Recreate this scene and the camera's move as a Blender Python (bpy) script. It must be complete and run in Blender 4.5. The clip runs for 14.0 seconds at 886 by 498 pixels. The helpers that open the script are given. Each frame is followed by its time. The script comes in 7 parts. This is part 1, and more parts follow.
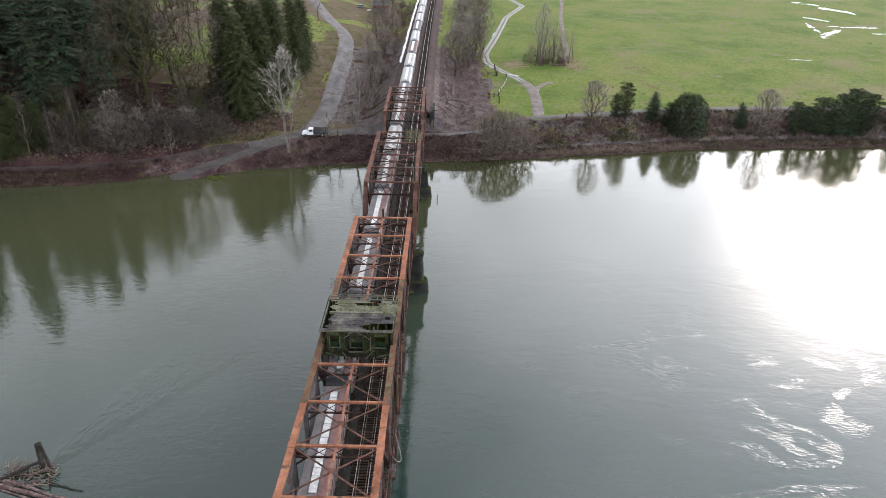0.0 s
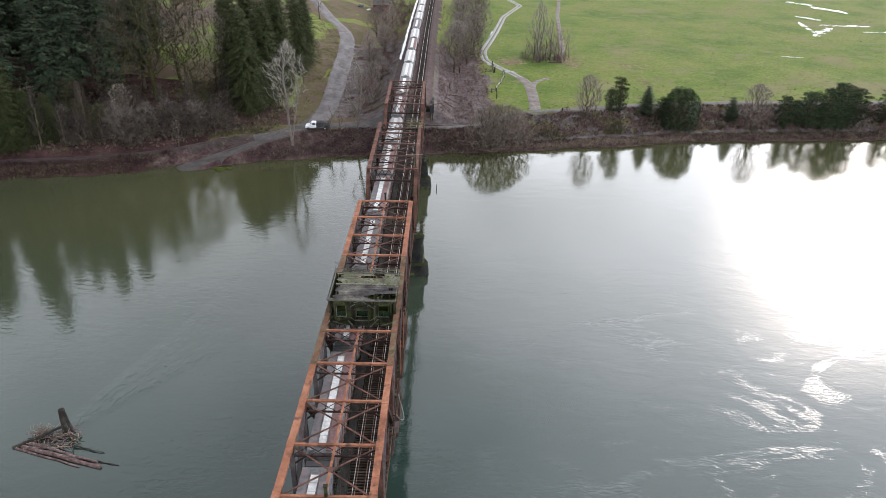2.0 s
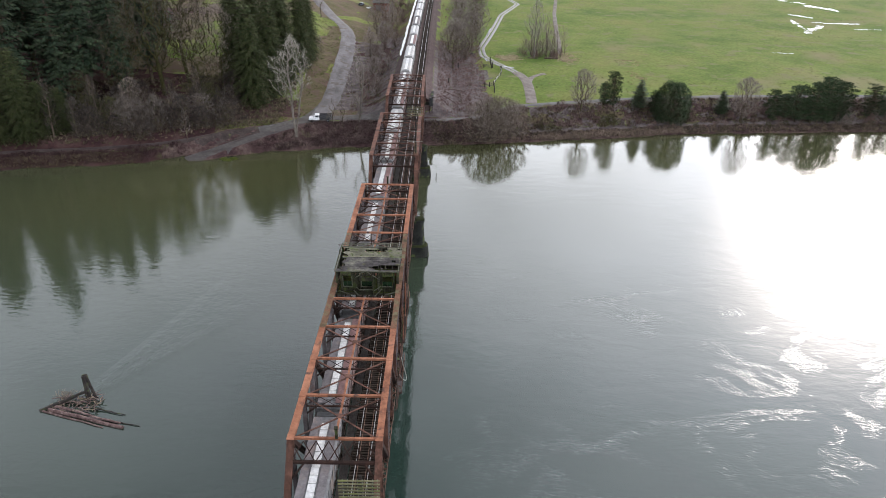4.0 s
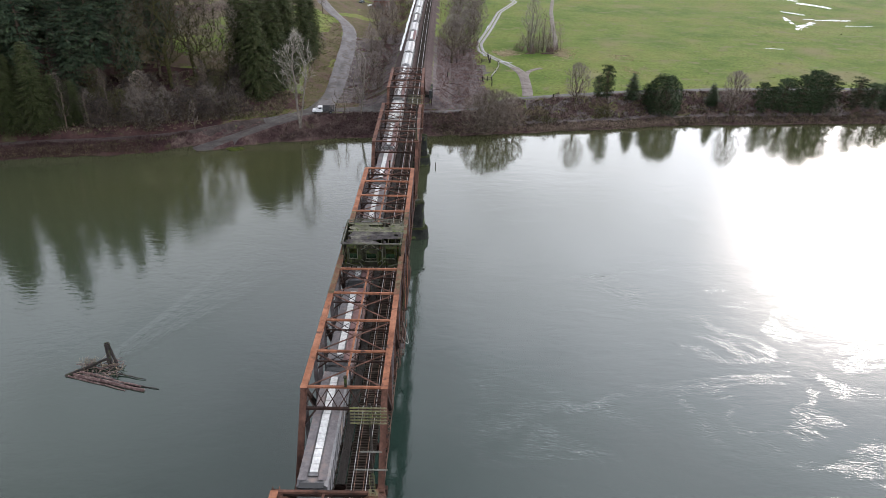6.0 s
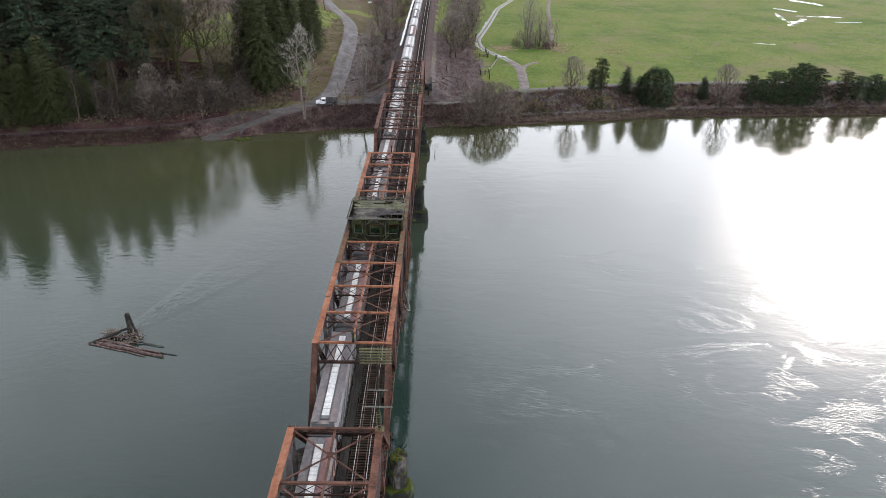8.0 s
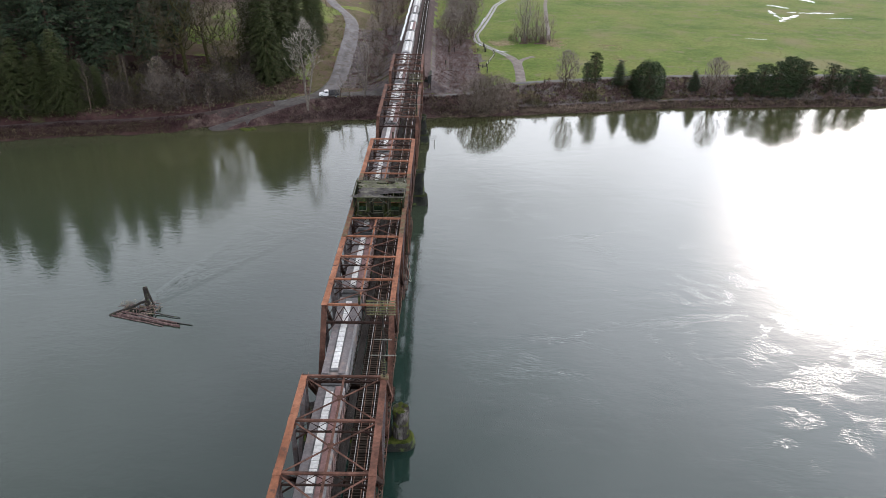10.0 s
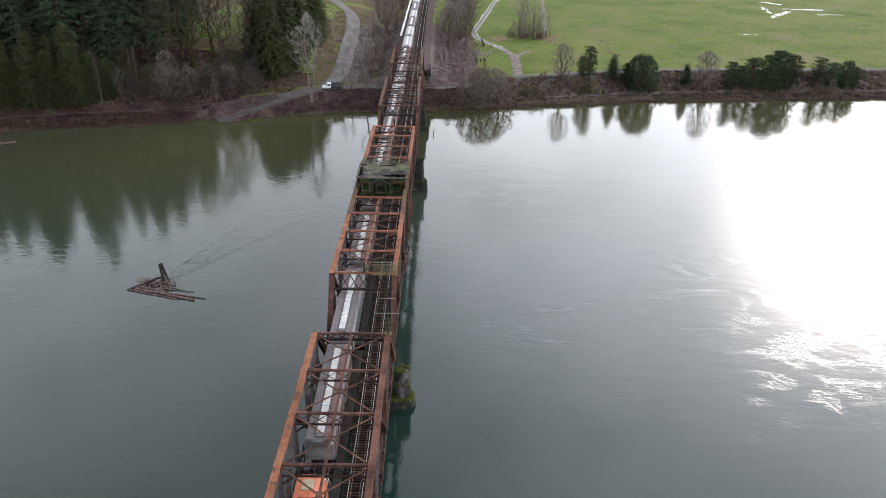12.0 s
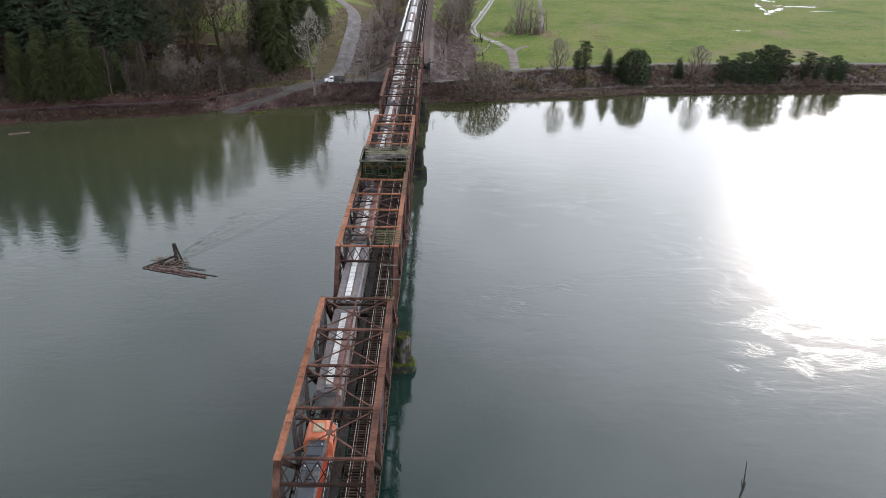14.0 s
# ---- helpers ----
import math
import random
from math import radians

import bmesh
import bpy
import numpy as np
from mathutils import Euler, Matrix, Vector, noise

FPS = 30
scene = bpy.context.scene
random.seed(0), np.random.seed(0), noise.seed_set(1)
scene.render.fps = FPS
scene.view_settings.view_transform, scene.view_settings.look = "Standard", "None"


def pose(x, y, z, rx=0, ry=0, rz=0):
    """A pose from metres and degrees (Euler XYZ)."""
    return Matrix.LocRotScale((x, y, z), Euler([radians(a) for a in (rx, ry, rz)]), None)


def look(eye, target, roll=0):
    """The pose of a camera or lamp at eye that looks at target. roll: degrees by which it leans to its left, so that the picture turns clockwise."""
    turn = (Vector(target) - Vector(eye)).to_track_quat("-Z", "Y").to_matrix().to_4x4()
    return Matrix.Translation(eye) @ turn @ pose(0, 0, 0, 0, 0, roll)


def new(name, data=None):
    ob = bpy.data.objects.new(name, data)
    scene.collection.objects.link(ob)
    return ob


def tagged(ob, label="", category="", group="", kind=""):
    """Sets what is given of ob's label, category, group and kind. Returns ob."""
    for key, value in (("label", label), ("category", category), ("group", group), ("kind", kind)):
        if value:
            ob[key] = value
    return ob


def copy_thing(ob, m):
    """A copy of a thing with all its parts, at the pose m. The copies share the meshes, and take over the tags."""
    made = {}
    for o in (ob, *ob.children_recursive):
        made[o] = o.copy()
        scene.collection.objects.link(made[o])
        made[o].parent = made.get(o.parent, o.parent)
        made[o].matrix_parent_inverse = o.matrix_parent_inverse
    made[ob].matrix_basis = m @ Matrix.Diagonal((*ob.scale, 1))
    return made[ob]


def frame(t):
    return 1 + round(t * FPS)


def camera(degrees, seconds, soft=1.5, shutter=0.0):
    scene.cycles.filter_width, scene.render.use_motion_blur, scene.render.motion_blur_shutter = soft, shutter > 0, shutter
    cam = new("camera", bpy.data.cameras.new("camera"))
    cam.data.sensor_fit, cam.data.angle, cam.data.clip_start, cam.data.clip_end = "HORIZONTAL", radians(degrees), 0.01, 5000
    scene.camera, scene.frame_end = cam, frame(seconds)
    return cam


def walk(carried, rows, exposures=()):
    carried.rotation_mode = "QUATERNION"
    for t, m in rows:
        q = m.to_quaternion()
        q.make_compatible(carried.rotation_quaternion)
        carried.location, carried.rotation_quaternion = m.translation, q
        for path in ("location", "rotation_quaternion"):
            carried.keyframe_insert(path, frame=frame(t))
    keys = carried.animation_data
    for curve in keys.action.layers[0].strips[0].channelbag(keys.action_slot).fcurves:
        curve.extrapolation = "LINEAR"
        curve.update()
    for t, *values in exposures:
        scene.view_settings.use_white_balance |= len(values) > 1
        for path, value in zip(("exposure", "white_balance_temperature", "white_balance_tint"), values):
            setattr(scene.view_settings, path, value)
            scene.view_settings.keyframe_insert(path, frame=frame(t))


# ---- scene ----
cam = camera(64.4, 14.0, soft=0.6)
# seconds, x, y, z, yaw, pitch, roll
ROWS = [
    (0.0, 10.264, -72.655, 68.462, -0.031, -27.979, 1.097),
    (0.5, 10.255, -74.235, 68.321, -0.053, -27.922, 1.088),
    (1.0, 10.247, -75.873, 68.196, -0.076, -27.873, 1.079),
    (1.5, 10.241, -77.566, 68.086, -0.097, -27.830, 1.070),
    (2.0, 10.236, -79.309, 67.990, -0.119, -27.795, 1.061),
    (2.5, 10.232, -81.100, 67.907, -0.140, -27.765, 1.053),
    (3.0, 10.230, -82.935, 67.836, -0.161, -27.742, 1.045),
    (3.5, 10.230, -84.812, 67.777, -0.182, -27.724, 1.037),
    (4.0, 10.232, -86.726, 67.729, -0.202, -27.711, 1.029),
    (4.5, 10.235, -88.675, 67.691, -0.221, -27.702, 1.022),
    (5.0, 10.240, -90.655, 67.663, -0.240, -27.698, 1.014),
    (5.5, 10.248, -92.663, 67.643, -0.259, -27.698, 1.007),
    (6.0, 10.257, -94.695, 67.630, -0.277, -27.702, 1.001),
    (6.5, 10.268, -96.749, 67.625, -0.294, -27.709, 0.994),
    (7.0, 10.281, -98.821, 67.626, -0.311, -27.718, 0.987),
    (7.5, 10.296, -100.908, 67.632, -0.328, -27.730, 0.981),
    (8.0, 10.314, -103.005, 67.643, -0.343, -27.744, 0.975),
    (8.5, 10.334, -105.111, 67.658, -0.358, -27.759, 0.969),
    (9.0, 10.356, -107.222, 67.675, -0.373, -27.775, 0.964),
    (9.5, 10.381, -109.335, 67.695, -0.386, -27.793, 0.958),
    (10.0, 10.408, -111.445, 67.717, -0.399, -27.810, 0.953),
    (10.5, 10.438, -113.550, 67.739, -0.411, -27.828, 0.948),
    (11.0, 10.470, -115.647, 67.761, -0.422, -27.845, 0.944),
    (11.5, 10.505, -117.732, 67.782, -0.433, -27.862, 0.939),
    (12.0, 10.542, -119.803, 67.801, -0.442, -27.877, 0.935),
    (12.5, 10.583, -121.855, 67.818, -0.451, -27.891, 0.931),
    (13.0, 10.626, -123.885, 67.832, -0.458, -27.902, 0.927),
    (13.5, 10.672, -125.890, 67.842, -0.465, -27.912, 0.923),
    (14.0, 10.721, -127.867, 67.847, -0.471, -27.919, 0.920),
]
walk(cam, [(t, pose(x, y, z, 90 + pitch, 0, yaw) @ pose(0, 0, 0, 0, 0, roll)) for t, x, y, z, yaw, pitch, roll in ROWS], [(0.0, 0.14), (3.0, 0.06), (6.5, -0.04), (10.5, -0.10), (14.0, -0.14)])

# ---- light ----
CLOUD = 20.9  # brightness of the cloud layer
GLOW, VEIL = 150.0, 7.5  # light of the sun through the cloud, at its heart and round about
SUN_EL, SUN_AZ = 23.0, 34.0  # degrees above the horizon; clockwise from the line of the bridge
sun_way = Vector((math.sin(radians(SUN_AZ)) * math.cos(radians(SUN_EL)), math.cos(radians(SUN_AZ)) * math.cos(radians(SUN_EL)), math.sin(radians(SUN_EL))))
world = bpy.data.worlds.new("sky")
scene.world = world
world.use_nodes = True
wn, wl = world.node_tree.nodes, world.node_tree.links
wn.clear()
w_out = wn.new("ShaderNodeOutputWorld")
w_bg = wn.new("ShaderNodeBackground")
w_sky = wn.new("ShaderNodeTexSky")
w_sky.sky_type, w_sky.sun_disc = "NISHITA", False
w_sky.sun_elevation, w_sky.sun_rotation = radians(SUN_EL), radians(SUN_AZ)
w_sky.air_density, w_sky.dust_density, w_sky.ozone_density = 1.0, 3.0, 1.0
w_tex = wn.new("ShaderNodeTexCoord")
w_map = wn.new("ShaderNodeMapping")
w_map.inputs["Scale"].default_value = (1.0, 1.0, 2.2)
w_map.inputs["Location"].default_value = (0.35, 0.1, 0.0)
w_noise = wn.new("ShaderNodeTexNoise")
w_noise.inputs["Scale"].default_value, w_noise.inputs["Detail"].default_value = 2.6, 6.0
w_noise.inputs["Roughness"].default_value = 0.55
w_ramp = wn.new("ShaderNodeValToRGB")
w_ramp.color_ramp.elements[0].position, w_ramp.color_ramp.elements[0].color = 0.34, (0.87, 0.87, 0.87, 1)
w_ramp.color_ramp.elements[1].position, w_ramp.color_ramp.elements[1].color = 0.60, (0.94, 0.94, 0.94, 1)
w_mix = wn.new("ShaderNodeMix")
w_mix.data_type = "RGBA"
wl.new(w_tex.outputs["Generated"], w_map.inputs["Vector"])
wl.new(w_map.outputs["Vector"], w_noise.inputs["Vector"])
wl.new(w_noise.outputs["Fac"], w_ramp.inputs["Fac"])
w_noise2 = wn.new("ShaderNodeTexNoise")
w_noise2.inputs["Scale"].default_value, w_noise2.inputs["Detail"].default_value = 4.3, 7.0
w_shade = wn.new("ShaderNodeValToRGB")
w_shade.color_ramp.elements[0].position, w_shade.color_ramp.elements[0].color = 0.30, (0.738, 0.785, 0.892, 1)
w_shade.color_ramp.elements[1].position, w_shade.color_ramp.elements[1].color = 0.68, (1.058, 1.12, 1.265, 1)
w_cloud = wn.new("ShaderNodeVectorMath")
w_cloud.operation = "SCALE"
wl.new(w_map.outputs["Vector"], w_noise2.inputs["Vector"])
wl.new(w_noise2.outputs["Fac"], w_shade.inputs["Fac"])
wl.new(w_shade.outputs["Color"], w_cloud.inputs["Vector"])
# the layer is thinner low over the far bank and towards the sun, thicker overhead
w_up = wn.new("ShaderNodeSeparateXYZ")
wl.new(w_tex.outputs["Generated"], w_up.inputs["Vector"])
w_thick = wn.new("ShaderNodeMapRange")
w_thick.interpolation_type = "SMOOTHSTEP"
for nm, val in (("From Min", 0.40), ("From Max", 0.78), ("To Min", CLOUD * 1.36), ("To Max", CLOUD * 0.74)):
    w_thick.inputs[nm].default_value = val
wl.new(w_up.outputs["Z"], w_thick.inputs["Value"])
w_side = wn.new("ShaderNodeMapRange")
w_side.interpolation_type = "SMOOTHSTEP"
for nm, val in (("From Min", -0.30), ("From Max", 0.55), ("To Min", 0.56), ("To Max", 1.20)):
    w_side.inputs[nm].default_value = val
wl.new(w_up.outputs["X"], w_side.inputs["Value"])
w_level = wn.new("ShaderNodeMath")
w_level.operation = "MULTIPLY"
wl.new(w_thick.outputs["Result"], w_level.inputs[0])
wl.new(w_side.outputs["Result"], w_level.inputs[1])
wl.new(w_level.outputs["Value"], w_cloud.inputs["Scale"])
wl.new(w_ramp.outputs["Color"], w_mix.inputs["Factor"])
wl.new(w_sky.outputs["Color"], w_mix.inputs["A"])
# the sun's place behind the cloud: a bright heart that fades out into a wide veil
w_dot = wn.new("ShaderNodeVectorMath")
w_dot.operation = "DOT_PRODUCT"
w_dot.inputs[1].default_value = sun_way
wl.new(w_tex.outputs["Generated"], w_dot.inputs[0])
w_far = wn.new("ShaderNodeMath")
w_far.operation = "ARCCOSINE"
wl.new(w_dot.outputs["Value"], w_far.inputs[0])
w_sum = None
for reach, power, strength in ((12.5, 1.8, GLOW), (60.0, 1.6, VEIL)):
    w_fall = wn.new("ShaderNodeMapRange")
    for nm, val in (("From Min", 0.0), ("From Max", radians(reach)), ("To Min", 1.0), ("To Max", 0.0)):
        w_fall.inputs[nm].default_value = val
    wl.new(w_far.outputs["Value"], w_fall.inputs["Value"])
    w_pow = wn.new("ShaderNodeMath")
    w_pow.operation = "POWER"
    w_pow.inputs[1].default_value = power
    wl.new(w_fall.outputs["Result"], w_pow.inputs[0])
    w_amt = wn.new("ShaderNodeMath")
    w_amt.operation = "MULTIPLY_ADD"
    w_amt.inputs[1].default_value, w_amt.inputs[2].default_value = strength, 0.0
    wl.new(w_pow.outputs["Value"], w_amt.inputs[0])
    if w_sum:
        wl.new(w_sum, w_amt.inputs[2])
    w_sum = w_amt.outputs["Value"]
w_beam = wn.new("ShaderNodeVectorMath")
w_beam.operation = "SCALE"
w_warm = wn.new("ShaderNodeVectorMath")
w_warm.operation = "MULTIPLY"
w_warm.inputs[1].default_value = (1.24, 1.0, 0.80)
wl.new(w_shade.outputs["Color"], w_warm.inputs[0])
wl.new(w_warm.outputs["Vector"], w_beam.inputs["Vector"])
wl.new(w_sum, w_beam.inputs["Scale"])
w_glow = wn.new("ShaderNodeVectorMath")
w_glow.operation = "ADD"
wl.new(w_beam.outputs["Vector"], w_glow.inputs[0])
wl.new(w_cloud.outputs["Vector"], w_glow.inputs[1])
wl.new(w_glow.outputs["Vector"], w_mix.inputs["B"])
wl.new(w_mix.outputs["Result"], w_bg.inputs["Color"])
w_bg.inputs["Strength"].default_value = 0.14
wl.new(w_bg.outputs["Background"], w_out.inputs["Surface"])

sun_data = bpy.data.lights.new("sun", "SUN")
sun_data.energy, sun_data.angle, sun_data.color = 0.55, radians(9.5), (1.0, 0.95, 0.88)
sun = new("sun", sun_data)
sun.matrix_world = look(sun_way * 500, (0, 0, 0))


# ---- materials ----
def surface(name, colours, scale=1.0, rough=0.85, bump=0.3, detail=5.0, spots=None, metal=0.0, stretch=(1, 1, 1), bump_scale=None, island=0.0, each=0.0, dist=0.05, lo=0.3, hi=0.7, host=None, grain=0.28):
    """Two or three colours blended by noise at a size in metres, with fine grain, relief and an optional second stain."""
    m = host or bpy.data.materials.new(name)
    m.use_nodes = True
    n, l = m.node_tree.nodes, m.node_tree.links
    b = n.new("ShaderNodeBsdfPrincipled") if host else n["Principled BSDF"]
    tc = n.new("ShaderNodeTexCoord")
    mp = n.new("ShaderNodeMapping")
    mp.inputs["Scale"].default_value = stretch
    geo = n.new("ShaderNodeNewGeometry")
    l.new(geo.outputs["Position"], mp.inputs["Vector"])
    a = n.new("ShaderNodeTexNoise")
    a.inputs["Scale"].default_value, a.inputs["Detail"].default_value, a.inputs["Roughness"].default_value = 1.0 / scale, detail, 0.62
    l.new(mp.outputs["Vector"], a.inputs["Vector"])
    r = n.new("ShaderNodeValToRGB")
    r.color_ramp.elements[0].position, r.color_ramp.elements[1].position = lo, hi
    r.color_ramp.elements[0].color, r.color_ramp.elements[1].color = (*colours[0], 1), (*colours[-1], 1)
    for i, c in enumerate(colours[1:-1]):
        e = r.color_ramp.elements.new(lo + (hi - lo) * (i + 1) / (len(colours) - 1))
        e.color = (*c, 1)
    l.new(a.outputs["Fac"], r.inputs["Fac"])
    col = r.outputs["Color"]
    fine = n.new("ShaderNodeTexNoise")
    fine.inputs["Scale"].default_value, fine.inputs["Detail"].default_value = 7.0 / scale if bump_scale is None else 1.0 / bump_scale, 4.0
    l.new(mp.outputs["Vector"], fine.inputs["Vector"])
    v = n.new("ShaderNodeMapRange")
    v.inputs["To Min"].default_value, v.inputs["To Max"].default_value = 1 - grain, 1 + grain
    v.inputs["From Min"].default_value, v.inputs["From Max"].default_value = 0.25, 0.75
    l.new(fine.outputs["Fac"], v.inputs["Value"])
    hsv = n.new("ShaderNodeHueSaturation")
    l.new(col, hsv.inputs["Color"])
    l.new(v.outputs["Result"], hsv.inputs["Value"])
    col = hsv.outputs["Color"]
    for sc, size, amount in (spots if isinstance(spots, list) else [spots] if spots else []):
        s = n.new("ShaderNodeTexNoise")
        s.inputs["Scale"].default_value, s.inputs["Detail"].default_value = 1.0 / size, 6.0
        l.new(geo.outputs["Position"], s.inputs["Vector"])
        sr = n.new("ShaderNodeMapRange")
        sr.inputs["From Min"].default_value, sr.inputs["From Max"].default_value = amount, amount + 0.12
        l.new(s.outputs["Fac"], sr.inputs["Value"])
        mx = n.new("ShaderNodeMix")
        mx.data_type = "RGBA"
        l.new(sr.outputs["Result"], mx.inputs["Factor"])
        l.new(col, mx.inputs["A"])
        mx.inputs["B"].default_value = (*sc, 1)
        col = mx.outputs["Result"]
    if island or each:
        src = geo.outputs["Random Per Island"] if island else n.new("ShaderNodeObjectInfo").outputs["Random"]
        k = island or each
        vr = n.new("ShaderNodeMapRange")
        vr.inputs["To Min"].default_value, vr.inputs["To Max"].default_value = 1 - k, 1 + k
        l.new(src, vr.inputs["Value"])
        h2 = n.new("ShaderNodeHueSaturation")
        l.new(col, h2.inputs["Color"])
        l.new(vr.outputs["Result"], h2.inputs["Value"])
        col = h2.outputs["Color"]
    l.new(col, b.inputs["Base Color"])
    b.inputs["Roughness"].default_value, b.inputs["Metallic"].default_value = rough, metal
    b.inputs["Specular IOR Level"].default_value = 0.3 if rough < 0.7 else 0.12 if rough < 0.9 else 0.06
    if bump:
        bp = n.new("ShaderNodeBump")
        bp.inputs["Strength"].default_value, bp.inputs["Distance"].default_value = bump, dist
        l.new(fine.outputs["Fac"], bp.inputs["Height"])
        l.new(bp.outputs["Normal"], b.inputs["Normal"])
    return b if host else m


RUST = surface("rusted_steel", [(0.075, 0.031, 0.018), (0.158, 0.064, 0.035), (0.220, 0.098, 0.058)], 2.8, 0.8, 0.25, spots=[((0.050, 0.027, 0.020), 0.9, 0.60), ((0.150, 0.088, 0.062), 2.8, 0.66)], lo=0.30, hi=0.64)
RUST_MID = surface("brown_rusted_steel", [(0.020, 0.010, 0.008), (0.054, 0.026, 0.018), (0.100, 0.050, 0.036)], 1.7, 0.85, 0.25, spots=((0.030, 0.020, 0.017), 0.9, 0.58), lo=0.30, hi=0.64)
# weathered brown of the far spans; also the painted-in shade of one near chord
RUST_FAR = surface("brown_weathered_and_shaded_steel", [(0.034, 0.017, 0.013), (0.082, 0.038, 0.026), (0.122, 0.058, 0.040)], 2.2, 0.85, 0.25, spots=((0.045, 0.026, 0.020), 0.9, 0.60))
ARM_PALE = surface("bleached_timber_arm", [(0.099, 0.097, 0.082), (0.146, 0.144, 0.129)], 0.5, 0.9, 0.2)
STEEL_DULL = surface("dull_grey_painted_and_skylit_steel", [(0.030, 0.024, 0.023), (0.062, 0.052, 0.051), (0.092, 0.079, 0.078)], 1.2, 0.8, 0.25, spots=((0.050, 0.028, 0.020), 0.8, 0.57))
# rust darkened further so that shade in and under the trusses is in the colour
RUST_DARK = surface("dark_rusted_and_shaded_steel", [(0.009, 0.005, 0.004), (0.022, 0.012, 0.009), (0.038, 0.019, 0.014)], 1.5, 0.85, 0.25)
RUST_MOSS = surface("mossy_rusted_steel", [(0.035, 0.029, 0.014), (0.085, 0.043, 0.025), (0.116, 0.058, 0.037)], 1.8, 0.85, 0.3, spots=((0.085, 0.075, 0.042), 1.4, 0.52))
STEEL = surface("worn_rail_steel", [(0.26, 0.25, 0.245), (0.36, 0.35, 0.34)], 0.6, 0.38, 0.05, metal=0.75)
RAIL_SIDE = surface("rail_web", [(0.095, 0.057, 0.042), (0.168, 0.105, 0.078)], 0.5, 0.85, 0.1)
SLEEPER = surface("creosoted_timber", [(0.013, 0.011, 0.008), (0.029, 0.022, 0.017), (0.046, 0.035, 0.029)], 0.5, 0.9, 0.4, each=0.35, stretch=(0.3, 1, 1))
SLEEPER_FAR = surface("creosoted_timber_far", [(0.013, 0.011, 0.008), (0.029, 0.022, 0.017), (0.046, 0.035, 0.029)], 0.5, 0.9, 0.4, island=0.35)
PLANK = surface("grey_walkway_plank", [(0.017, 0.014, 0.013), (0.032, 0.028, 0.025)], 0.8, 0.9, 0.3, stretch=(1, 0.2, 1), island=0.25)
PIER = surface("wet_stained_concrete", [(0.005, 0.005, 0.005), (0.014, 0.014, 0.012), (0.023, 0.023, 0.019)], 1.6, 0.85, 0.4, spots=((0.05, 0.065, 0.02), 1.2, 0.55))
MOSS = surface("moss", [(0.012, 0.017, 0.003), (0.030, 0.037, 0.007), (0.044, 0.044, 0.012)], 0.6, 0.95, 0.6)
MOSS_DARK = surface("dark_wet_moss", [(0.008, 0.010, 0.004), (0.018, 0.021, 0.008), (0.028, 0.030, 0.012)], 0.6, 0.95, 0.6)
GRASS_LOOK = lambda host=None: surface("pasture_grass", [(0.046, 0.075, 0.013), (0.081, 0.105, 0.022), (0.112, 0.110, 0.036)], 26.0, 0.95, 0.5, detail=8.0, spots=[((0.115, 0.105, 0.05), 30.0, 0.57), ((0.105, 0.10, 0.048), 7.0, 0.58), ((0.08, 0.064, 0.034), 0.8, 0.62)], bump_scale=0.9, dist=0.2, host=host)
BANK_LOOK = lambda host=None: surface("bramble_bank_soil", [(0.022, 0.011, 0.012), (0.046, 0.028, 0.026), (0.090, 0.066, 0.054)], 2.2, 0.95, 0.9, spots=((0.07, 0.07, 0.032), 3.5, 0.62), bump_scale=0.6, dist=0.3, host=host)
FOREST_FLOOR_LOOK = lambda host=None: surface("forest_floor", [(0.017, 0.009, 0.010), (0.036, 0.018, 0.017), (0.052, 0.031, 0.027)], 5.0, 0.95, 0.8, spots=((0.055, 0.062, 0.024), 6.0, 0.62), bump_scale=0.8, dist=0.3, host=host)
GRAVEL = surface("wet_gravel", [(0.046, 0.042, 0.041), (0.074, 0.070, 0.069), (0.096, 0.091, 0.089)], 5.0, 0.8, 0.3, detail=8.0, spots=[((0.055, 0.044, 0.037), 3.2, 0.55), ((0.115, 0.11, 0.108), 1.5, 0.62)], bump_scale=0.5, grain=0.10)
BALLAST_LOOK = lambda host=None: surface("ballast", [(0.028, 0.020, 0.018), (0.059, 0.042, 0.039), (0.083, 0.059, 0.053)], 1.2, 0.95, 0.8, spots=((0.07, 0.05, 0.045), 5.0, 0.56), bump_scale=0.18, host=host)
BALLAST = BALLAST_LOOK()
# brown spots are mud; the pale ones paint in the sheen of the wet gravel
LANE_GRAVEL = surface("wet_lane_gravel", [(0.048, 0.041, 0.039), (0.082, 0.074, 0.072), (0.112, 0.104, 0.102)], 3.0, 0.7, 0.3, detail=8.0, spots=[((0.060, 0.046, 0.038), 2.6, 0.54), ((0.140, 0.134, 0.132), 1.1, 0.62)], stretch=(1, 0.35, 1), bump_scale=0.5, grain=0.12)
RUT = surface("pale_wet_rut", [(0.070, 0.062, 0.057), (0.115, 0.105, 0.098), (0.165, 0.154, 0.146)], 2.0, 0.6, 0.3, spots=((0.075, 0.070, 0.035), 1.4, 0.60))
DIRT = surface("muddy_track", [(0.020, 0.014, 0.012), (0.035, 0.026, 0.023), (0.051, 0.040, 0.035)], 2.5, 0.85, 0.3, spots=((0.06, 0.065, 0.025), 2.0, 0.62))
ROUGH_GRASS_LOOK = lambda host=None: surface("rough_winter_grass", [(0.045, 0.042, 0.017), (0.067, 0.056, 0.028), (0.090, 0.063, 0.046)], 7.0, 0.95, 0.5, spots=((0.075, 0.052, 0.038), 4.0, 0.49), bump_scale=0.7, dist=0.2, host=host)
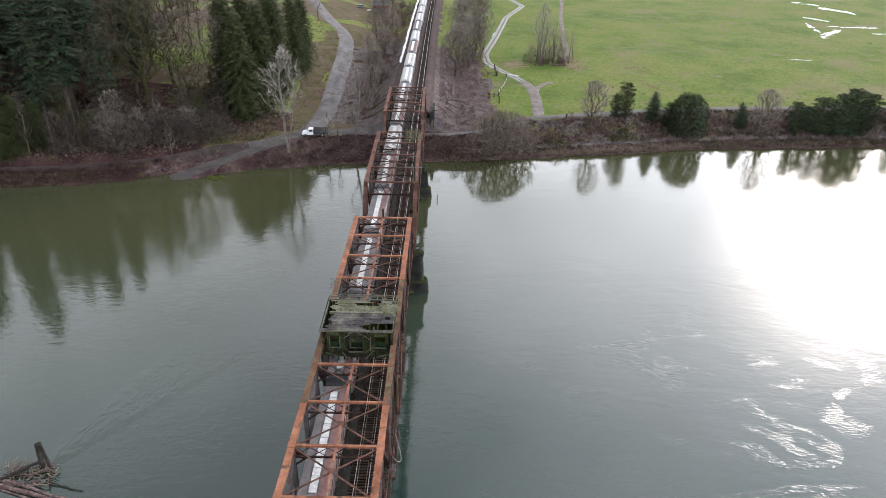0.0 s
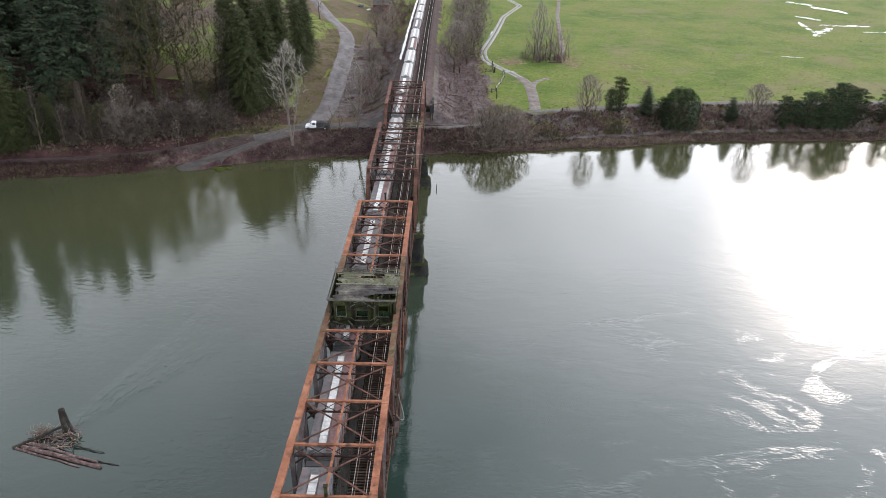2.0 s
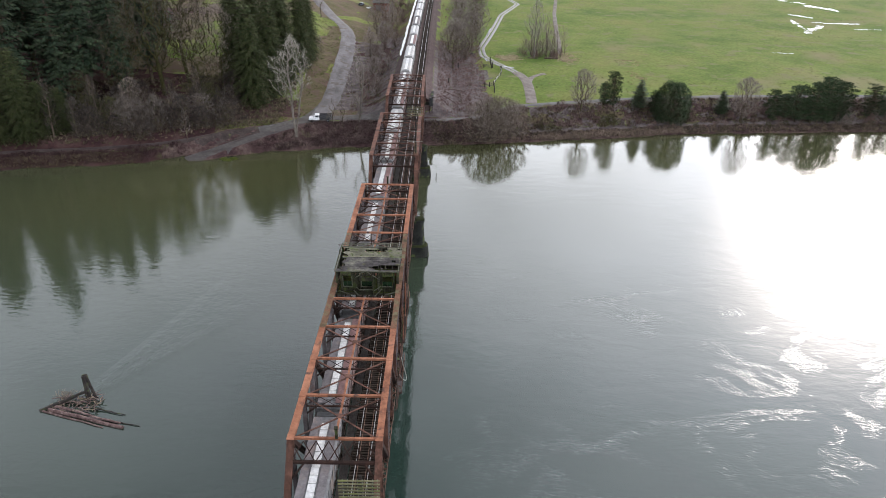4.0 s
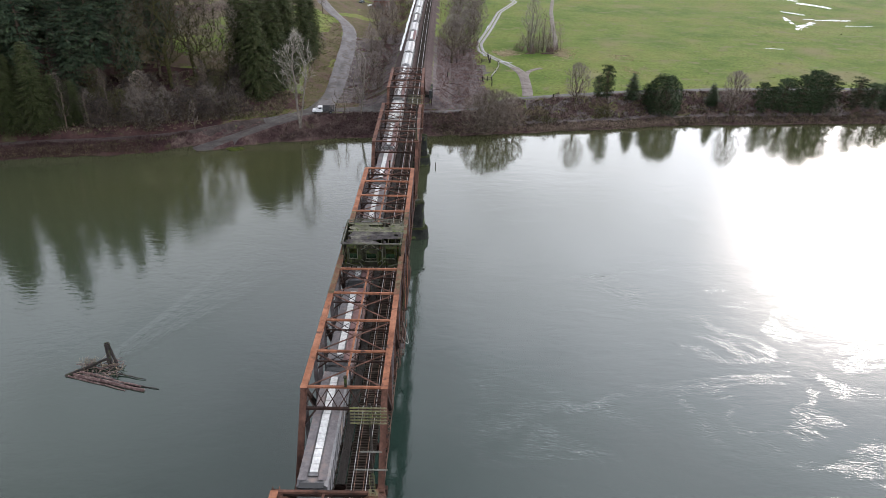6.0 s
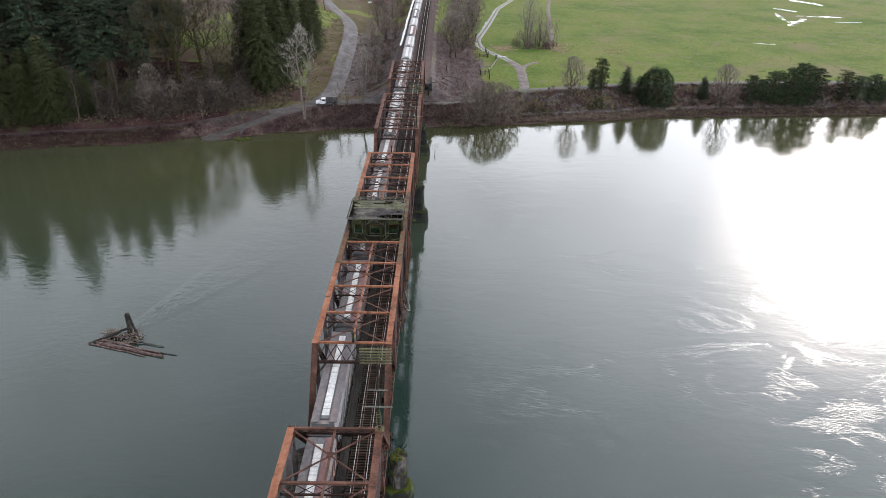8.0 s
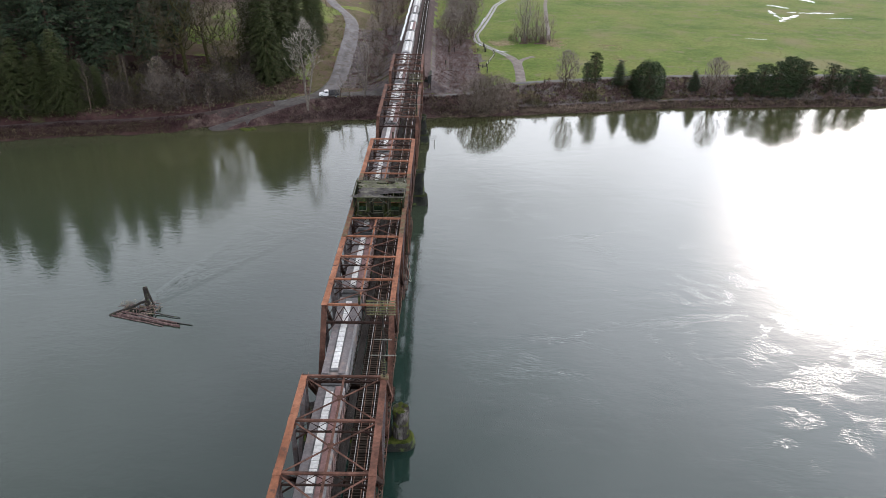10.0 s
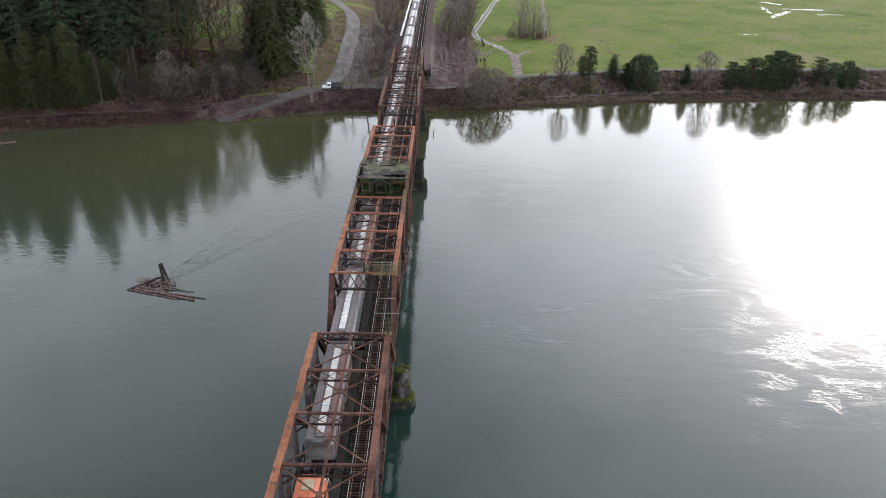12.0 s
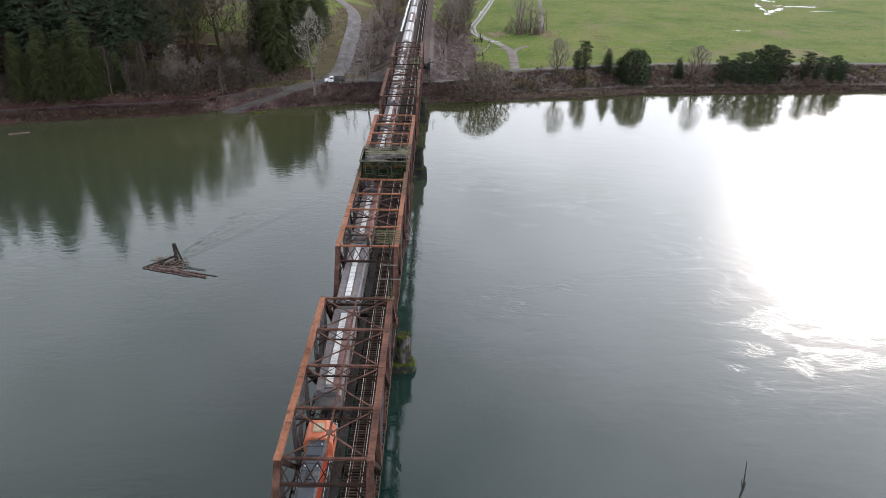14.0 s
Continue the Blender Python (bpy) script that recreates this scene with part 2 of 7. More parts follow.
DEBRIS_LOOK = lambda host=None: surface("leaf_littered_slope", [(0.036, 0.027, 0.026), (0.074, 0.060, 0.058), (0.115, 0.097, 0.093)], 2.2, 0.95, 0.7, spots=[((0.045, 0.05, 0.018), 2.8, 0.60), ((0.10, 0.082, 0.072), 0.7, 0.62)], bump_scale=0.4, dist=0.2, grain=0.18, host=host)

GROUND = bpy.data.materials.new("ground_cover")
GROUND.use_nodes = True
gn, gl = GROUND.node_tree.nodes, GROUND.node_tree.links
gn.remove(gn["Principled BSDF"])
ground_out = GRASS_LOOK(GROUND).outputs[0]
g_geo = gn.new("ShaderNodeNewGeometry")
g_edge = gn.new("ShaderNodeTexNoise")
g_edge.inputs["Scale"].default_value, g_edge.inputs["Detail"].default_value, g_edge.inputs["Roughness"].default_value = 0.35, 7.0, 0.65
gl.new(g_geo.outputs["Position"], g_edge.inputs["Vector"])
for cover, look_of in (("bank", BANK_LOOK), ("forest", FOREST_FLOOR_LOOK), ("ballast", BALLAST_LOOK), ("rough", ROUGH_GRASS_LOOK), ("debris", DEBRIS_LOOK)):
    at = gn.new("ShaderNodeAttribute")
    at.attribute_name = cover
    add = gn.new("ShaderNodeMath")
    add.operation = "MULTIPLY_ADD"
    add.inputs[1].default_value = 1.2
    gl.new(g_edge.outputs["Fac"], add.inputs[0])
    gl.new(at.outputs["Fac"], add.inputs[2])
    cut = gn.new("ShaderNodeMapRange")
    cut.inputs["From Min"].default_value, cut.inputs["From Max"].default_value = 0.99, 1.21
    gl.new(add.outputs["Value"], cut.inputs["Value"])
    mix = gn.new("ShaderNodeMixShader")
    gl.new(cut.outputs["Result"], mix.inputs["Fac"])
    gl.new(ground_out, mix.inputs[1])
    gl.new(look_of(GROUND).outputs[0], mix.inputs[2])
    ground_out = mix.outputs[0]
gl.new(ground_out, gn["Material Output"].inputs["Surface"])
RAMP_PAVE = surface("worn_ramp_paving", [(0.030, 0.026, 0.024), (0.048, 0.042, 0.039), (0.066, 0.059, 0.054)], 3.0, 0.8, 0.25, detail=8.0, spots=[((0.036, 0.028, 0.024), 2.0, 0.55), ((0.080, 0.070, 0.058), 1.2, 0.64)], grain=0.12)
GRAVEL_MUD = surface("muddy_gravel", [(0.036, 0.031, 0.028), (0.058, 0.052, 0.048), (0.080, 0.073, 0.069)], 4.0, 0.85, 0.3, detail=8.0, spots=[((0.045, 0.036, 0.030), 2.2, 0.55), ((0.095, 0.09, 0.086), 1.3, 0.62)], bump_scale=0.5, grain=0.12)


# ---- builders ----
def box(bm, centre, size, m=None):
    r = bmesh.ops.create_cube(bm, size=1.0)
    mat = Matrix.Translation(centre) @ Matrix.Diagonal((*size, 1))
    bmesh.ops.transform(bm, matrix=(m @ mat) if m else mat, verts=r["verts"])
    return r["verts"]


def beam(bm, a, b, w, h, up=(0, 0, 1)):
    """A bar from a to b: w across, h along up."""
    a, b = Vector(a), Vector(b)
    d = b - a
    f = d.normalized()
    s = f.cross(Vector(up))
    if s.length < 1e-4:
        s = f.cross(Vector((0, 1, 0)))
    s.normalize()
    u = s.cross(f)
    v = [bm.verts.new(p + s * (i * w / 2) + u * (j * h / 2)) for p in (a, b) for i, j in ((-1, -1), (1, -1), (1, 1), (-1, 1))]
    for q in ((3, 2, 1, 0), (4, 5, 6, 7), (0, 1, 5, 4), (1, 2, 6, 5), (2, 3, 7, 6), (3, 0, 4, 7)):
        bm.faces.new([v[k] for k in q])


def rod(bm, a, b, r0, r1=None, seg=6):
    """A tapered round bar."""
    a, b = Vector(a), Vector(b)
    r1 = r0 if r1 is None else r1
    f = (b - a).normalized()
    s = f.orthogonal().normalized()
    u = f.cross(s)
    rings = [[bm.verts.new(p + (s * math.cos(2 * math.pi * k / seg) + u * math.sin(2 * math.pi * k / seg)) * r) for k in range(seg)] for p, r in ((a, r0), (b, r1))]
    for k in range(seg):
        bm.faces.new((rings[0][k], rings[0][(k + 1) % seg], rings[1][(k + 1) % seg], rings[1][k]))
    bm.faces.new(rings[0][::-1])
    bm.faces.new(rings[1])


def sweep(bm, pts, radii, seg=8):
    """One continuous round limb through several points."""
    rings = []
    n = len(pts)
    for i, p in enumerate(pts):
        f = (Vector(pts[min(i + 1, n - 1)]) - Vector(pts[max(i - 1, 0)])).normalized()
        s = f.cross(Vector((0.31, 0.22, 0.92))).normalized()
        u = f.cross(s)
        rings.append([bm.verts.new(Vector(p) + (s * math.cos(2 * math.pi * k / seg) + u * math.sin(2 * math.pi * k / seg)) * radii[i]) for k in range(seg)])
    for a, b in zip(rings, rings[1:]):
        for k in range(seg):
            bm.faces.new((a[k], a[(k + 1) % seg], b[(k + 1) % seg], b[k]))
    bm.faces.new(rings[0][::-1])
    bm.faces.new(rings[-1])


def strip(bm, pts, w, h):
    """One continuous flat bar through points that run along y."""
    rings = [[bm.verts.new((x + i * w / 2, y, z + j * h / 2)) for i, j in ((-1, -1), (1, -1), (1, 1), (-1, 1))] for x, y, z in pts]
    for a, b in zip(rings, rings[1:]):
        for k in range(4):
            bm.faces.new((a[k], a[(k + 1) % 4], b[(k + 1) % 4], b[k]))
    bm.faces.new(rings[0][::-1])
    bm.faces.new(rings[-1])


def laced(bm, a, b, w, h, up, pitch=0.55, solid_top=False):
    """A built-up member: two side plates with zigzag lacing bars on both open faces."""
    a, b = Vector(a), Vector(b)
    f = (b - a).normalized()
    s = f.cross(Vector(up)).normalized()
    u = s.cross(f)
    t = 0.06
    for i in (-1, 1):
        beam(bm, a + s * i * (w / 2 - t / 2), b + s * i * (w / 2 - t / 2), t, h, u)
        for j in (-1, 1):
            beam(bm, a + s * i * (w / 2 - t - 0.04) + u * j * (h / 2 - 0.02), b + s * i * (w / 2 - t - 0.04) + u * j * (h / 2 - 0.02), 0.09, 0.03, u)
    n = max(2, int((b - a).length / pitch))
    for j in (-1, 1):
        for k in range(n):
            p = a.lerp(b, k / n) + s * (w / 2 - t) * (1 if k % 2 else -1)
            q = a.lerp(b, (k + 1) / n) + s * (w / 2 - t) * (-1 if k % 2 else 1)
            beam(bm, p + u * j * h / 2, q + u * j * h / 2, 0.07, 0.018, u)


def part(name, bm, material, parent=None, label=""):
    me = bpy.data.meshes.new(name)
    bm.to_mesh(me)
    bm.free()
    for m in material if isinstance(material, (list, tuple)) else [material]:
        me.materials.append(m)
    ob = new(name, me)
    if parent:
        ob.parent = parent
        ob.matrix_parent_inverse = Matrix.Identity(4)
        if parent.type != "EMPTY" or parent.location.length > 0:
            ob.matrix_parent_inverse = parent.matrix_basis.inverted()
    return tagged(ob, label)


def thing(name, at, label, category, group="", kind=""):
    e = new(name)
    e.location = at
    e.empty_display_size = 0.5
    return tagged(e, label, category, group, kind)


def sheet(name, xs, ys, height, material, smooth=True):
    vs = [(x, y, height(x, y)) for y in ys for x in xs]
    n = len(xs)
    fs = [(j * n + i, j * n + i + 1, (j + 1) * n + i + 1, (j + 1) * n + i) for j in range(len(ys) - 1) for i in range(n - 1)]
    me = bpy.data.meshes.new(name)
    me.from_pydata(vs, [], fs)
    for m in material if isinstance(material, (list, tuple)) else [material]:
        me.materials.append(m)
    if smooth:
        me.polygons.foreach_set("use_smooth", [True] * len(me.polygons))
    return new(name, me)


def bend(table, x):
    """Value of a broken line of (x, value) at x."""
    if x <= table[0][0]:
        return table[0][1]
    for (a, va), (b, vb) in zip(table, table[1:]):
        if x <= b:
            k = (x - a) / (b - a)
            k = k * k * (3 - 2 * k) * 0.4 + k * 0.6
            return va + (vb - va) * k
    return table[-1][1]


def ease(a, b, v):
    k = min(1, max(0, (v - a) / (b - a)))
    return k * k * (3 - 2 * k)


# ---- ground ----
SHORE = [(-420, -40), (-220, 30), (-123, 77), (-93, 84), (-65, 89), (-55, 91), (-46, 96.2), (-39, 98.2), (-25, 101.4), (-12, 104.4), (15, 107), (34, 110.5), (47, 113), (63, 115.8), (83, 120.4), (111, 123), (140, 125.2), (175, 128), (420, 141)]
DECK = 10.5  # top of the rails
LEFT_ROAD = [(-160, 66), (-130, 79), (-99, 88.5), (-84, 90.9), (-70.8, 94.6), (-60.4, 97.9), (-50, 102.1), (-41.9, 105.8), (-31.4, 111.4), (-25, 115.2), (-13, 117.5), (0, 115.5), (12.3, 115), (21.6, 117), (31.3, 127.6), (46, 132), (70, 138.5), (101, 143.5), (150, 147), (420, 158)]
LANE = [(114, -27.4), (119, -26.6), (135, -25.6), (163, -26.3), (188, -27.2), (210, -29), (224, -32), (237, -38.5), (256, -47), (288, -60), (340, -76)]


def track_x(y):
    """Middle line of the two tracks."""
    return 0.35 + 0.00005 * max(0, y - 200) ** 2


RAMP = [(-63.0, 87.4, -0.9), (-57.6, 91.4, 0.0), (-52.6, 95.2, 0.9), (-46.8, 99.4, 2.1), (-42.0, 102.4, 3.1), (-37.5, 105.0, 4.0), (-32.5, 107.8, 4.6)]


def ramp_at(x, y):
    """How far a place lies outside the paved ramp, and the height of the paving there."""
    best = (99.0, 0.0)
    for a, b in zip(RAMP, RAMP[1:]):
        ux, uy = b[0] - a[0], b[1] - a[1]
        k = min(1, max(0, ((x - a[0]) * ux + (y - a[1]) * uy) / (ux * ux + uy * uy)))
        off = math.hypot(x - a[0] - k * ux, y - a[1] - k * uy)
        z = a[2] + k * (b[2] - a[2])
        best = min(best, (off - 3.7 + 0.30 * max(0, z), z))
    return best


def ground(x, y):
    s = bend(SHORE, x)
    d = y - s + 1.1 * noise.noise((x * 0.12, 3.1, 0)) + 0.5 * noise.noise((x * 0.5, 7.7, 0))
    if d < 0:
        return max(-4.0, d * 0.45)
    top = 4.5 if x < 0 else 4.5 + 1.2 * ease(0, 35, x)
    rise = 8.5 if x < 0 else 11.0
    z = top * (1 - (1 - min(1, d / rise)) ** 1.6)
    # low bench above the steep brambly edge, beside the pasture
    low = 1.3 * (1 - (1 - min(1, d / 3.0)) ** 1.5)
    if x > 0:
        z += (low + 4.4 * ease(4.0, 19.0, d) - z) * ease(6, 22, x)
    else:
        z += (low + 3.2 * ease(2.5, 10.5, d) - z) * ease(-60, -40, x) * ease(-6, -12, x)
    # wooded slope and lane climbing away from the river
    west = ease(-18, -60, x)
    z += west * 9.0 * ease(14, 75, d) + 3.5 * ease(30, 100, d) * ease(0, -20, x)
    z += (0.4 + 0.8 * west) * noise.noise((x * 0.03, y * 0.03, 1.7)) * ease(10, 40, d)
    z += 0.10 * noise.noise((x * 0.35, y * 0.35, 0.4)) * ease(1, 6, d)
    # riverside road bench
    r = abs(y - bend(LEFT_ROAD, x))
    wide = 1.6 * ease(-40, -30, x) * ease(2, -4, x)
    z += (4.6 + (1.0 * ease(0, 35, x)) - 1.9 * ease(-42, -72, x) - z) * ease(5.0 + wide, 2.2 + wide, r) * (1 if d > 0.5 else 0)
    # boat ramp into the water
    if -70 < x < -25 and y < 115:
        off, paved = ramp_at(x, y)
        z += (paved - z) * ease(2.0, 0.3, off)
    # railway embankment
    a = abs(x - track_x(y))
    z_bank = DECK - 0.75 - max(0, a - 5.2) * 0.62
    if y > 117:
        k = ease(117, 121.5, y)
        z = max(z, z + (z_bank - z) * k) if z_bank > z else z + (max(z_bank, z - 3) - z) * k * ease(9, 6, a)
    return z


def spaced(a, b, near_a, near_b, fine, coarse):
    out, v = [], a
    while v < b:
        out.append(v)
        v += fine if near_a <= v < near_b else coarse
    return out + [b]


gx = spaced(-900, 900, -150, 190, 1.5, 14)
gy = spaced(-60, 165, 60, 165, 1.3, 7)[:-1] + spaced(165, 1400, 165, 350, 2.4, 12)
terrain = sheet("ground", gx, gy, ground, GROUND)
tagged(terrain, "grassy riverbank, wooded slope and flat green pasture", "ground", kind="structure")
COVERS = ("bank", "forest", "ballast", "rough", "debris")


def cover(x, y):
    """What grows or lies on the ground at a place; None is pasture grass."""
    d = y - bend(SHORE, x)
    wob = 2.5 * noise.noise((x * 0.09, y * 0.09, 5.0)) + 1.5 * noise.noise((x * 0.35, y * 0.35, 2.0))
    a = abs(x - track_x(y))
    if y > 118 and a < 6.8 + wob * 0.4:
        return 2
    if 0 < x < 23 + wob and y > 118 and d < 105 + 4 * wob:
        return 4
    if x > 24 and y < bend(LEFT_ROAD, x) - 1:
        return 0 if d < 2.4 + 0.3 * wob else 4 if d < 7.0 + 0.8 * wob else 4 if noise.noise((x * 0.3, y * 0.3, 8.0)) > 0.1 else 0 if noise.noise((x * 0.11, y * 0.2, 3.0)) > -0.15 else 3
    if -66 < x < -30 + wob and ramp_at(x, y)[0] < 3.0:
        return 0
    if 124 < y < 232 and x < -7 and d > 8:
        side = x - bend(LANE, y)
        if side > 2 and y < 205 + 4 * wob:
            return 4 if noise.noise((x * 0.2, y * 0.2, 7.0)) > -0.25 else 1
        if -17 + 2 * wob < side < 0 and y > 132:
            return None if noise.noise((x * 0.08, y * 0.05, 6.0)) > -0.05 else 3
    if x < -50 + wob and d < 12 + wob:
        return 1
    if d < 12 + wob or (0 < x < 25 + wob and d < 65) or (-16 < x < 0 and d < 120):
        return (4 if x > -20 else 1) if d > 11 else 0
    if -96 < x + 2 * wob < -46 and 138 < y + 2 * wob < 216:
        return 3 if noise.noise((x * 0.06, y * 0.06, 8.0)) < 0.12 else None
    if x < -34 + 2 * wob and (d < 44 + 3 * wob or (x < -70 + 3 * wob and d < 150)):
        return 3 if d < 17 and -54 < x else 1
    if (x < 6 and d < 215) or (x < 27 and d < 32):
        return 3 if noise.noise((x * 0.07, y * 0.07, 4.0)) < 0.22 else None
    return None


weights = [[0.0] * len(terrain.data.vertices) for _ in COVERS]
for v in terrain.data.vertices:
    c = cover(v.co.x, v.co.y)
    if c is not None:
        weights[c][v.index] = 1.0
for name, w in zip(COVERS, weights):
    terrain.data.attributes.new(name, "FLOAT", "POINT").data.foreach_set("value", w)


def ribbon(name, line, width, material, lift, step=1.2, label="", category="road", flare=0.0):
    """A lane laid on the ground along a broken line of points, with uneven edges."""
    pts = [Vector(p) for p in line]
    out = []
    for a, b in zip(pts, pts[1:]):
        n = max(1, int((b - a).length / step))
        out += [a.lerp(b, k / n) for k in range(n)]
    out.append(pts[-1])
    for _ in range(6):
        out = [out[0]] + [(out[i - 1] + out[i] * 2 + out[i + 1]) / 4 for i in range(1, len(out) - 1)] + [out[-1]]
    vs, fs = [], []
    m = 7
    for i, c in enumerate(out):
        t = (out[min(i + 1, len(out) - 1)] - out[max(i - 1, 0)]).normalized()
        s = Vector((t.y, -t.x))
        for k in range(m):
            w = (width if not flare else width + flare * (1 - i / len(out))) * (k / (m - 1) - 0.5) * (1 + 0.13 * noise.noise((i * 0.11, 9.0 * (k > 3), len(out))) + 0.10 * noise.noise((i * 0.45, 5.0 * (k > 3), 3.0)))
            q = c + s * w
            edge = 1 - abs(2 * k / (m - 1) - 1)
            vs.append((q.x, q.y, ground(q.x, q.y) + lift * min(1, edge * 3) - (0.12 if edge == 0 else 0)))
    for i in range(len(out) - 1):
        for k in range(m - 1):
            j = i * m + k
            fs.append((j, j + 1, j + m + 1, j + m))
    me = bpy.data.meshes.new(name)
    me.from_pydata(vs, [], fs)
    me.materials.append(material)
    me.polygons.foreach_set("use_smooth", [True] * len(fs))
    return tagged(new(name, me), label, category, kind="structure")


ribbon("road", LEFT_ROAD[:8], 3.2, DIRT, 0.08, label="muddy brown riverside track below the wood", category="road")
ribbon("boat_ramp", [p[:2] for p in RAMP], 4.4, RAMP_PAVE, 0.10, label="dark grey paved boat ramp running into the river", category="ramp", flare=3.2)
ribbon("road", LEFT_ROAD[7:12], 7.6, GRAVEL_MUD, 0.10, label="grey gravel riverside track", category="road", flare=-4.6)
ribbon("road", LEFT_ROAD[11:], 3.2, GRAVEL, 0.10, label="pale gravel farm road beside the pasture", category="road")
ribbon("road", [(x, y) for y, x in LANE], 6.6, LANE_GRAVEL, 0.22, label="wide wet gravel lane climbing from the river", category="road")
ribbon("road", [(-26, 127), (-27.5, 121), (-30, 114.5), (-35.5, 109.5), (-41, 105.6)], 2.4, GRAVEL_MUD, 0.15, label="muddy gravel turning between lane and riverside track", category="road", flare=5.0)
rut = [(38.6, 164), (36, 172), (31, 183), (25.8, 197), (25.4, 211), (32.9, 251), (39.8, 295), (51.6, 331), (47, 352), (52, 420)]
for side in (-0.85, 0.85):
    ribbon("road", [(x + side, y) for x, y in rut], 1.5, RUT, 0.10, label="pale wheel rut of the farm track", category="track")
TRACK_MUD = surface("pinkish_track_mud", [(0.085, 0.070, 0.062), (0.128, 0.108, 0.097), (0.165, 0.145, 0.132)], 2.2, 0.9, 0.3, spots=((0.06, 0.075, 0.025), 1.2, 0.62))
ribbon("road", [(38, 131), (38.6, 138), (39.0, 146), (39.2, 155), (38.8, 163), (36.6, 170)], 4.2, TRACK_MUD, 0.12, label="muddy brown mouth of the farm track", category="track")
ribbon("road", [(39.6, 154), (40.6, 161), (43.0, 166.5), (47, 169)], 2.4, TRACK_MUD, 0.11, label="muddy branch of the farm track", category="track")

ribbon("ditch_bank", [(57, 203), (60, 225), (63.5, 260), (68, 300), (75, 345), (82, 400)], 2.4, TRACK_MUD, 0.10, label="brown dry ditch across the pasture", category="ditch")

# ---- water ----
WATER = bpy.data.materials.new("river_water")
WATER.use_nodes = True
n, l = WATER.node_tree.nodes, WATER.node_tree.links
b = n["Principled BSDF"]
geo = n.new("ShaderNodeNewGeometry")


def tex_noise(scale, detail, stretch=(1, 1, 1), distort=0.0, turn=0.0):
    mp = n.new("ShaderNodeMapping")
    mp.inputs["Rotation"].default_value = (0, 0, radians(turn))
    mp.inputs["Scale"].default_value = stretch
    l.new(geo.outputs["Position"], mp.inputs["Vector"])
    t = n.new("ShaderNodeTexNoise")
    t.inputs["Scale"].default_value, t.inputs["Detail"].default_value, t.inputs["Distortion"].default_value = scale, detail, distort
    l.new(mp.outputs["Vector"], t.inputs["Vector"])
    return t.outputs["Fac"]


def maths(op, a, b2):
    k = n.new("ShaderNodeMath")
    k.operation = op
    for i, v in enumerate((a, b2)):
        if isinstance(v, (int, float)):
            k.inputs[i].default_value = v
        else:
            l.new(v, k.inputs[i])
    return k.outputs["Value"]


def span(v, lo, hi, a=0.0, b2=1.0):
    k = n.new("ShaderNodeMapRange")
    for name, val in (("From Min", lo), ("From Max", hi), ("To Min", a), ("To Max", b2)):
        k.inputs[name].default_value = val
    l.new(v, k.inputs["Value"])
    return k.outputs["Result"]


ripple = tex_noise(0.85, 4.0, (0.7, 1.3, 1), 0.8)
swell = tex_noise(0.22, 3.0, (0.6, 1.2, 1), 0.6)
eddy = maths("SUBTRACT", tex_noise(1.25, 4.0, (0.75, 1.35, 1), 2.0, -25), 0.5)
where_at = n.new("ShaderNodeSeparateXYZ")
l.new(geo.outputs["Position"], where_at.inputs["Vector"])
# boils of a livelier current on the outer side, in drifting patches
reach = maths("MULTIPLY", maths("MULTIPLY", span(where_at.outputs["X"], 6.0, 30.0, 0.0, 1.0), span(where_at.outputs["X"], 38.0, 75.0, 1.0, 0.6)), maths("MULTIPLY", span(where_at.outputs["Y"], 75.0, 25.0, 0.15, 1.0), span(where_at.outputs["Y"], -52.0, -28.0, 0.12, 1.0)))
where = maths("MULTIPLY", span(tex_noise(0.085, 8.0, (0.8, 1.2, 1), 1.8, 30), 0.49, 0.85), span(tex_noise(0.024, 2.0, (1.0, 1.2, 1), 0.6), 0.38, 0.62))
where = maths("MULTIPLY", maths("ADD", maths("MULTIPLY", where, 0.97), 0.03), reach)
height = maths("ADD", maths("ADD", maths("MULTIPLY", ripple, span(where_at.outputs["X"], -10.0, 25.0, 0.022, 0.008)), maths("MULTIPLY", swell, 0.024)), maths("MULTIPLY", maths("MULTIPLY", eddy, where), 0.23))
# ripples trailing from the piles in the river
du, dv = maths("ADD", where_at.outputs["X"], 41.5), maths("ADD", where_at.outputs["Y"], 6.5)
trail = maths("ADD", maths("MULTIPLY", du, 0.47), maths("MULTIPLY", dv, 0.883))
off = maths("ABSOLUTE", maths("SUBTRACT", maths("MULTIPLY", du, 0.883), maths("MULTIPLY", dv, 0.47)), 0.0)
wake = maths("MULTIPLY", span(maths("SUBTRACT", maths("ADD", maths("MULTIPLY", trail, 0.16), 1.6), off), 0.0, 1.5), maths("MULTIPLY", span(trail, -1.0, 1.0), span(trail, 42.0, 12.0)))
height = maths("ADD", height, maths("MULTIPLY", maths("MULTIPLY", tex_noise(0.6, 4.0, (1.4, 0.8, 1), 1.2), wake), 0.09))
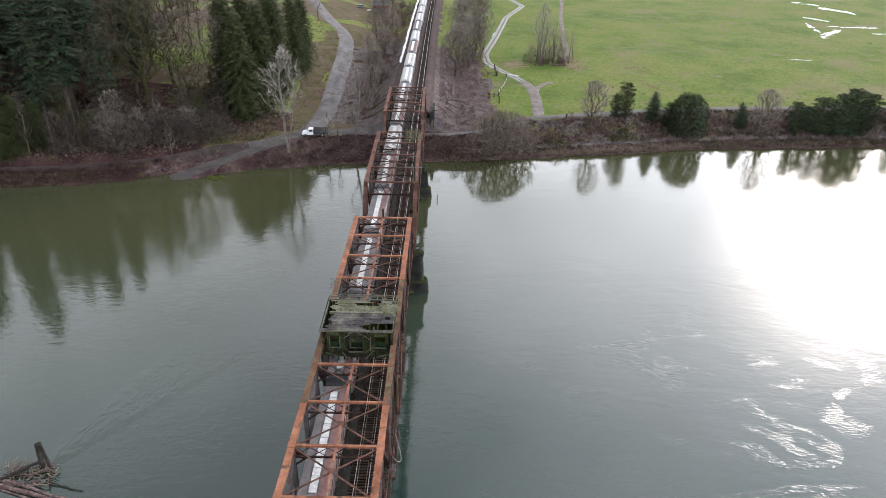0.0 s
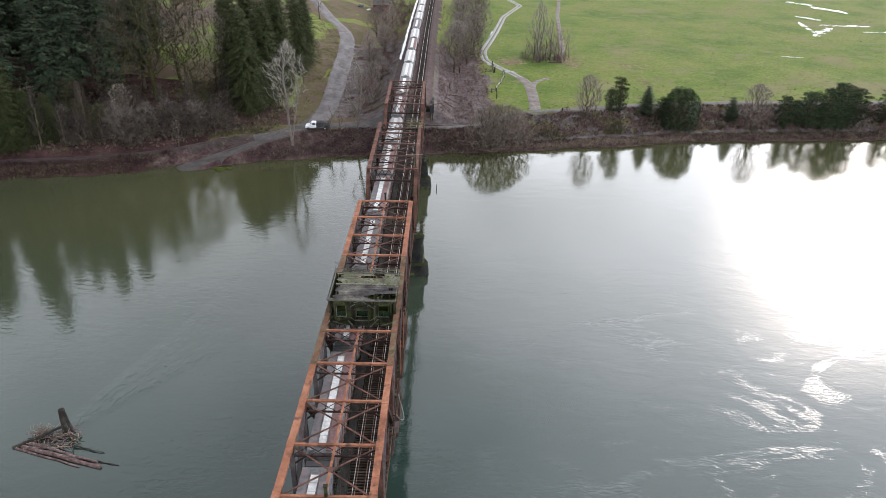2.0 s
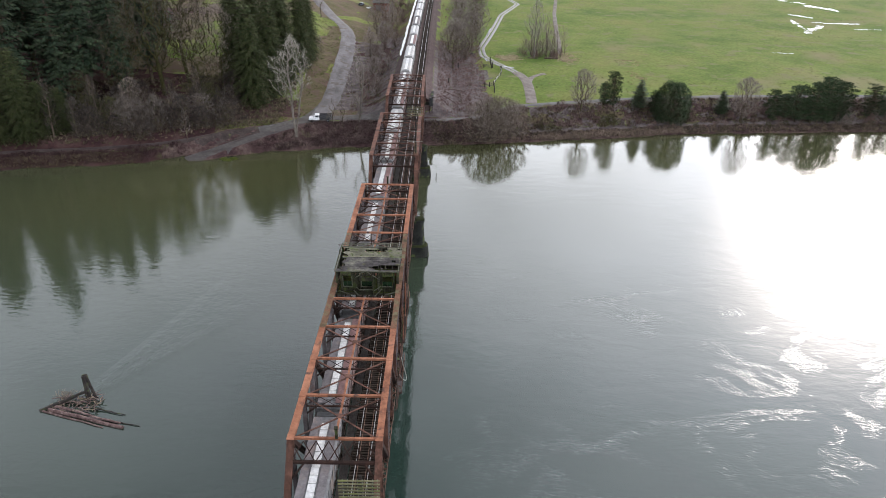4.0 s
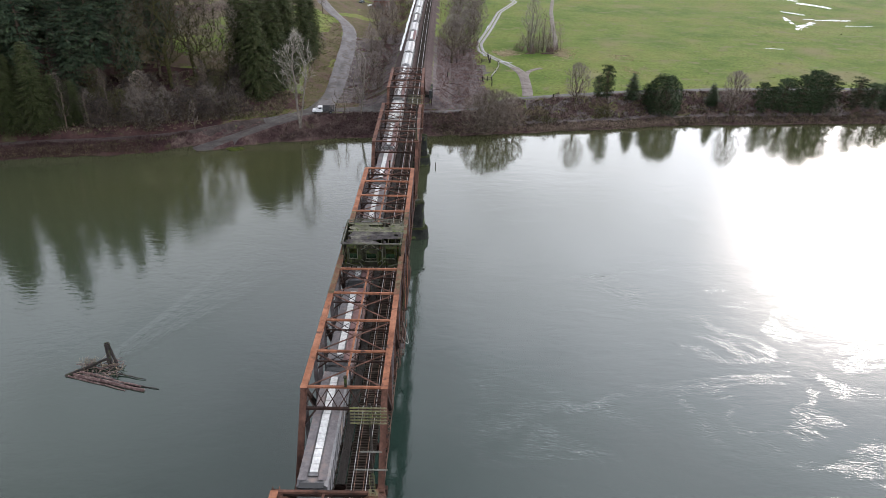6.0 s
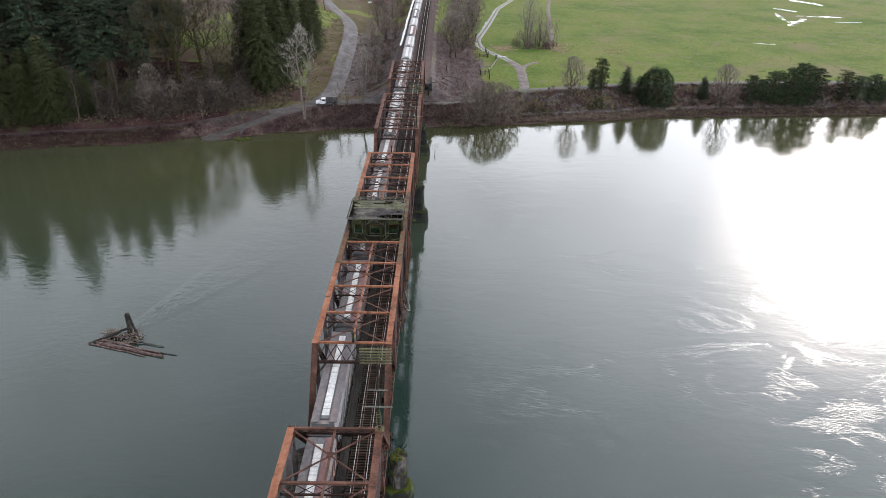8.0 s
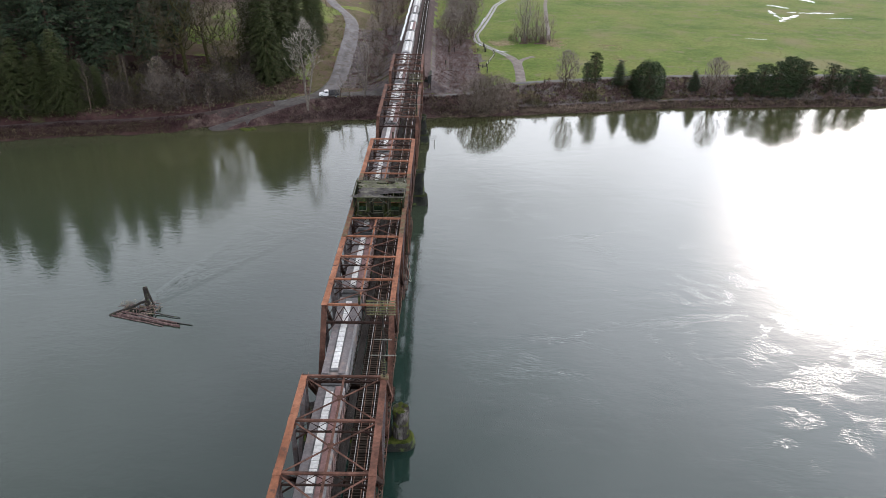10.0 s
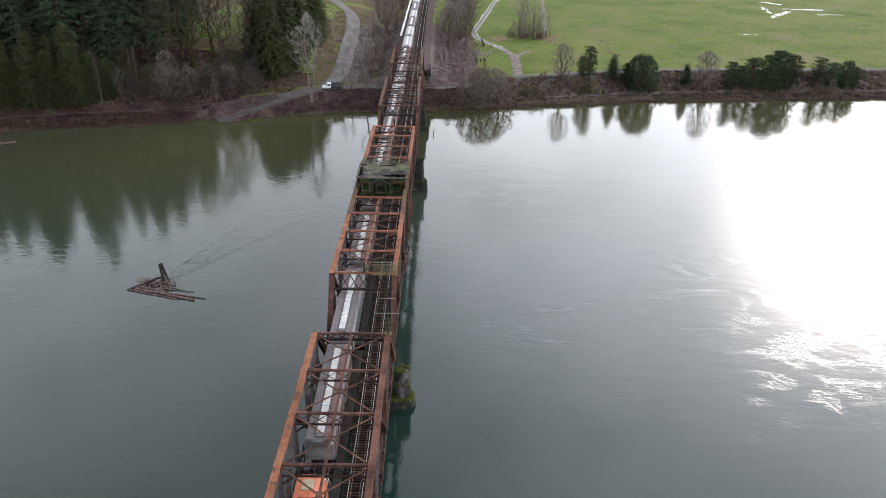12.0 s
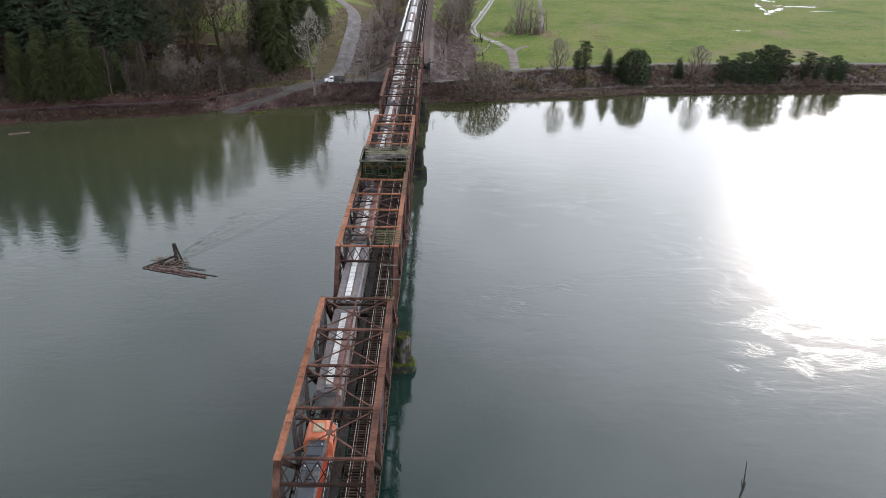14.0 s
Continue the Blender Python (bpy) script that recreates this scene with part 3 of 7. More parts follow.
# broken water in the lee of the bridge
lee = maths("MULTIPLY", span(maths("ABSOLUTE", maths("SUBTRACT", where_at.outputs["X"], 6.2), 0.0), 3.6, 1.2), span(where_at.outputs["Y"], 70.0, 10.0))
height = maths("ADD", height, maths("MULTIPLY", maths("MULTIPLY", tex_noise(1.3, 3.0, (1.0, 1.0, 1), 1.0), lee), 0.014))
bp = n.new("ShaderNodeBump")
bp.inputs["Strength"].default_value, bp.inputs["Distance"].default_value = 1.0, 1.0
l.new(height, bp.inputs["Height"])
l.new(bp.outputs["Normal"], b.inputs["Normal"])
murk = n.new("ShaderNodeValToRGB")
murk.color_ramp.elements[0].position, murk.color_ramp.elements[0].color = 0.3, (0.014, 0.026, 0.020, 1)
murk.color_ramp.elements[1].position, murk.color_ramp.elements[1].color = 0.7, (0.018, 0.030, 0.024, 1)
l.new(tex_noise(0.02, 4.0), murk.inputs["Fac"])
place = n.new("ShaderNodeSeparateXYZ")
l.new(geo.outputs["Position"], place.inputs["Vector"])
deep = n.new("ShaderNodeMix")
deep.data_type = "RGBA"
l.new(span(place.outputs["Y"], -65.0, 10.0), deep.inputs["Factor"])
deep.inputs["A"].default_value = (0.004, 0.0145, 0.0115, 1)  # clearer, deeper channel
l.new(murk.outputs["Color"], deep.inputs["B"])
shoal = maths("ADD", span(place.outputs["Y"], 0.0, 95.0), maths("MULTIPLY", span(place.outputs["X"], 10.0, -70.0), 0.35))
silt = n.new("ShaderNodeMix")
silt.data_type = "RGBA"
# silt tint weakens far west: the wood's dark reflection painted into the water colour
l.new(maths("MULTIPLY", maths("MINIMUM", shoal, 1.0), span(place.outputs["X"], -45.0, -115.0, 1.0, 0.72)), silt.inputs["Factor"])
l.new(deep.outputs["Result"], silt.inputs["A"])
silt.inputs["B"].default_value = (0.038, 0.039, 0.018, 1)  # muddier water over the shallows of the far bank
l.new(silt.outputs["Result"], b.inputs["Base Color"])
l.new(span(where_at.outputs["X"], -5.0, 45.0, 0.015, 0.09), b.inputs["Roughness"])  # fine chop on the livelier side
b.inputs["IOR"].default_value = 1.37
b.inputs["Specular IOR Level"].default_value = 0.9
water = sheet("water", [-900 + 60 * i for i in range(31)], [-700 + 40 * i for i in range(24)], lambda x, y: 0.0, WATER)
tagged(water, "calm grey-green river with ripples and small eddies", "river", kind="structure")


# ---- railway bridge ----
TRACKS = (-1.98, 1.98)
LOW = 9.35  # bottom chord


def truss_span(name, y0, y1, n, top, half, mid, label, far_mat=None, skip=(), cross=None, skew=0.0, sunless=None):
    """A through-truss span: warren webs with verticals, portals, sway frames, laterals and floor."""
    P = (y1 - y0) / n
    at = lambda i: y0 + P * i
    s = thing(name, (mid, y0, LOW), label, "railway bridge", "truss spans of the railway bridge")
    for side in (-1, 1):
        x = mid + side * half
        for i in range(1, n - 1):
            bm = bmesh.new()
            a, b = (x, at(i), top), (x, at(i + 1), top)
            beam(bm, (x, at(i) - 0.0, top + 0.26), (x, at(i + 1), top + 0.26), 0.72, 0.05)
            for k in (-1, 1):
                beam(bm, (x + k * 0.27, at(i), top - 0.02), (x + k * 0.27, at(i + 1), top - 0.02), 0.06, 0.5)
            for k in range(10):
                yy = at(i) + P * (k + 0.5) / 10
                beam(bm, (x - 0.3, yy - 0.3, top - 0.28), (x + 0.3, yy + 0.3, top - 0.28), 0.09, 0.02)
            box(bm, (x, at(i), top + 0.3), (0.78, 0.9, 0.03))
            # sunless: darker steel for the east chord, its shade put into the colour
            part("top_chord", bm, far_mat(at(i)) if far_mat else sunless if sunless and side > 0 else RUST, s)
        for i in range(n):
            bm = bmesh.new()
            for k in (-1, 1):
                beam(bm, (x + k * 0.22, at(i), LOW), (x + k * 0.22, at(i + 1), LOW), 0.06, 0.55)
            for k in range(6):
                yy = at(i) + P * (k + 0.5) / 6
                box(bm, (x, yy, LOW - 0.25), (0.44, 0.3, 0.03))
            for k in range(14):
                ya, yb = at(i) + P * k / 14, at(i) + P * (k + 1) / 14
                beam(bm, (x + (0.24 if k % 2 else -0.24), ya, LOW + 0.29), (x + (-0.24 if k % 2 else 0.24), yb, LOW + 0.29), 0.09, 0.02)
            # west chord takes the rust with shade painted in, east chord the plain brown
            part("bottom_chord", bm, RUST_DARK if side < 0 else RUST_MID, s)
        for i, j in ((0, 1), (n, n - 1)):
            bm = bmesh.new()
            a, b = Vector((x, at(i), LOW)), Vector((x, at(j), top))
            f = (b - a).normalized()
            u = f.cross(Vector((1, 0, 0)))
            u = u if u.z > 0 else -u
            for k in (-1, 1):
                beam(bm, a + Vector((k * 0.27, 0, 0)), b + Vector((k * 0.27, 0, 0)), 0.06, 0.55, u)
            beam(bm, a + u * 0.29, b + u * 0.29, 0.72, 0.04, u)
            m = 12
            for k in range(m):
                p, q = a.lerp(b, k / m) - u * 0.28, a.lerp(b, (k + 1) / m) - u * 0.28
                beam(bm, p + Vector((-0.3 if k % 2 else 0.3, 0, 0)), q + Vector((0.3 if k % 2 else -0.3, 0, 0)), 0.09, 0.02, u)
            box(bm, a, (0.7, 1.3, 0.9))
            part("end_post", bm, RUST_MID, s)
        for i in range(1, n):
            bm = bmesh.new()
            laced(bm, (x, at(i), LOW + 0.2), (x, at(i), top - 0.2), 0.42, 0.46, (1, 0, 0), 0.42)
            # west posts lighter and greyer: sky light on their inner faces, put into the colour
            part("vertical_post", bm, STEEL_DULL if side < 0 else RUST_MID, s)
            ways = [j for j in (i - 1, i + 1) if 0 < j < n] if (i % 2 == 1 and n % 2 == 0) else []
            if n % 2 == 1:
                ways = {1: [2], n - 1: [n - 2], 2: [3], 3: [2]}.get(i, [])
            for j in ways:
                bm = bmesh.new()
                a, b = Vector((x, at(i), top - 0.15)), Vector((x, at(j), LOW + 0.1))
                u = Vector((1, 0, 0))
                for k in (-1, 1):
                    beam(bm, a + u * k * 0.2, b + u * k * 0.2, 0.42, 0.05, u)
                laced(bm, a, b, 0.46, 0.44, u, 0.5)
                part("diagonal", bm, STEEL_DULL if (i + j) % 4 == 1 else RUST_DARK, s)
            for z, hh in ((top - 0.35, 0.9), (LOW + 0.25, 0.8)):
                for k in (-1, 1):
                    bm = bmesh.new()
                    box(bm, (x + k * 0.31, at(i), z), (0.03, 1.5 if i % 2 else 0.8, hh))
                    part("gusset_plate", bm, RUST_MID, s)
    w = 2 * half
    for i in range(1, n):
        bm = bmesh.new()
        y = at(i)
        end = i in (1, n - 1)
        for k in (-1, 1):
            beam(bm, (mid - half, y + k * 0.11, top + 0.12), (mid + half, y + k * 0.11, top + 0.12), 0.04, 0.22)
        beam(bm, (mid - half, y, top + 0.25), (mid + half, y, top + 0.25), 0.27, 0.03)
        part("top_strut", bm, cross or RUST, s)
        bm = bmesh.new()
        drop = 1.35 if not end else 1.75
        back = 0.0
        if end:
            back = (-1 if i == 1 else 1) * drop * P / (top - LOW)
        yy, zz = y + back, top - drop
        beam(bm, (mid - half, yy, zz), (mid + half, yy, zz), 0.30 if end else 0.18, 0.28 if end else 0.16)
        cells = 7 if end else 5
        for k in range(cells):
            xa, xb = mid - half + w * k / cells, mid - half + w * (k + 1) / cells
            for flip in (0, 1):
                p = (xa, y + back * 0.1, top - 0.1) if flip else (xa, yy, zz)
                q = (xb, yy, zz) if flip else (xb, y + back * 0.1, top - 0.1)
                beam(bm, p, q, 0.10 if end else 0.06, 0.05, (0, 1, 0))
        for side in (-1, 1):
            beam(bm, (mid + side * half, y + back * 1.9, top - drop * 1.9), (mid + side * (half - 1.5), yy, zz), 0.16, 0.14, (0, 1, 0))
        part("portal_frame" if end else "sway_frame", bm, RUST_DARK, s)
        if i < n - 1 and i not in skip:
            y2 = at(i + 1)
            bm = bmesh.new()
            beam(bm, (mid, y + 0.2, top + 0.10), (mid, y2 - 0.2, top + 0.10), 0.23, 0.18)
            part("ridge_strut", bm, cross or RUST, s)
            bm = bmesh.new()
            for a, b in (((mid - half + 0.3, y + 0.2), (mid + half - 0.3, y2 - 0.2)), ((mid + half - 0.3, y + 0.2), (mid - half + 0.3, y2 - 0.2))):
                beam(bm, (*a, top + 0.02), (*b, top + 0.02), 0.19, 0.03)
                beam(bm, (*a, top - 0.04), (*b, top - 0.04), 0.04, 0.12)
            box(bm, (mid, (y + y2) / 2, top + 0.21), (0.62, 0.62, 0.025), None)
            part("lateral_brace", bm, RUST_MID, s)
    for i in range(n + 1):
        bm = bmesh.new()
        y = at(i) + (0.35 if i == 0 else -0.35 if i == n else 0)
        beam(bm, (mid - half, y, LOW + 0.05), (mid + half, y, LOW + 0.05), 0.12, 0.95)
        for k in (-1, 1):
            beam(bm, (mid - half, y, LOW + 0.05 + k * 0.48), (mid + half, y, LOW + 0.05 + k * 0.48), 0.4, 0.03)
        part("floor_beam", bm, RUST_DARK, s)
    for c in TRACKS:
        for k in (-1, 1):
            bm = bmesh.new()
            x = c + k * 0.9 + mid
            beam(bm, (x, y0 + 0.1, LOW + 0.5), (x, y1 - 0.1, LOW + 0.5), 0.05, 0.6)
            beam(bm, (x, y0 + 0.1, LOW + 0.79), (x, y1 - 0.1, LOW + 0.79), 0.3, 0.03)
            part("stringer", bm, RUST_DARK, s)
    # the spans do not lie quite in one line
    for o in s.children:
        for v in o.data.vertices:
            v.co.x += skew * ((v.co.y - y0) / (y1 - y0) - 0.5)
    return s


NEAR0, NEAR1 = -84.7, -41.05
SW0, SW1 = -39.95, 39.45
S20, S21 = 39.95, 82.55
S10, S11 = 83.5, 119.6
TOP = 17.95
mossy = lambda y: RUST_MOSS if -20 < y < 8 else RUST
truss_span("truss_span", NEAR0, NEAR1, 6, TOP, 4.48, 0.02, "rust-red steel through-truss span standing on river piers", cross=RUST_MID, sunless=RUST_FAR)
truss_span("truss_span", SW0, SW1, 12, TOP, 4.42, 0.15, "long rusted steel swing span with mossy top chords", mossy, (5, 6), skew=0.4)
truss_span("truss_span", S20, S21, 6, TOP + 0.5, 4.55, 0.42, "rust-brown steel through-truss span near the far bank", lambda y: RUST_FAR, cross=RUST_MID, skew=-0.2)
truss_span("truss_span", S10, S11, 5, TOP + 0.5, 4.50, 0.30, "short rusted steel truss span reaching over the far bank", lambda y: RUST_FAR, cross=RUST_MID, skew=-0.3)

# plain girder span that carries the line on southwards
south = thing("girder_span", (0.05, -130, 9.0), "plain rusted plate girder span carrying the line on", "railway bridge")
for x in (-4.2, -1.4, 1.4, 4.2):
    bm = bmesh.new()
    beam(bm, (x, -129.5, 9.35), (x, -86.2, 9.35), 0.06, 1.3)
    for z in (8.72, 9.98):
        beam(bm, (x, -129.5, z), (x, -86.2, z), 0.45, 0.04)
    part("girder", bm, RUST_DARK, south)
for k in range(12):
    bm = bmesh.new()
    y = -129 + 3.85 * k
    beam(bm, (-4.2, y, 9.3), (4.2, y, 9.3), 0.1, 0.9)
    part("cross_frame", bm, RUST_DARK, south)


# ---- piers ----
def stadium(bm, z0, z1, hx0, hx1, r0, r1, cx, cy, seg=10):
    rings = []
    for z, hx, r in ((z0, hx0, r0), (z1, hx1, r1)):
        ring = []
        for s in (1, -1):
            for k in range(seg + 1):
                a = -math.pi / 2 + math.pi * k / seg
                x = (hx - r) + math.cos(a) * r
                y = math.sin(a) * r
                w = 0.05 * noise.noise((x * 0.9, y * 0.9, z * 0.8))
                ring.append(bm.verts.new((cx + s * (x + w), cy + s * (y + w), z)))
        rings.append(ring)
    n = len(rings[0])
    for k in range(n):
        bm.faces.new((rings[0][k], rings[0][(k + 1) % n], rings[1][(k + 1) % n], rings[1][k]))
    bm.faces.new(rings[1])


def river_pier(y, label, nose=7.7, green=None, ledge=2.3, crown=8.0):
    """A round-nosed pier on a stepped footing; its noses may stop below the cap as lower cutwaters."""
    p = thing("bridge_pier", (0.0, y, -4), label, "bridge pier", "piers of the railway bridge")
    bm = bmesh.new()
    stadium(bm, -4, 0.1, nose + 0.1, nose, 1.65, 1.6, 0, y)
    stadium(bm, 0.1, ledge, nose, nose - 0.2, 1.6, 1.5, 0, y)
    part("footing", bm, PIER, p)
    bm = bmesh.new()
    stadium(bm, ledge, ledge + 0.35, nose - 0.2, nose - 0.5, 1.5, 1.3, 0, y)
    part("moss_ledge", bm, green or MOSS, p, "green moss on the ledge")
    low = crown < 7.9
    inner = 2.3 if low else 0.0
    bm = bmesh.new()
    stadium(bm, ledge + 0.2, 7.4, nose - 0.8 - inner, nose - 1.1 - inner, 1.15 - 0.1 * low, 1.05, 0, y)
    part("shaft", bm, PIER, p)
    bm = bmesh.new()
    stadium(bm, 7.4, 8.0, nose - 0.9 - inner, nose - 0.9 - inner, 1.25, 1.25, 0, y)
    part("cap", bm, PIER, p)
    if low:
        for side in (-1, 1):
            bm = bmesh.new()
            at = side * (nose - 1.95)
            bmesh.ops.create_cone(bm, cap_ends=True, segments=24, radius1=1.15, radius2=1.02, depth=crown - ledge - 0.2, matrix=Matrix.Translation((at, y, (crown + ledge + 0.2) / 2)))
            bmesh.ops.create_cone(bm, cap_ends=True, segments=24, radius1=1.16, radius2=1.12, depth=0.5, matrix=Matrix.Translation((at, y, crown - 0.1)))
            part("cutwater", bm, PIER_PALE, p, "pale weathered round cutwater")
    bm = bmesh.new()
    for k in range(26):
        a = random.uniform(0, 6.28)
        r = 0.95 * math.sqrt(random.random())
        s = random.uniform(0.15, 0.4)
        bmesh.ops.create_icosphere(bm, subdivisions=1, radius=s, matrix=Matrix.Translation((nose - 1.95 + math.cos(a) * r * 0.9, y + math.sin(a) * r, crown + 0.02 + 0.12 * low)) @ Matrix.Diagonal((1, 1, 0.4, 1)))
    part("moss_tuft", bm, green or MOSS, p, "mossy weeds on the cap")
    for x in (-4.5, 4.5):
        for d in (-0.7, 0.7):
            bm = bmesh.new()
            box(bm, (x, y + d, 8.42), (0.9, 0.6, 0.84))
            part("bearing", bm, RUST_DARK, p)
    return p


PIER_PALE = surface("pale_stained_concrete", [(0.010, 0.008, 0.007), (0.028, 0.024, 0.022), (0.16, 0.145, 0.13)], 1.3, 0.9, 0.3, stretch=(1, 1, 0.3), spots=((0.050, 0.060, 0.012), 0.9, 0.55))
river_pier(-39.6, "stained concrete river pier with a green mossy base", 7.65, ledge=1.35, crown=6.0)
river_pier(39.7, "dark wet concrete river pier below the swing span", 7.8, MOSS_DARK)
river_pier(83.0, "dark wet concrete pier close to the far bank", 7.4, MOSS_DARK)
river_pier(-130.2, "stained concrete river pier under the girder span")
river_pier(-85.4, "stained concrete river pier under the truss end")
pivot = thing("pivot_pier", (0.2, -0.25, -4), "round stone pivot pier under the swing span", "bridge pier")
bm = bmesh.new()
bmesh.ops.create_cone(bm, cap_ends=True, segments=36, radius1=4.4, radius2=4.0, depth=11.6, matrix=Matrix.Translation((0.2, -0.25, 1.8)))
part("drum", bm, PIER, pivot)
bm = bmesh.new()
bmesh.ops.create_cone(bm, cap_ends=True, segments=36, radius1=3.6, radius2=3.6, depth=1.2, matrix=Matrix.Translation((0.2, -0.25, 8.2)))
part("turntable", bm, RUST_DARK, pivot)
abutment = thing("bridge_abutment", (0.3, 121, 3), "stained concrete abutment on the far bank", "abutment")
bm = bmesh.new()
box(bm, (0.3, 121.6, 5.2), (12.6, 3.6, 7.0))
part("seat", bm, PIER, abutment)
for s in (-1, 1):
    bm = bmesh.new()
    box(bm, (0.3 + s * 6.6, 124.0, 6.4), (0.7, 8.0, 7.0))
    part("wing_wall", bm, PIER, abutment)
    bm = bmesh.new()
    box(bm, (0.3 + s * 4.5, 120.3, 8.8), (0.9, 0.7, 0.35))
    part("bearing", bm, RUST_DARK, abutment)


# ---- tracks ----
def stations(y0, y1, step):
    n = max(1, int((y1 - y0) / step))
    return [y0 + (y1 - y0) * k / n for k in range(n + 1)]


def rail(bm, x_of, y0, y1, top, step):
    strip(bm, [(x_of(y), y, top - 0.03) for y in stations(y0, y1, step)], 0.075, 0.06)


def rail_base(bm, x_of, y0, y1, top, step):
    strip(bm, [(x_of(y), y, top - 0.12) for y in stations(y0, y1, step)], 0.05, 0.12)


def along(c):
    """Sideways place of a track's middle."""
    def f(y):
        return c + 0.15 * ease(-35, -60, y) + ease(0, 60, y) * track_x(max(y, 120))
    return f


SLEEP_FROM, SLEEP_TO = -86.0, 38.0
TRACK_END = 420.0
for c in TRACKS:
    f = along(c)
    t = thing("railway_track", (c, -86, DECK), "worn steel rails on dark timber sleepers", "railway track", "parallel railway tracks")
    for k in (-1, 1):
        bm = bmesh.new()
        rail(bm, lambda y: f(y) + k * 0.7525, -131, TRACK_END, DECK, 12)
        r = part("rail", bm, STEEL, t, "polished steel rail head")
        bm = bmesh.new()
        rail_base(bm, lambda y: f(y) + k * 0.7525, -131, TRACK_END, DECK, 12)
        part("rail_foot", bm, RAIL_SIDE, r)
        bm = bmesh.new()
        rail(bm, lambda y: f(y) + k * 0.48, -131, 124, DECK - 0.02, 12)
        part("guard_rail", bm, RAIL_SIDE, t)
        bm = bmesh.new()
        rail(bm, lambda y: f(y) + k * 1.3, -131, 122, DECK - 0.10, 6)
        part("guard_timber", bm, SLEEPER_FAR, t)
    bm = bmesh.new()
    y = SLEEP_TO + 0.42
    while y < 340:
        w = random.uniform(-0.05, 0.05)
        box(bm, (f(y) + w, y, DECK - 0.30), (2.75, 0.22, 0.22))
        y += 0.42 if y < 122 else 0.52
    y = -131
    while y < SLEEP_FROM:
        box(bm, (f(y), y, DECK - 0.30), (2.75, 0.22, 0.22))
        y += 0.42
    tagged(part("sleeper_bed", bm, SLEEPER_FAR, t), kind="stuff")
    t["f"] = c

# ballast shoulder north of the abutment
vs, fs = [], []
for i in range(76):
    y = 120 + 4 * i
    m = track_x(y)
    for j, (dx, dz) in enumerate(((-6.4, -1.5), (-4.2, -0.32), (-0.6, -0.30), (0, -0.42), (0.6, -0.30), (4.2, -0.32), (6.4, -1.5))):
        vs.append((m + dx + 0.15 * noise.noise((y * 0.4, j * 3.0, 0)), y, DECK + dz + 0.05 * noise.noise((y * 0.7, j * 5.0, 2))))
for i in range(75):
    for j in range(6):
        a = i * 7 + j
        fs.append((a, a + 1, a + 8, a + 7))
me = bpy.data.meshes.new("ballast_bed")
me.from_pydata(vs, [], fs)
me.materials.append(BALLAST)
tagged(new("ballast_bed", me), "brown-grey crushed stone ballast under the tracks", "ballast", kind="structure")

# timber walkways on the bridge
for x0, w, z, nm in ((0.02, 1.0, DECK - 0.17, "walkway"),):
    wk = thing(nm, (x0, -86, z), "dark weathered plank walkway along the bridge", "walkway")
    spans = ((NEAR0, NEAR1), (SW0, SW1), (S20, S21), (S10, S11)) if x0 < 1 else ((NEAR0, NEAR1), (SW0, SW1), (S20, S21))
    for y0, y1 in spans:
        for k in range(4):
            y = y0
            bm = bmesh.new()
            while y < y1:
                e = min(y + random.uniform(4.2, 5.6), y1)
                xx = x0 + 0.35 * ease(0, 60, y) + (k - 1.5) * w / 4
                box(bm, (xx, (y + e) / 2, z + random.uniform(-0.012, 0.012)), (w / 4 - 0.02, e - y - 0.03, 0.06))
                y = e
            tagged(part("planking", bm, PLANK, wk), kind="stuff")
        if x0 > 1:
            y = y0 + 1
            while y < y1:
                bm = bmesh.new()
                beam(bm, (4.6, y, z - 0.12), (6.0, y, z - 0.12), 0.15, 0.18)
                part("bracket", bm, RUST_DARK, wk)
                y += 3.3
# ---- operator's house on the swing span ----
WOOD_OLD = surface("dark_weathered_boards", [(0.009, 0.009, 0.006), (0.022, 0.021, 0.013), (0.043, 0.040, 0.026)], 0.9, 0.95, 0.5, spots=((0.034, 0.045, 0.013), 0.9, 0.53), each=0.35)
ROOF_BOARD = surface("grey_roof_boards", [(0.022, 0.019, 0.019), (0.046, 0.042, 0.040), (0.098, 0.092, 0.074)], 2.6, 0.95, 0.5, spots=[((0.060, 0.060, 0.030), 0.9, 0.56), ((0.020, 0.017, 0.015), 0.45, 0.58)], each=0.2, lo=0.36, hi=0.66)
ROOF_PALE = surface("bleached_mossy_roof_boards", [(0.040, 0.040, 0.026), (0.088, 0.084, 0.060), (0.150, 0.140, 0.108)], 1.6, 0.95, 0.5, spots=[((0.055, 0.068, 0.022), 0.8, 0.54), ((0.022, 0.019, 0.016), 0.4, 0.60)], each=0.25)
TRIM_PALE = surface("peeling_pale_trim", [(0.048, 0.048, 0.034), (0.112, 0.110, 0.084)], 0.7, 0.9, 0.4, spots=((0.06, 0.055, 0.035), 0.4, 0.54))
DARK_GLASS = surface("grimy_green_glass", [(0.005, 0.010, 0.005), (0.011, 0.025, 0.011)], 0.6, 0.25, 0.05)
HX, HY0, HY1, HZ0, HZ1 = 4.2, -3.0, 3.6, 16.9, 20.25
HM = 0.2
house = thing("control_house", (HM, 0, HZ0), "derelict mossy wooden control house with gaping roof", "bridge house")
bm = bmesh.new()
box(bm, (HM, (HY0 + HY1) / 2, HZ0 - 0.12), (2 * HX - 0.15, HY1 - HY0 - 0.15, 0.2))
part("floor_deck", bm, MOSS, house, "green mossy floor open to the sky")
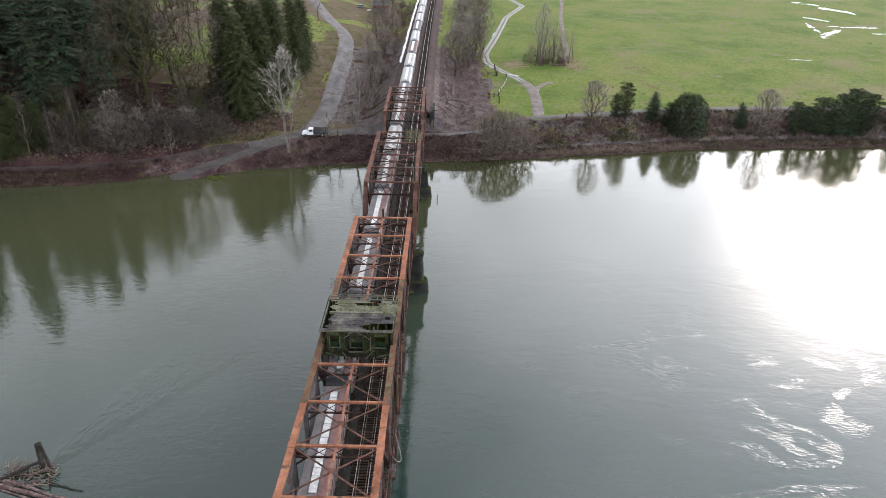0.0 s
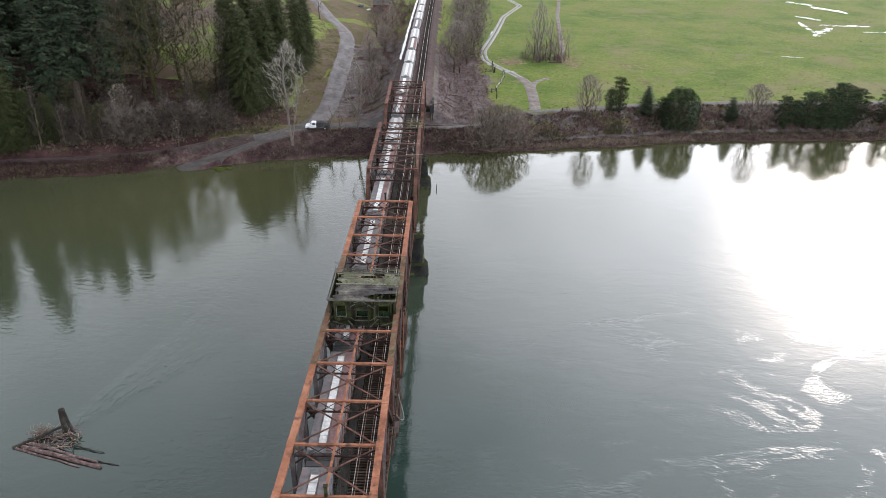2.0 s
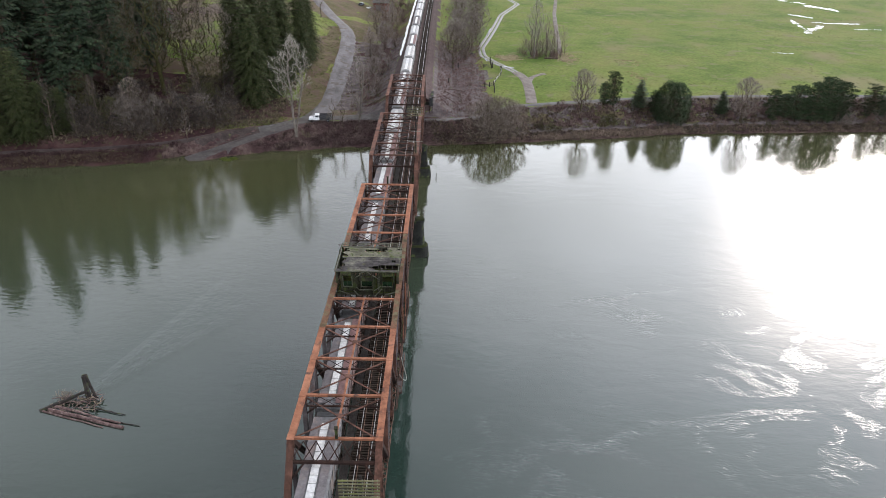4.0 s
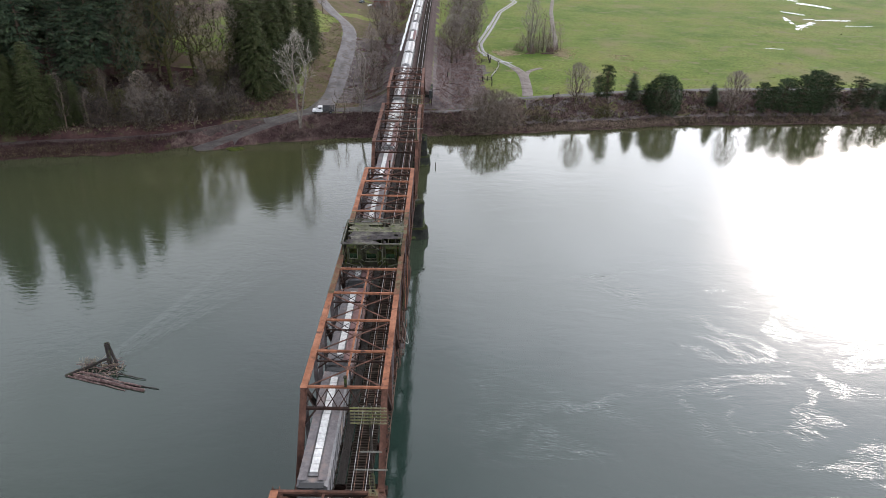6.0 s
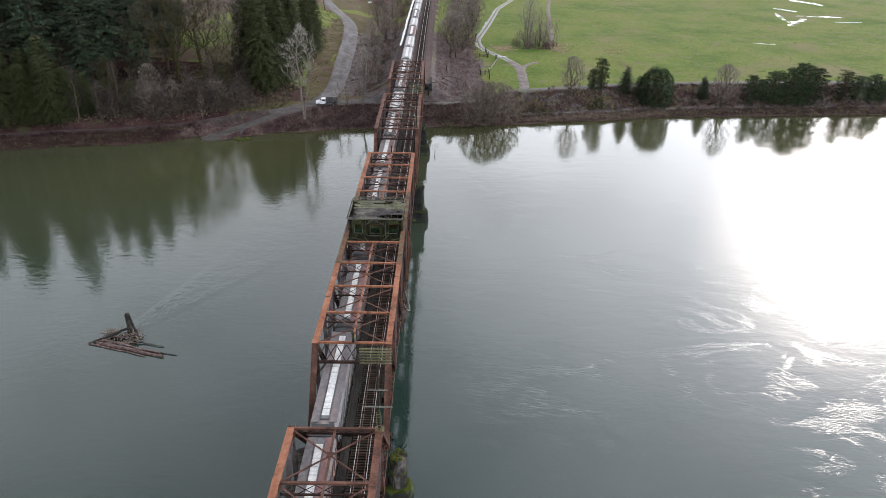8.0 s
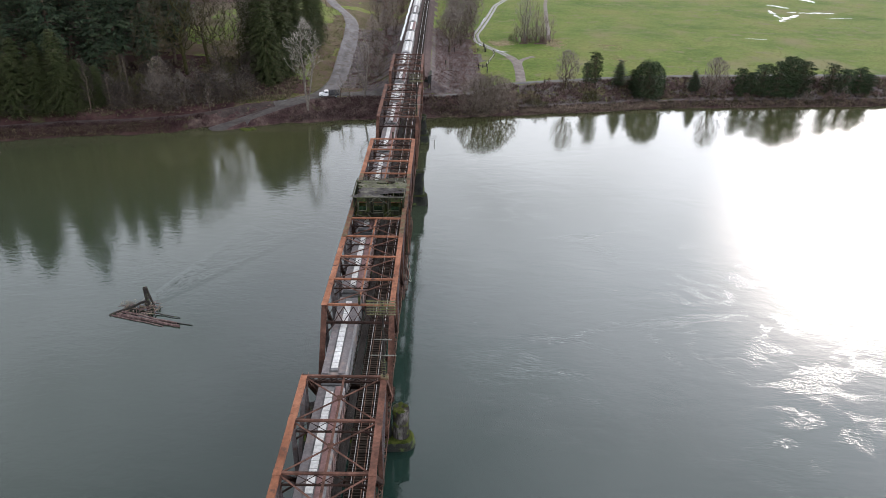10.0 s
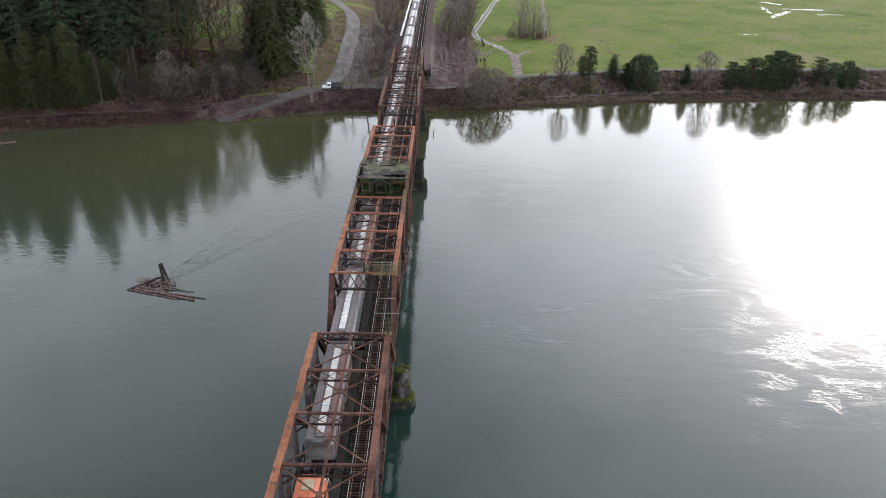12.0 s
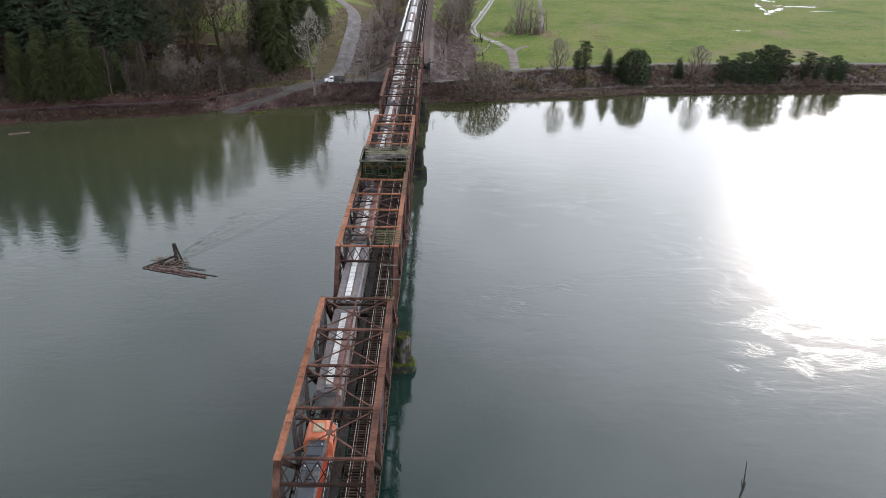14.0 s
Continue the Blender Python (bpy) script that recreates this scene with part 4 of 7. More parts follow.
for k in range(7):
    bm = bmesh.new()
    box(bm, (HM, HY0 + (HY1 - HY0) * k / 6, HZ0 - 0.37), (2 * HX + 0.6, 0.2, 0.29))
    part("joist", bm, WOOD_OLD, house)
board = bmesh.new()
box(board, (0, 0, 0.5), (1, 1, 1))
board_me = bpy.data.meshes.new("board")
board.to_mesh(board_me)
board.free()
board_me.materials.append(WOOD_OLD)
pale_me = board_me.copy()
pale_me.materials.clear()
pale_me.materials.append(ROOF_PALE)
roof_me = board_me.copy()
roof_me.materials.clear()
roof_me.materials.append(ROOF_BOARD)


def plank(me, name, parent, at, size, tilt=(0, 0, 0)):
    o = new(name, me)
    o.parent = parent
    o.matrix_parent_inverse = parent.matrix_basis.inverted()
    o.matrix_basis = pose(*at, *tilt) @ Matrix.Diagonal((*size, 1))
    return o


OPEN = ((-2.75, 0.62), (-0.1, 0.75), (2.7, 0.68))  # window middles and half widths along the front
for wall_y, sgn in ((HY0, 1), (HY1, -1)):
    x = -HX
    while x < HX - 0.02:
        w = 0.24
        c = x + w / 2
        hole = any(abs(c - m) < h for m, h in OPEN)
        if hole:
            plank(board_me, "board", house, (HM + c, wall_y, HZ0), (w - 0.015, 0.05, 0.85 + random.uniform(-0.03, 0.03)))
            plank(board_me, "board", house, (HM + c, wall_y, HZ0 + 2.45), (w - 0.015, 0.05, HZ1 - HZ0 - 2.45))
        elif random.random() > 0.22:
            plank(board_me, "board", house, (HM + c, wall_y, HZ0 - random.uniform(0, 0.08)), (w - 0.015, 0.05, HZ1 - HZ0), (0, random.uniform(-0.6, 0.6), 0))
        x += w
    for m, h in OPEN:
        wd = new("window")
        wd.parent = house
        wd.matrix_parent_inverse = house.matrix_basis.inverted()
        for name, at, size in (("jamb", (m - h, 0, 1.65), (0.08, 0.12, 1.75)), ("jamb", (m + h, 0, 1.65), (0.08, 0.12, 1.75)), ("sill", (m, -0.02 * sgn, 0.82), (2 * h + 0.1, 0.16, 0.06)), ("lintel", (m, 0, 2.5), (2 * h + 0.1, 0.12, 0.08)), ("glazing_bar", (m, 0, 1.35), (0.05, 0.06, 1.0))):
            b2 = bmesh.new()
            box(b2, (HM + at[0], wall_y - 0.02 * sgn + at[1], HZ0 + at[2]), size)
            part(name, b2, WOOD_OLD if name in ("lintel", "glazing_bar") or (name == "jamb" and m > 1) else TRIM_PALE, wd)
        b2 = bmesh.new()
        box(b2, (HM + m, wall_y + 0.06 * sgn, HZ0 + 1.2), (2 * h - 0.1, 0.015, 0.75))
        part("pane", b2, DARK_GLASS, wd)
for sx in (-1, 1):
    y = HY0 + 0.15
    while y < HY1:
        if random.random() > 0.08:
            plank(board_me, "board", house, (HM + sx * HX, y, HZ0), (0.05, 0.235, HZ1 - HZ0 - 0.1), (random.uniform(-0.6, 0.6), 0, 0))
        y += 0.25
    for yy in (HY0, HY1):
        bm = bmesh.new()
        box(bm, (HM + sx * HX, yy, (HZ0 + HZ1) / 2), (0.22, 0.22, HZ1 - HZ0 + 0.2))
        part("corner_post", bm, WOOD_OLD, house)
for bx, bw in ((-0.95, 0.10), (0.75, 0.10)):
    bm = bmesh.new()
    box(bm, (HM + bx, HY0 - 0.42, HZ0 + 1.1), (bw, 0.75, 2.2))
    part("bay_side", bm, WOOD_OLD, house)
bm = bmesh.new()
box(bm, (HM - 0.1, HY0 - 0.45, HZ0 + 2.25), (1.95, 0.9, 0.08))
part("bay_roof", bm, WOOD_OLD, house)
bm = bmesh.new()
box(bm, (HM - 0.1, HY0 - 0.80, HZ0 + 0.35), (1.7, 0.05, 0.8))
part("bay_front", bm, WOOD_OLD, house)
bm = bmesh.new()
box(bm, (HM - 0.1, HY0 - 0.42, HZ0 - 0.03), (1.8, 0.85, 0.08))
part("bay_floor", bm, WOOD_OLD, house)
for xa, ya, za, xb, yb, zb in ((-1.9, -0.3, 0.35, -1.1, -0.75, -0.35), (1.0, -0.7, -0.35, 2.0, -0.25, 0.6), (-3.9, -0.25, 0.2, -2.2, -0.5, -0.25), (2.4, -0.5, -0.2, 3.9, -0.3, 0.15), (-0.95, -0.84, 0.75, 0.75, -0.84, 0.8)):
    bm = bmesh.new()
    beam(bm, (HM + xa, HY0 + ya, HZ0 + za), (HM + xb, HY0 + yb, HZ0 + zb), 0.09, 0.12)
    part("prop_timber", bm, TRIM_PALE, house)
bm = bmesh.new()
beam(bm, (HM - 1.1, HY0 - 0.12, HZ1 - 0.45), (HM - 0.1, HY0 - 0.12, HZ1 - 0.02), 0.08, 0.12)
beam(bm, (HM - 0.1, HY0 - 0.12, HZ1 - 0.02), (HM + 0.5, HY0 - 0.10, HZ1 - 0.62), 0.07, 0.10)
part("pediment", bm, TRIM_PALE, house)
for k in range(11):
    xx = -HX + 0.4 + 0.74 * k + random.uniform(-0.2, 0.2)
    plank(board_me, "broken_board", house, (HM + xx, HY0 - 0.28, HZ0 - random.uniform(0.5, 1.0)), (0.16, 0.04, random.uniform(0.6, 1.1)), (random.uniform(-6, 6), random.uniform(-14, 14), 0))
for xa, za, xb, zb in ((-1.55, 0.75, -0.95, 0.15), (0.9, 0.2, 1.9, 1.0), (-1.6, 2.3, -0.9, 2.75), (0.7, 2.7, 1.5, 2.1), (1.55, 0.3, 1.62, 2.5)):
    bm = bmesh.new()
    beam(bm, (HM + xa, HY0 - 0.14, HZ0 + za), (HM + xb, HY0 - 0.14, HZ0 + zb), 0.05, 0.11)
    part("loose_batten", bm, TRIM_PALE, house)
RISE = 0.12
for k in range(10):
    xx = HM - HX - 0.2 + (2 * HX + 0.4) * k / 9
    bm = bmesh.new()
    beam(bm, (xx, HY0 - 0.35, HZ1 + 0.02), (xx, HY1 + 0.3, HZ1 + RISE), 0.10, 0.16)
    part("rafter", bm, WOOD_OLD, house)
slope = math.degrees(math.atan2(RISE, HY1 - HY0 + 0.65))
for k in range(24):
    y = HY0 - 0.3 + (HY1 - HY0 + 0.6) * k / 26
    z = HZ1 + 0.12 + RISE * k / 26
    left = -HX - 0.3 if k < 2 else -HX + 0.75 + 0.35 * math.sin(k * 1.3) + random.uniform(-0.25, 0.25)
    right = HX + 0.3
    runs = [(left, right)]
    if 1 <= k <= 5:
        runs = [(left, (0.9, 0.5, 0.1, 0.6, 1.3)[k - 1] + random.uniform(-0.25, 0.25))]
        if k in (1, 2):
            runs.append((1.9, 2.1))
    elif k in (20, 21):
        runs = [(left, -0.9 + random.uniform(-0.3, 0.2)), (2.0 + random.uniform(-0.2, 0.2), right)]
    elif k > 21:
        runs = [(left + random.uniform(0, 0.6), random.uniform(0.6, 1.4)), (random.uniform(2.0, 2.6), right - random.uniform(0, 0.8))]
    elif k in (9, 10):
        runs = [(left, 3.2), (3.75, right)]
    for x0, x1 in runs:
        plank(pale_me if k > 13 else roof_me, "roof_board", house, (HM + (x0 + x1) / 2, y, z), (x1 - x0, 0.262, 0.03), (slope, 0, random.uniform(-0.5, 0.5)))
for nm, y, z, deep in (("eave_fascia", HY0 - 0.4, HZ1 + 0.06, 0.13), ("back_rail", HY1 + 0.85, HZ1 + RISE + 0.22, 0.09), ("ridge_rail", HY1 - 0.15, HZ1 + RISE + 0.14, 0.10), ("lattice_rail", HY1 + 0.5, HZ1 + RISE + 0.16, 0.06)):
    bm = bmesh.new()
    box(bm, (HM, y, z), (2 * HX + (0.3 if y < 0 else 0.1), 0.08, deep))
    part(nm, bm, TRIM_PALE, house, "pale weathered board")
for s in (-1, 1):
    bm = bmesh.new()
    beam(bm, (HM + s * (HX + 0.1), HY0 - 0.4, HZ1 + 0.12), (HM + s * (HX + 0.02), HY1 + 0.85, HZ1 + RISE + 0.2), 0.08, 0.10)
    part("barge_board", bm, TRIM_PALE, house, "pale weathered board")
for k in range(15):
    bm = bmesh.new()
    xx = HM - HX - 0.1 + (2 * HX + 0.2) * k / 14
    beam(bm, (xx, HY1 - 0.15, HZ1 + RISE + 0.06), (xx, HY1 + 0.85, HZ1 + RISE + 0.16), 0.07, 0.07)
    part("rafter_tail", bm, TRIM_PALE if k % 3 else WOOD_OLD, house)
bm = bmesh.new()
rod(bm, (HM, HY1 + 0.2, HZ1 + 0.4), (HM, HY1 + 0.2, HZ1 + 2.3), 0.05, 0.03)
part("finial", bm, RUST_DARK, house)
for sx in (-1, 1):
    for yy in (-2.9, 3.0):
        bm = bmesh.new()
        beam(bm, (HM + sx * 4.4, yy, 10.2), (HM + sx * 4.4, yy, HZ0 - 0.4), 0.3, 0.3)
        part("support_leg", bm, RUST_DARK, house)

# ladders, platforms and loose gear hung outside the swing span below the house
for yy, z0, h in ((-8.0, 12.5, 5.0), (-1.5, 9.8, 7.5)):
    ld = thing("access_ladder", (5.3, yy, z0), "rusty steel ladder fixed outside the truss", "ladder")
    for d in (-0.25, 0.25):
        bm = bmesh.new()
        beam(bm, (5.35, yy + d, z0), (5.35, yy + d, z0 + h), 0.06, 0.06)
        part("stile", bm, RUST, ld)
    for k in range(int(h / 0.32)):
        bm = bmesh.new()
        beam(bm, (5.35, yy - 0.25, z0 + 0.2 + k * 0.32), (5.35, yy + 0.25, z0 + 0.2 + k * 0.32), 0.03, 0.03)
        part("rung", bm, RUST, ld)
for yy, z, ln in ((-5.5, 12.4, 6.4), (-13.6, 10.6, 7.0), (2.2, 11.5, 4.6)):
    pl = thing("service_platform", (5.6, yy, z), "rusted service platform with handrail outside the truss", "platform", "platforms outside the swing span")
    for k in range(3):
        bm = bmesh.new()
        box(bm, (5.05 + 0.22 * k, yy, z + random.uniform(-0.01, 0.01)), (0.2, ln, 0.05))
        part("deck_plank", bm, RUST_DARK if k else WOOD_OLD, pl)
    m = int(ln / 1.5) + 1
    for k in range(m):
        d = -ln / 2 + 0.1 + (ln - 0.2) * k / (m - 1)
        bm = bmesh.new()
        beam(bm, (5.62, yy + d, z), (5.62 + random.uniform(-0.08, 0.08), yy + d, z + 1.05), 0.06, 0.06)
        part("handrail_post", bm, RUST_MID, pl)
        bm = bmesh.new()
        beam(bm, (4.85, yy + d, z - 0.9), (5.5, yy + d, z - 0.05), 0.07, 0.07)
        beam(bm, (4.7, yy + d, z - 0.06), (5.62, yy + d, z - 0.06), 0.08, 0.08)
        part("bracket", bm, RUST_DARK, pl)
    for zz in (0.55, 1.05):
        bm = bmesh.new()
        beam(bm, (5.62, yy - ln / 2, z + zz), (5.62, yy + ln / 2, z + zz + random.uniform(-0.1, 0.1)), 0.05, 0.05)
        part("handrail", bm, RUST_MID, pl)
pipe = thing("conduit", (5.15, -18, 11.3), "rusty conduit pipes running along the truss", "pipe")
for dx, dz, r in ((0.0, 0.0, 0.07), (0.16, 0.12, 0.045), (0.05, 0.9, 0.05)):
    bm = bmesh.new()
    sweep(bm, [Vector((5.12 + dx, -21 + 2.1 * k, 11.2 + dz + 0.07 * math.sin(k * 1.9 + dx * 9))) for k in range(15)], [r] * 15, 6)
    part("pipe", bm, RUST_MID if dz < 0.5 else RUST_DARK, pipe)
hose = thing("hanging_hose", (5.4, -14, 12.3), "pale slack hose looped outside the truss", "hose")
bm = bmesh.new()
sweep(bm, [Vector((5.3 + 0.75 * math.sin(k / 11 * math.pi), -12.2 - 0.33 * k, 12.6 - 2.1 * math.sin(k / 11 * math.pi) ** 0.8)) for k in range(12)], [0.06] * 12, 6)
part("hose", bm, ARM_PALE, hose)
crate = thing("gear_box", (5.35, -17.6, 10.65), "pale grey box standing on the service platform", "box")
bm = bmesh.new()
box(bm, (5.3, -16.3, 11.05), (0.5, 1.1, 0.8))
bmesh.ops.bevel(bm, geom=bm.edges[:], offset=0.04, segments=2, affect="EDGES")
part("case", bm, ARM_PALE, crate)
bm = bmesh.new()
box(bm, (5.3, -16.3, 11.48), (0.56, 1.16, 0.06))
part("lid", bm, STEEL_DULL, crate)

# ---- crossarm poles standing on the truss corners ----
LOG_DARK = surface("wet_dark_timber", [(0.009, 0.007, 0.007), (0.020, 0.016, 0.014), (0.036, 0.030, 0.025)], 0.7, 0.7, 0.4, spots=((0.045, 0.06, 0.022), 0.6, 0.58))
POLE_WOOD = surface("mossy_pole_timber", [(0.044, 0.042, 0.020), (0.088, 0.081, 0.047), (0.126, 0.116, 0.073)], 0.7, 0.9, 0.4, spots=((0.085, 0.09, 0.034), 0.5, 0.53), each=0.25)
GLASSY = surface("dull_glass_insulator", [(0.06, 0.07, 0.05), (0.10, 0.11, 0.08)], 0.3, 0.3, 0.0)


def crossarm_pole(x, y, base, top, label):
    p = thing("crossarm_pole", (x, y, base), label, "utility pole", "crossarm poles on the bridge")
    bm = bmesh.new()
    rod(bm, (x, y, base), (x, y, top), 0.13, 0.10, 10)
    part("pole", bm, LOG_DARK, p)
    rows = [(top - 0.32 - 0.33 * k, 3.1, POLE_WOOD) for k in range(6)] + [(top - 5.2, 1.9, ARM_PALE), (top - 7.3, 3.0, ARM_PALE)]
    for z, w, mt in rows:
        bm = bmesh.new()
        box(bm, (x - (0.1 if w > 2.5 else 0), y - 0.2, z), (w, 0.09, 0.10 if w > 2.5 and mt is POLE_WOOD else 0.07))
        arm = part("crossarm", bm, mt, p)
        for k in range(8 if w > 2.5 else 4):
            bm = bmesh.new()
            m = 8 if w > 2.5 else 4
            xx = x + w * ((k + 0.5) / m - 0.5) * 0.95
            rod(bm, (xx, y - 0.2, z + 0.05), (xx, y - 0.2, z + 0.13), 0.02)
            rod(bm, (xx, y - 0.2, z + 0.11), (xx, y - 0.2, z + 0.17), 0.035, 0.025)
            part("insulator", bm, GLASSY, arm)
    for d in (-0.22, 0.22):
        bm = bmesh.new()
        beam(bm, (x + d, y - 0.35, base - 0.8), (x + d, y - 0.35, base + 2.6), 0.06, 0.06)
        part("ladder_stile", bm, POLE_WOOD, p)
    for k in range(9):
        bm = bmesh.new()
        beam(bm, (x - 0.22, y - 0.35, base - 0.6 + 0.36 * k), (x + 0.22, y - 0.35, base - 0.6 + 0.36 * k), 0.04, 0.04)
        part("ladder_rung", bm, POLE_WOOD, p)
    bm = bmesh.new()
    box(bm, (x, y, base + 0.0), (0.9, 0.8, 0.24))
    part("base_frame", bm, RUST_MOSS, p)


crossarm_pole(4.55, -48.6, TOP + 0.35, 28.7, "mossy timber pole with stacked crossarms on the truss")
crossarm_pole(4.9, 47.6, TOP + 0.85, 28.7, "weathered timber pole with stacked crossarms on the truss")
for px, py, pz, hgt, lb in ((0.15, -33.4, TOP + 0.25, 1.3, "short mossy post on the portal of the swing span"), (0.3, 33.0, TOP + 0.25, 1.3, "short dark post on the swing span portal")):
    po = thing("portal_post", (px, py, pz), lb, "post")
    bm = bmesh.new()
    beam(bm, (px, py, pz), (px, py, pz + hgt), 0.28, 0.28, (0, 1, 0))
    part("post", bm, WOOD_OLD, po)
    bm = bmesh.new()
    box(bm, (px, py, pz + hgt + 0.04), (0.4, 0.4, 0.08))
    part("cap", bm, WOOD_OLD, po)


# ---- train ----
def paint(name, col, rough=0.5, dirt=(0.12, 0.09, 0.07), amount=0.60, size=1.6):
    c2 = tuple(v * 0.72 for v in col)
    return surface(name, [c2, col], 2.5, rough, 0.05, spots=(dirt, size, amount))


ORANGE = paint("weathered_orange_paint", (0.259, 0.035, 0.009), 0.45, (0.30, 0.07, 0.03), 0.62)
# cab orange made paler, the sky's reflection on it painted into the colour
ORANGE_PALE = paint("sky_paled_orange_paint", (0.480, 0.136, 0.068), 0.45, (0.5, 0.2, 0.12), 0.62)
HOOD = paint("slate_hood_paint", (0.044, 0.050, 0.060), 0.5, (0.09, 0.085, 0.08), 0.6)
BLACK = paint("sooty_black_paint", (0.02, 0.02, 0.02), 0.6, (0.06, 0.05, 0.045), 0.58)
TAN = paint("tan_roof_unit", (0.330, 0.270, 0.180), 0.6, (0.3, 0.24, 0.17), 0.62)
SILVER = paint("pale_hatch_paint", (0.46, 0.45, 0.43), 0.5, (0.4, 0.38, 0.34), 0.62, 0.9)
CAR_GREY = paint("grey_hopper_paint", (0.119, 0.115, 0.115), 0.6, (0.18, 0.14, 0.12), 0.55)
CAR_PINK = paint("faded_red_brown_hopper_paint", (0.121, 0.083, 0.076), 0.6, (0.24, 0.13, 0.10), 0.56)
CAR_WHITE = paint("light_grey_hopper_paint", (0.255, 0.247, 0.240), 0.6, (0.3, 0.26, 0.22), 0.56)
LAMP = bpy.data.materials.new("lit_headlamp")
LAMP.use_nodes = True
LAMP.node_tree.nodes["Principled BSDF"].inputs["Emission Color"].default_value = (1.0, 0.92, 0.78, 1)
LAMP.node_tree.nodes["Principled BSDF"].inputs["Emission Strength"].default_value = 4.0
CAB_GLASS = surface("dark_cab_glass", [(0.012, 0.015, 0.018), (0.025, 0.03, 0.035)], 0.8, 0.12, 0.0)
WHEEL = surface("worn_wheel_steel", [(0.05, 0.04, 0.035), (0.11, 0.09, 0.08)], 0.5, 0.6, 0.1)


def tilt_box(bm, pts):
    """A prism from a side outline of (y, z) points, between two x."""
    x0, x1, outline = pts
    a = [bm.verts.new((x0, y, z)) for y, z in outline]
    b = [bm.verts.new((x1, y, z)) for y, z in outline]
    bm.faces.new(a)
    bm.faces.new(b[::-1])
    n = len(outline)
    for k in range(n):
        bm.faces.new((a[(k + 1) % n], a[k], b[k], b[(k + 1) % n]))


def section(bm, profile, y0, y1, taper=1.0):
    """A body swept along y from a cross outline of (x, z) points."""
    a = [bm.verts.new((x, y0, z)) for x, z in profile]
    b = [bm.verts.new((x * taper, y1, z)) for x, z in profile]
    bm.faces.new(a)
    bm.faces.new(b[::-1])
    n = len(profile)
    for k in range(n):
        bm.faces.new((a[(k + 1) % n], a[k], b[k], b[(k + 1) % n]))


def bogie(root, y, axles, wb):
    bm = bmesh.new()
    for s in (-1, 1):
        tilt_box(bm, (s * 1.0 - 0.08, s * 1.0 + 0.08, [(y - wb / 2 - 0.5, 0.5), (y + wb / 2 + 0.5, 0.5), (y + wb / 2 + 0.3, 0.85), (y - wb / 2 - 0.3, 0.85)]))
    box(bm, (0, y, 0.7), (2.0, 0.5, 0.3))
    bo = part("bogie", bm, BLACK, root)
    for k in range(axles):
        yy = y - wb / 2 + wb * k / (axles - 1)
        for s in (-1, 1):
            w = bmesh.new()
            bmesh.ops.create_cone(w, cap_ends=True, segments=20, radius1=0.46, radius2=0.46, depth=0.13, matrix=pose(s * 0.75, yy, 0.46, 0, 90, 0))
            part("wheel", w, WHEEL, bo)


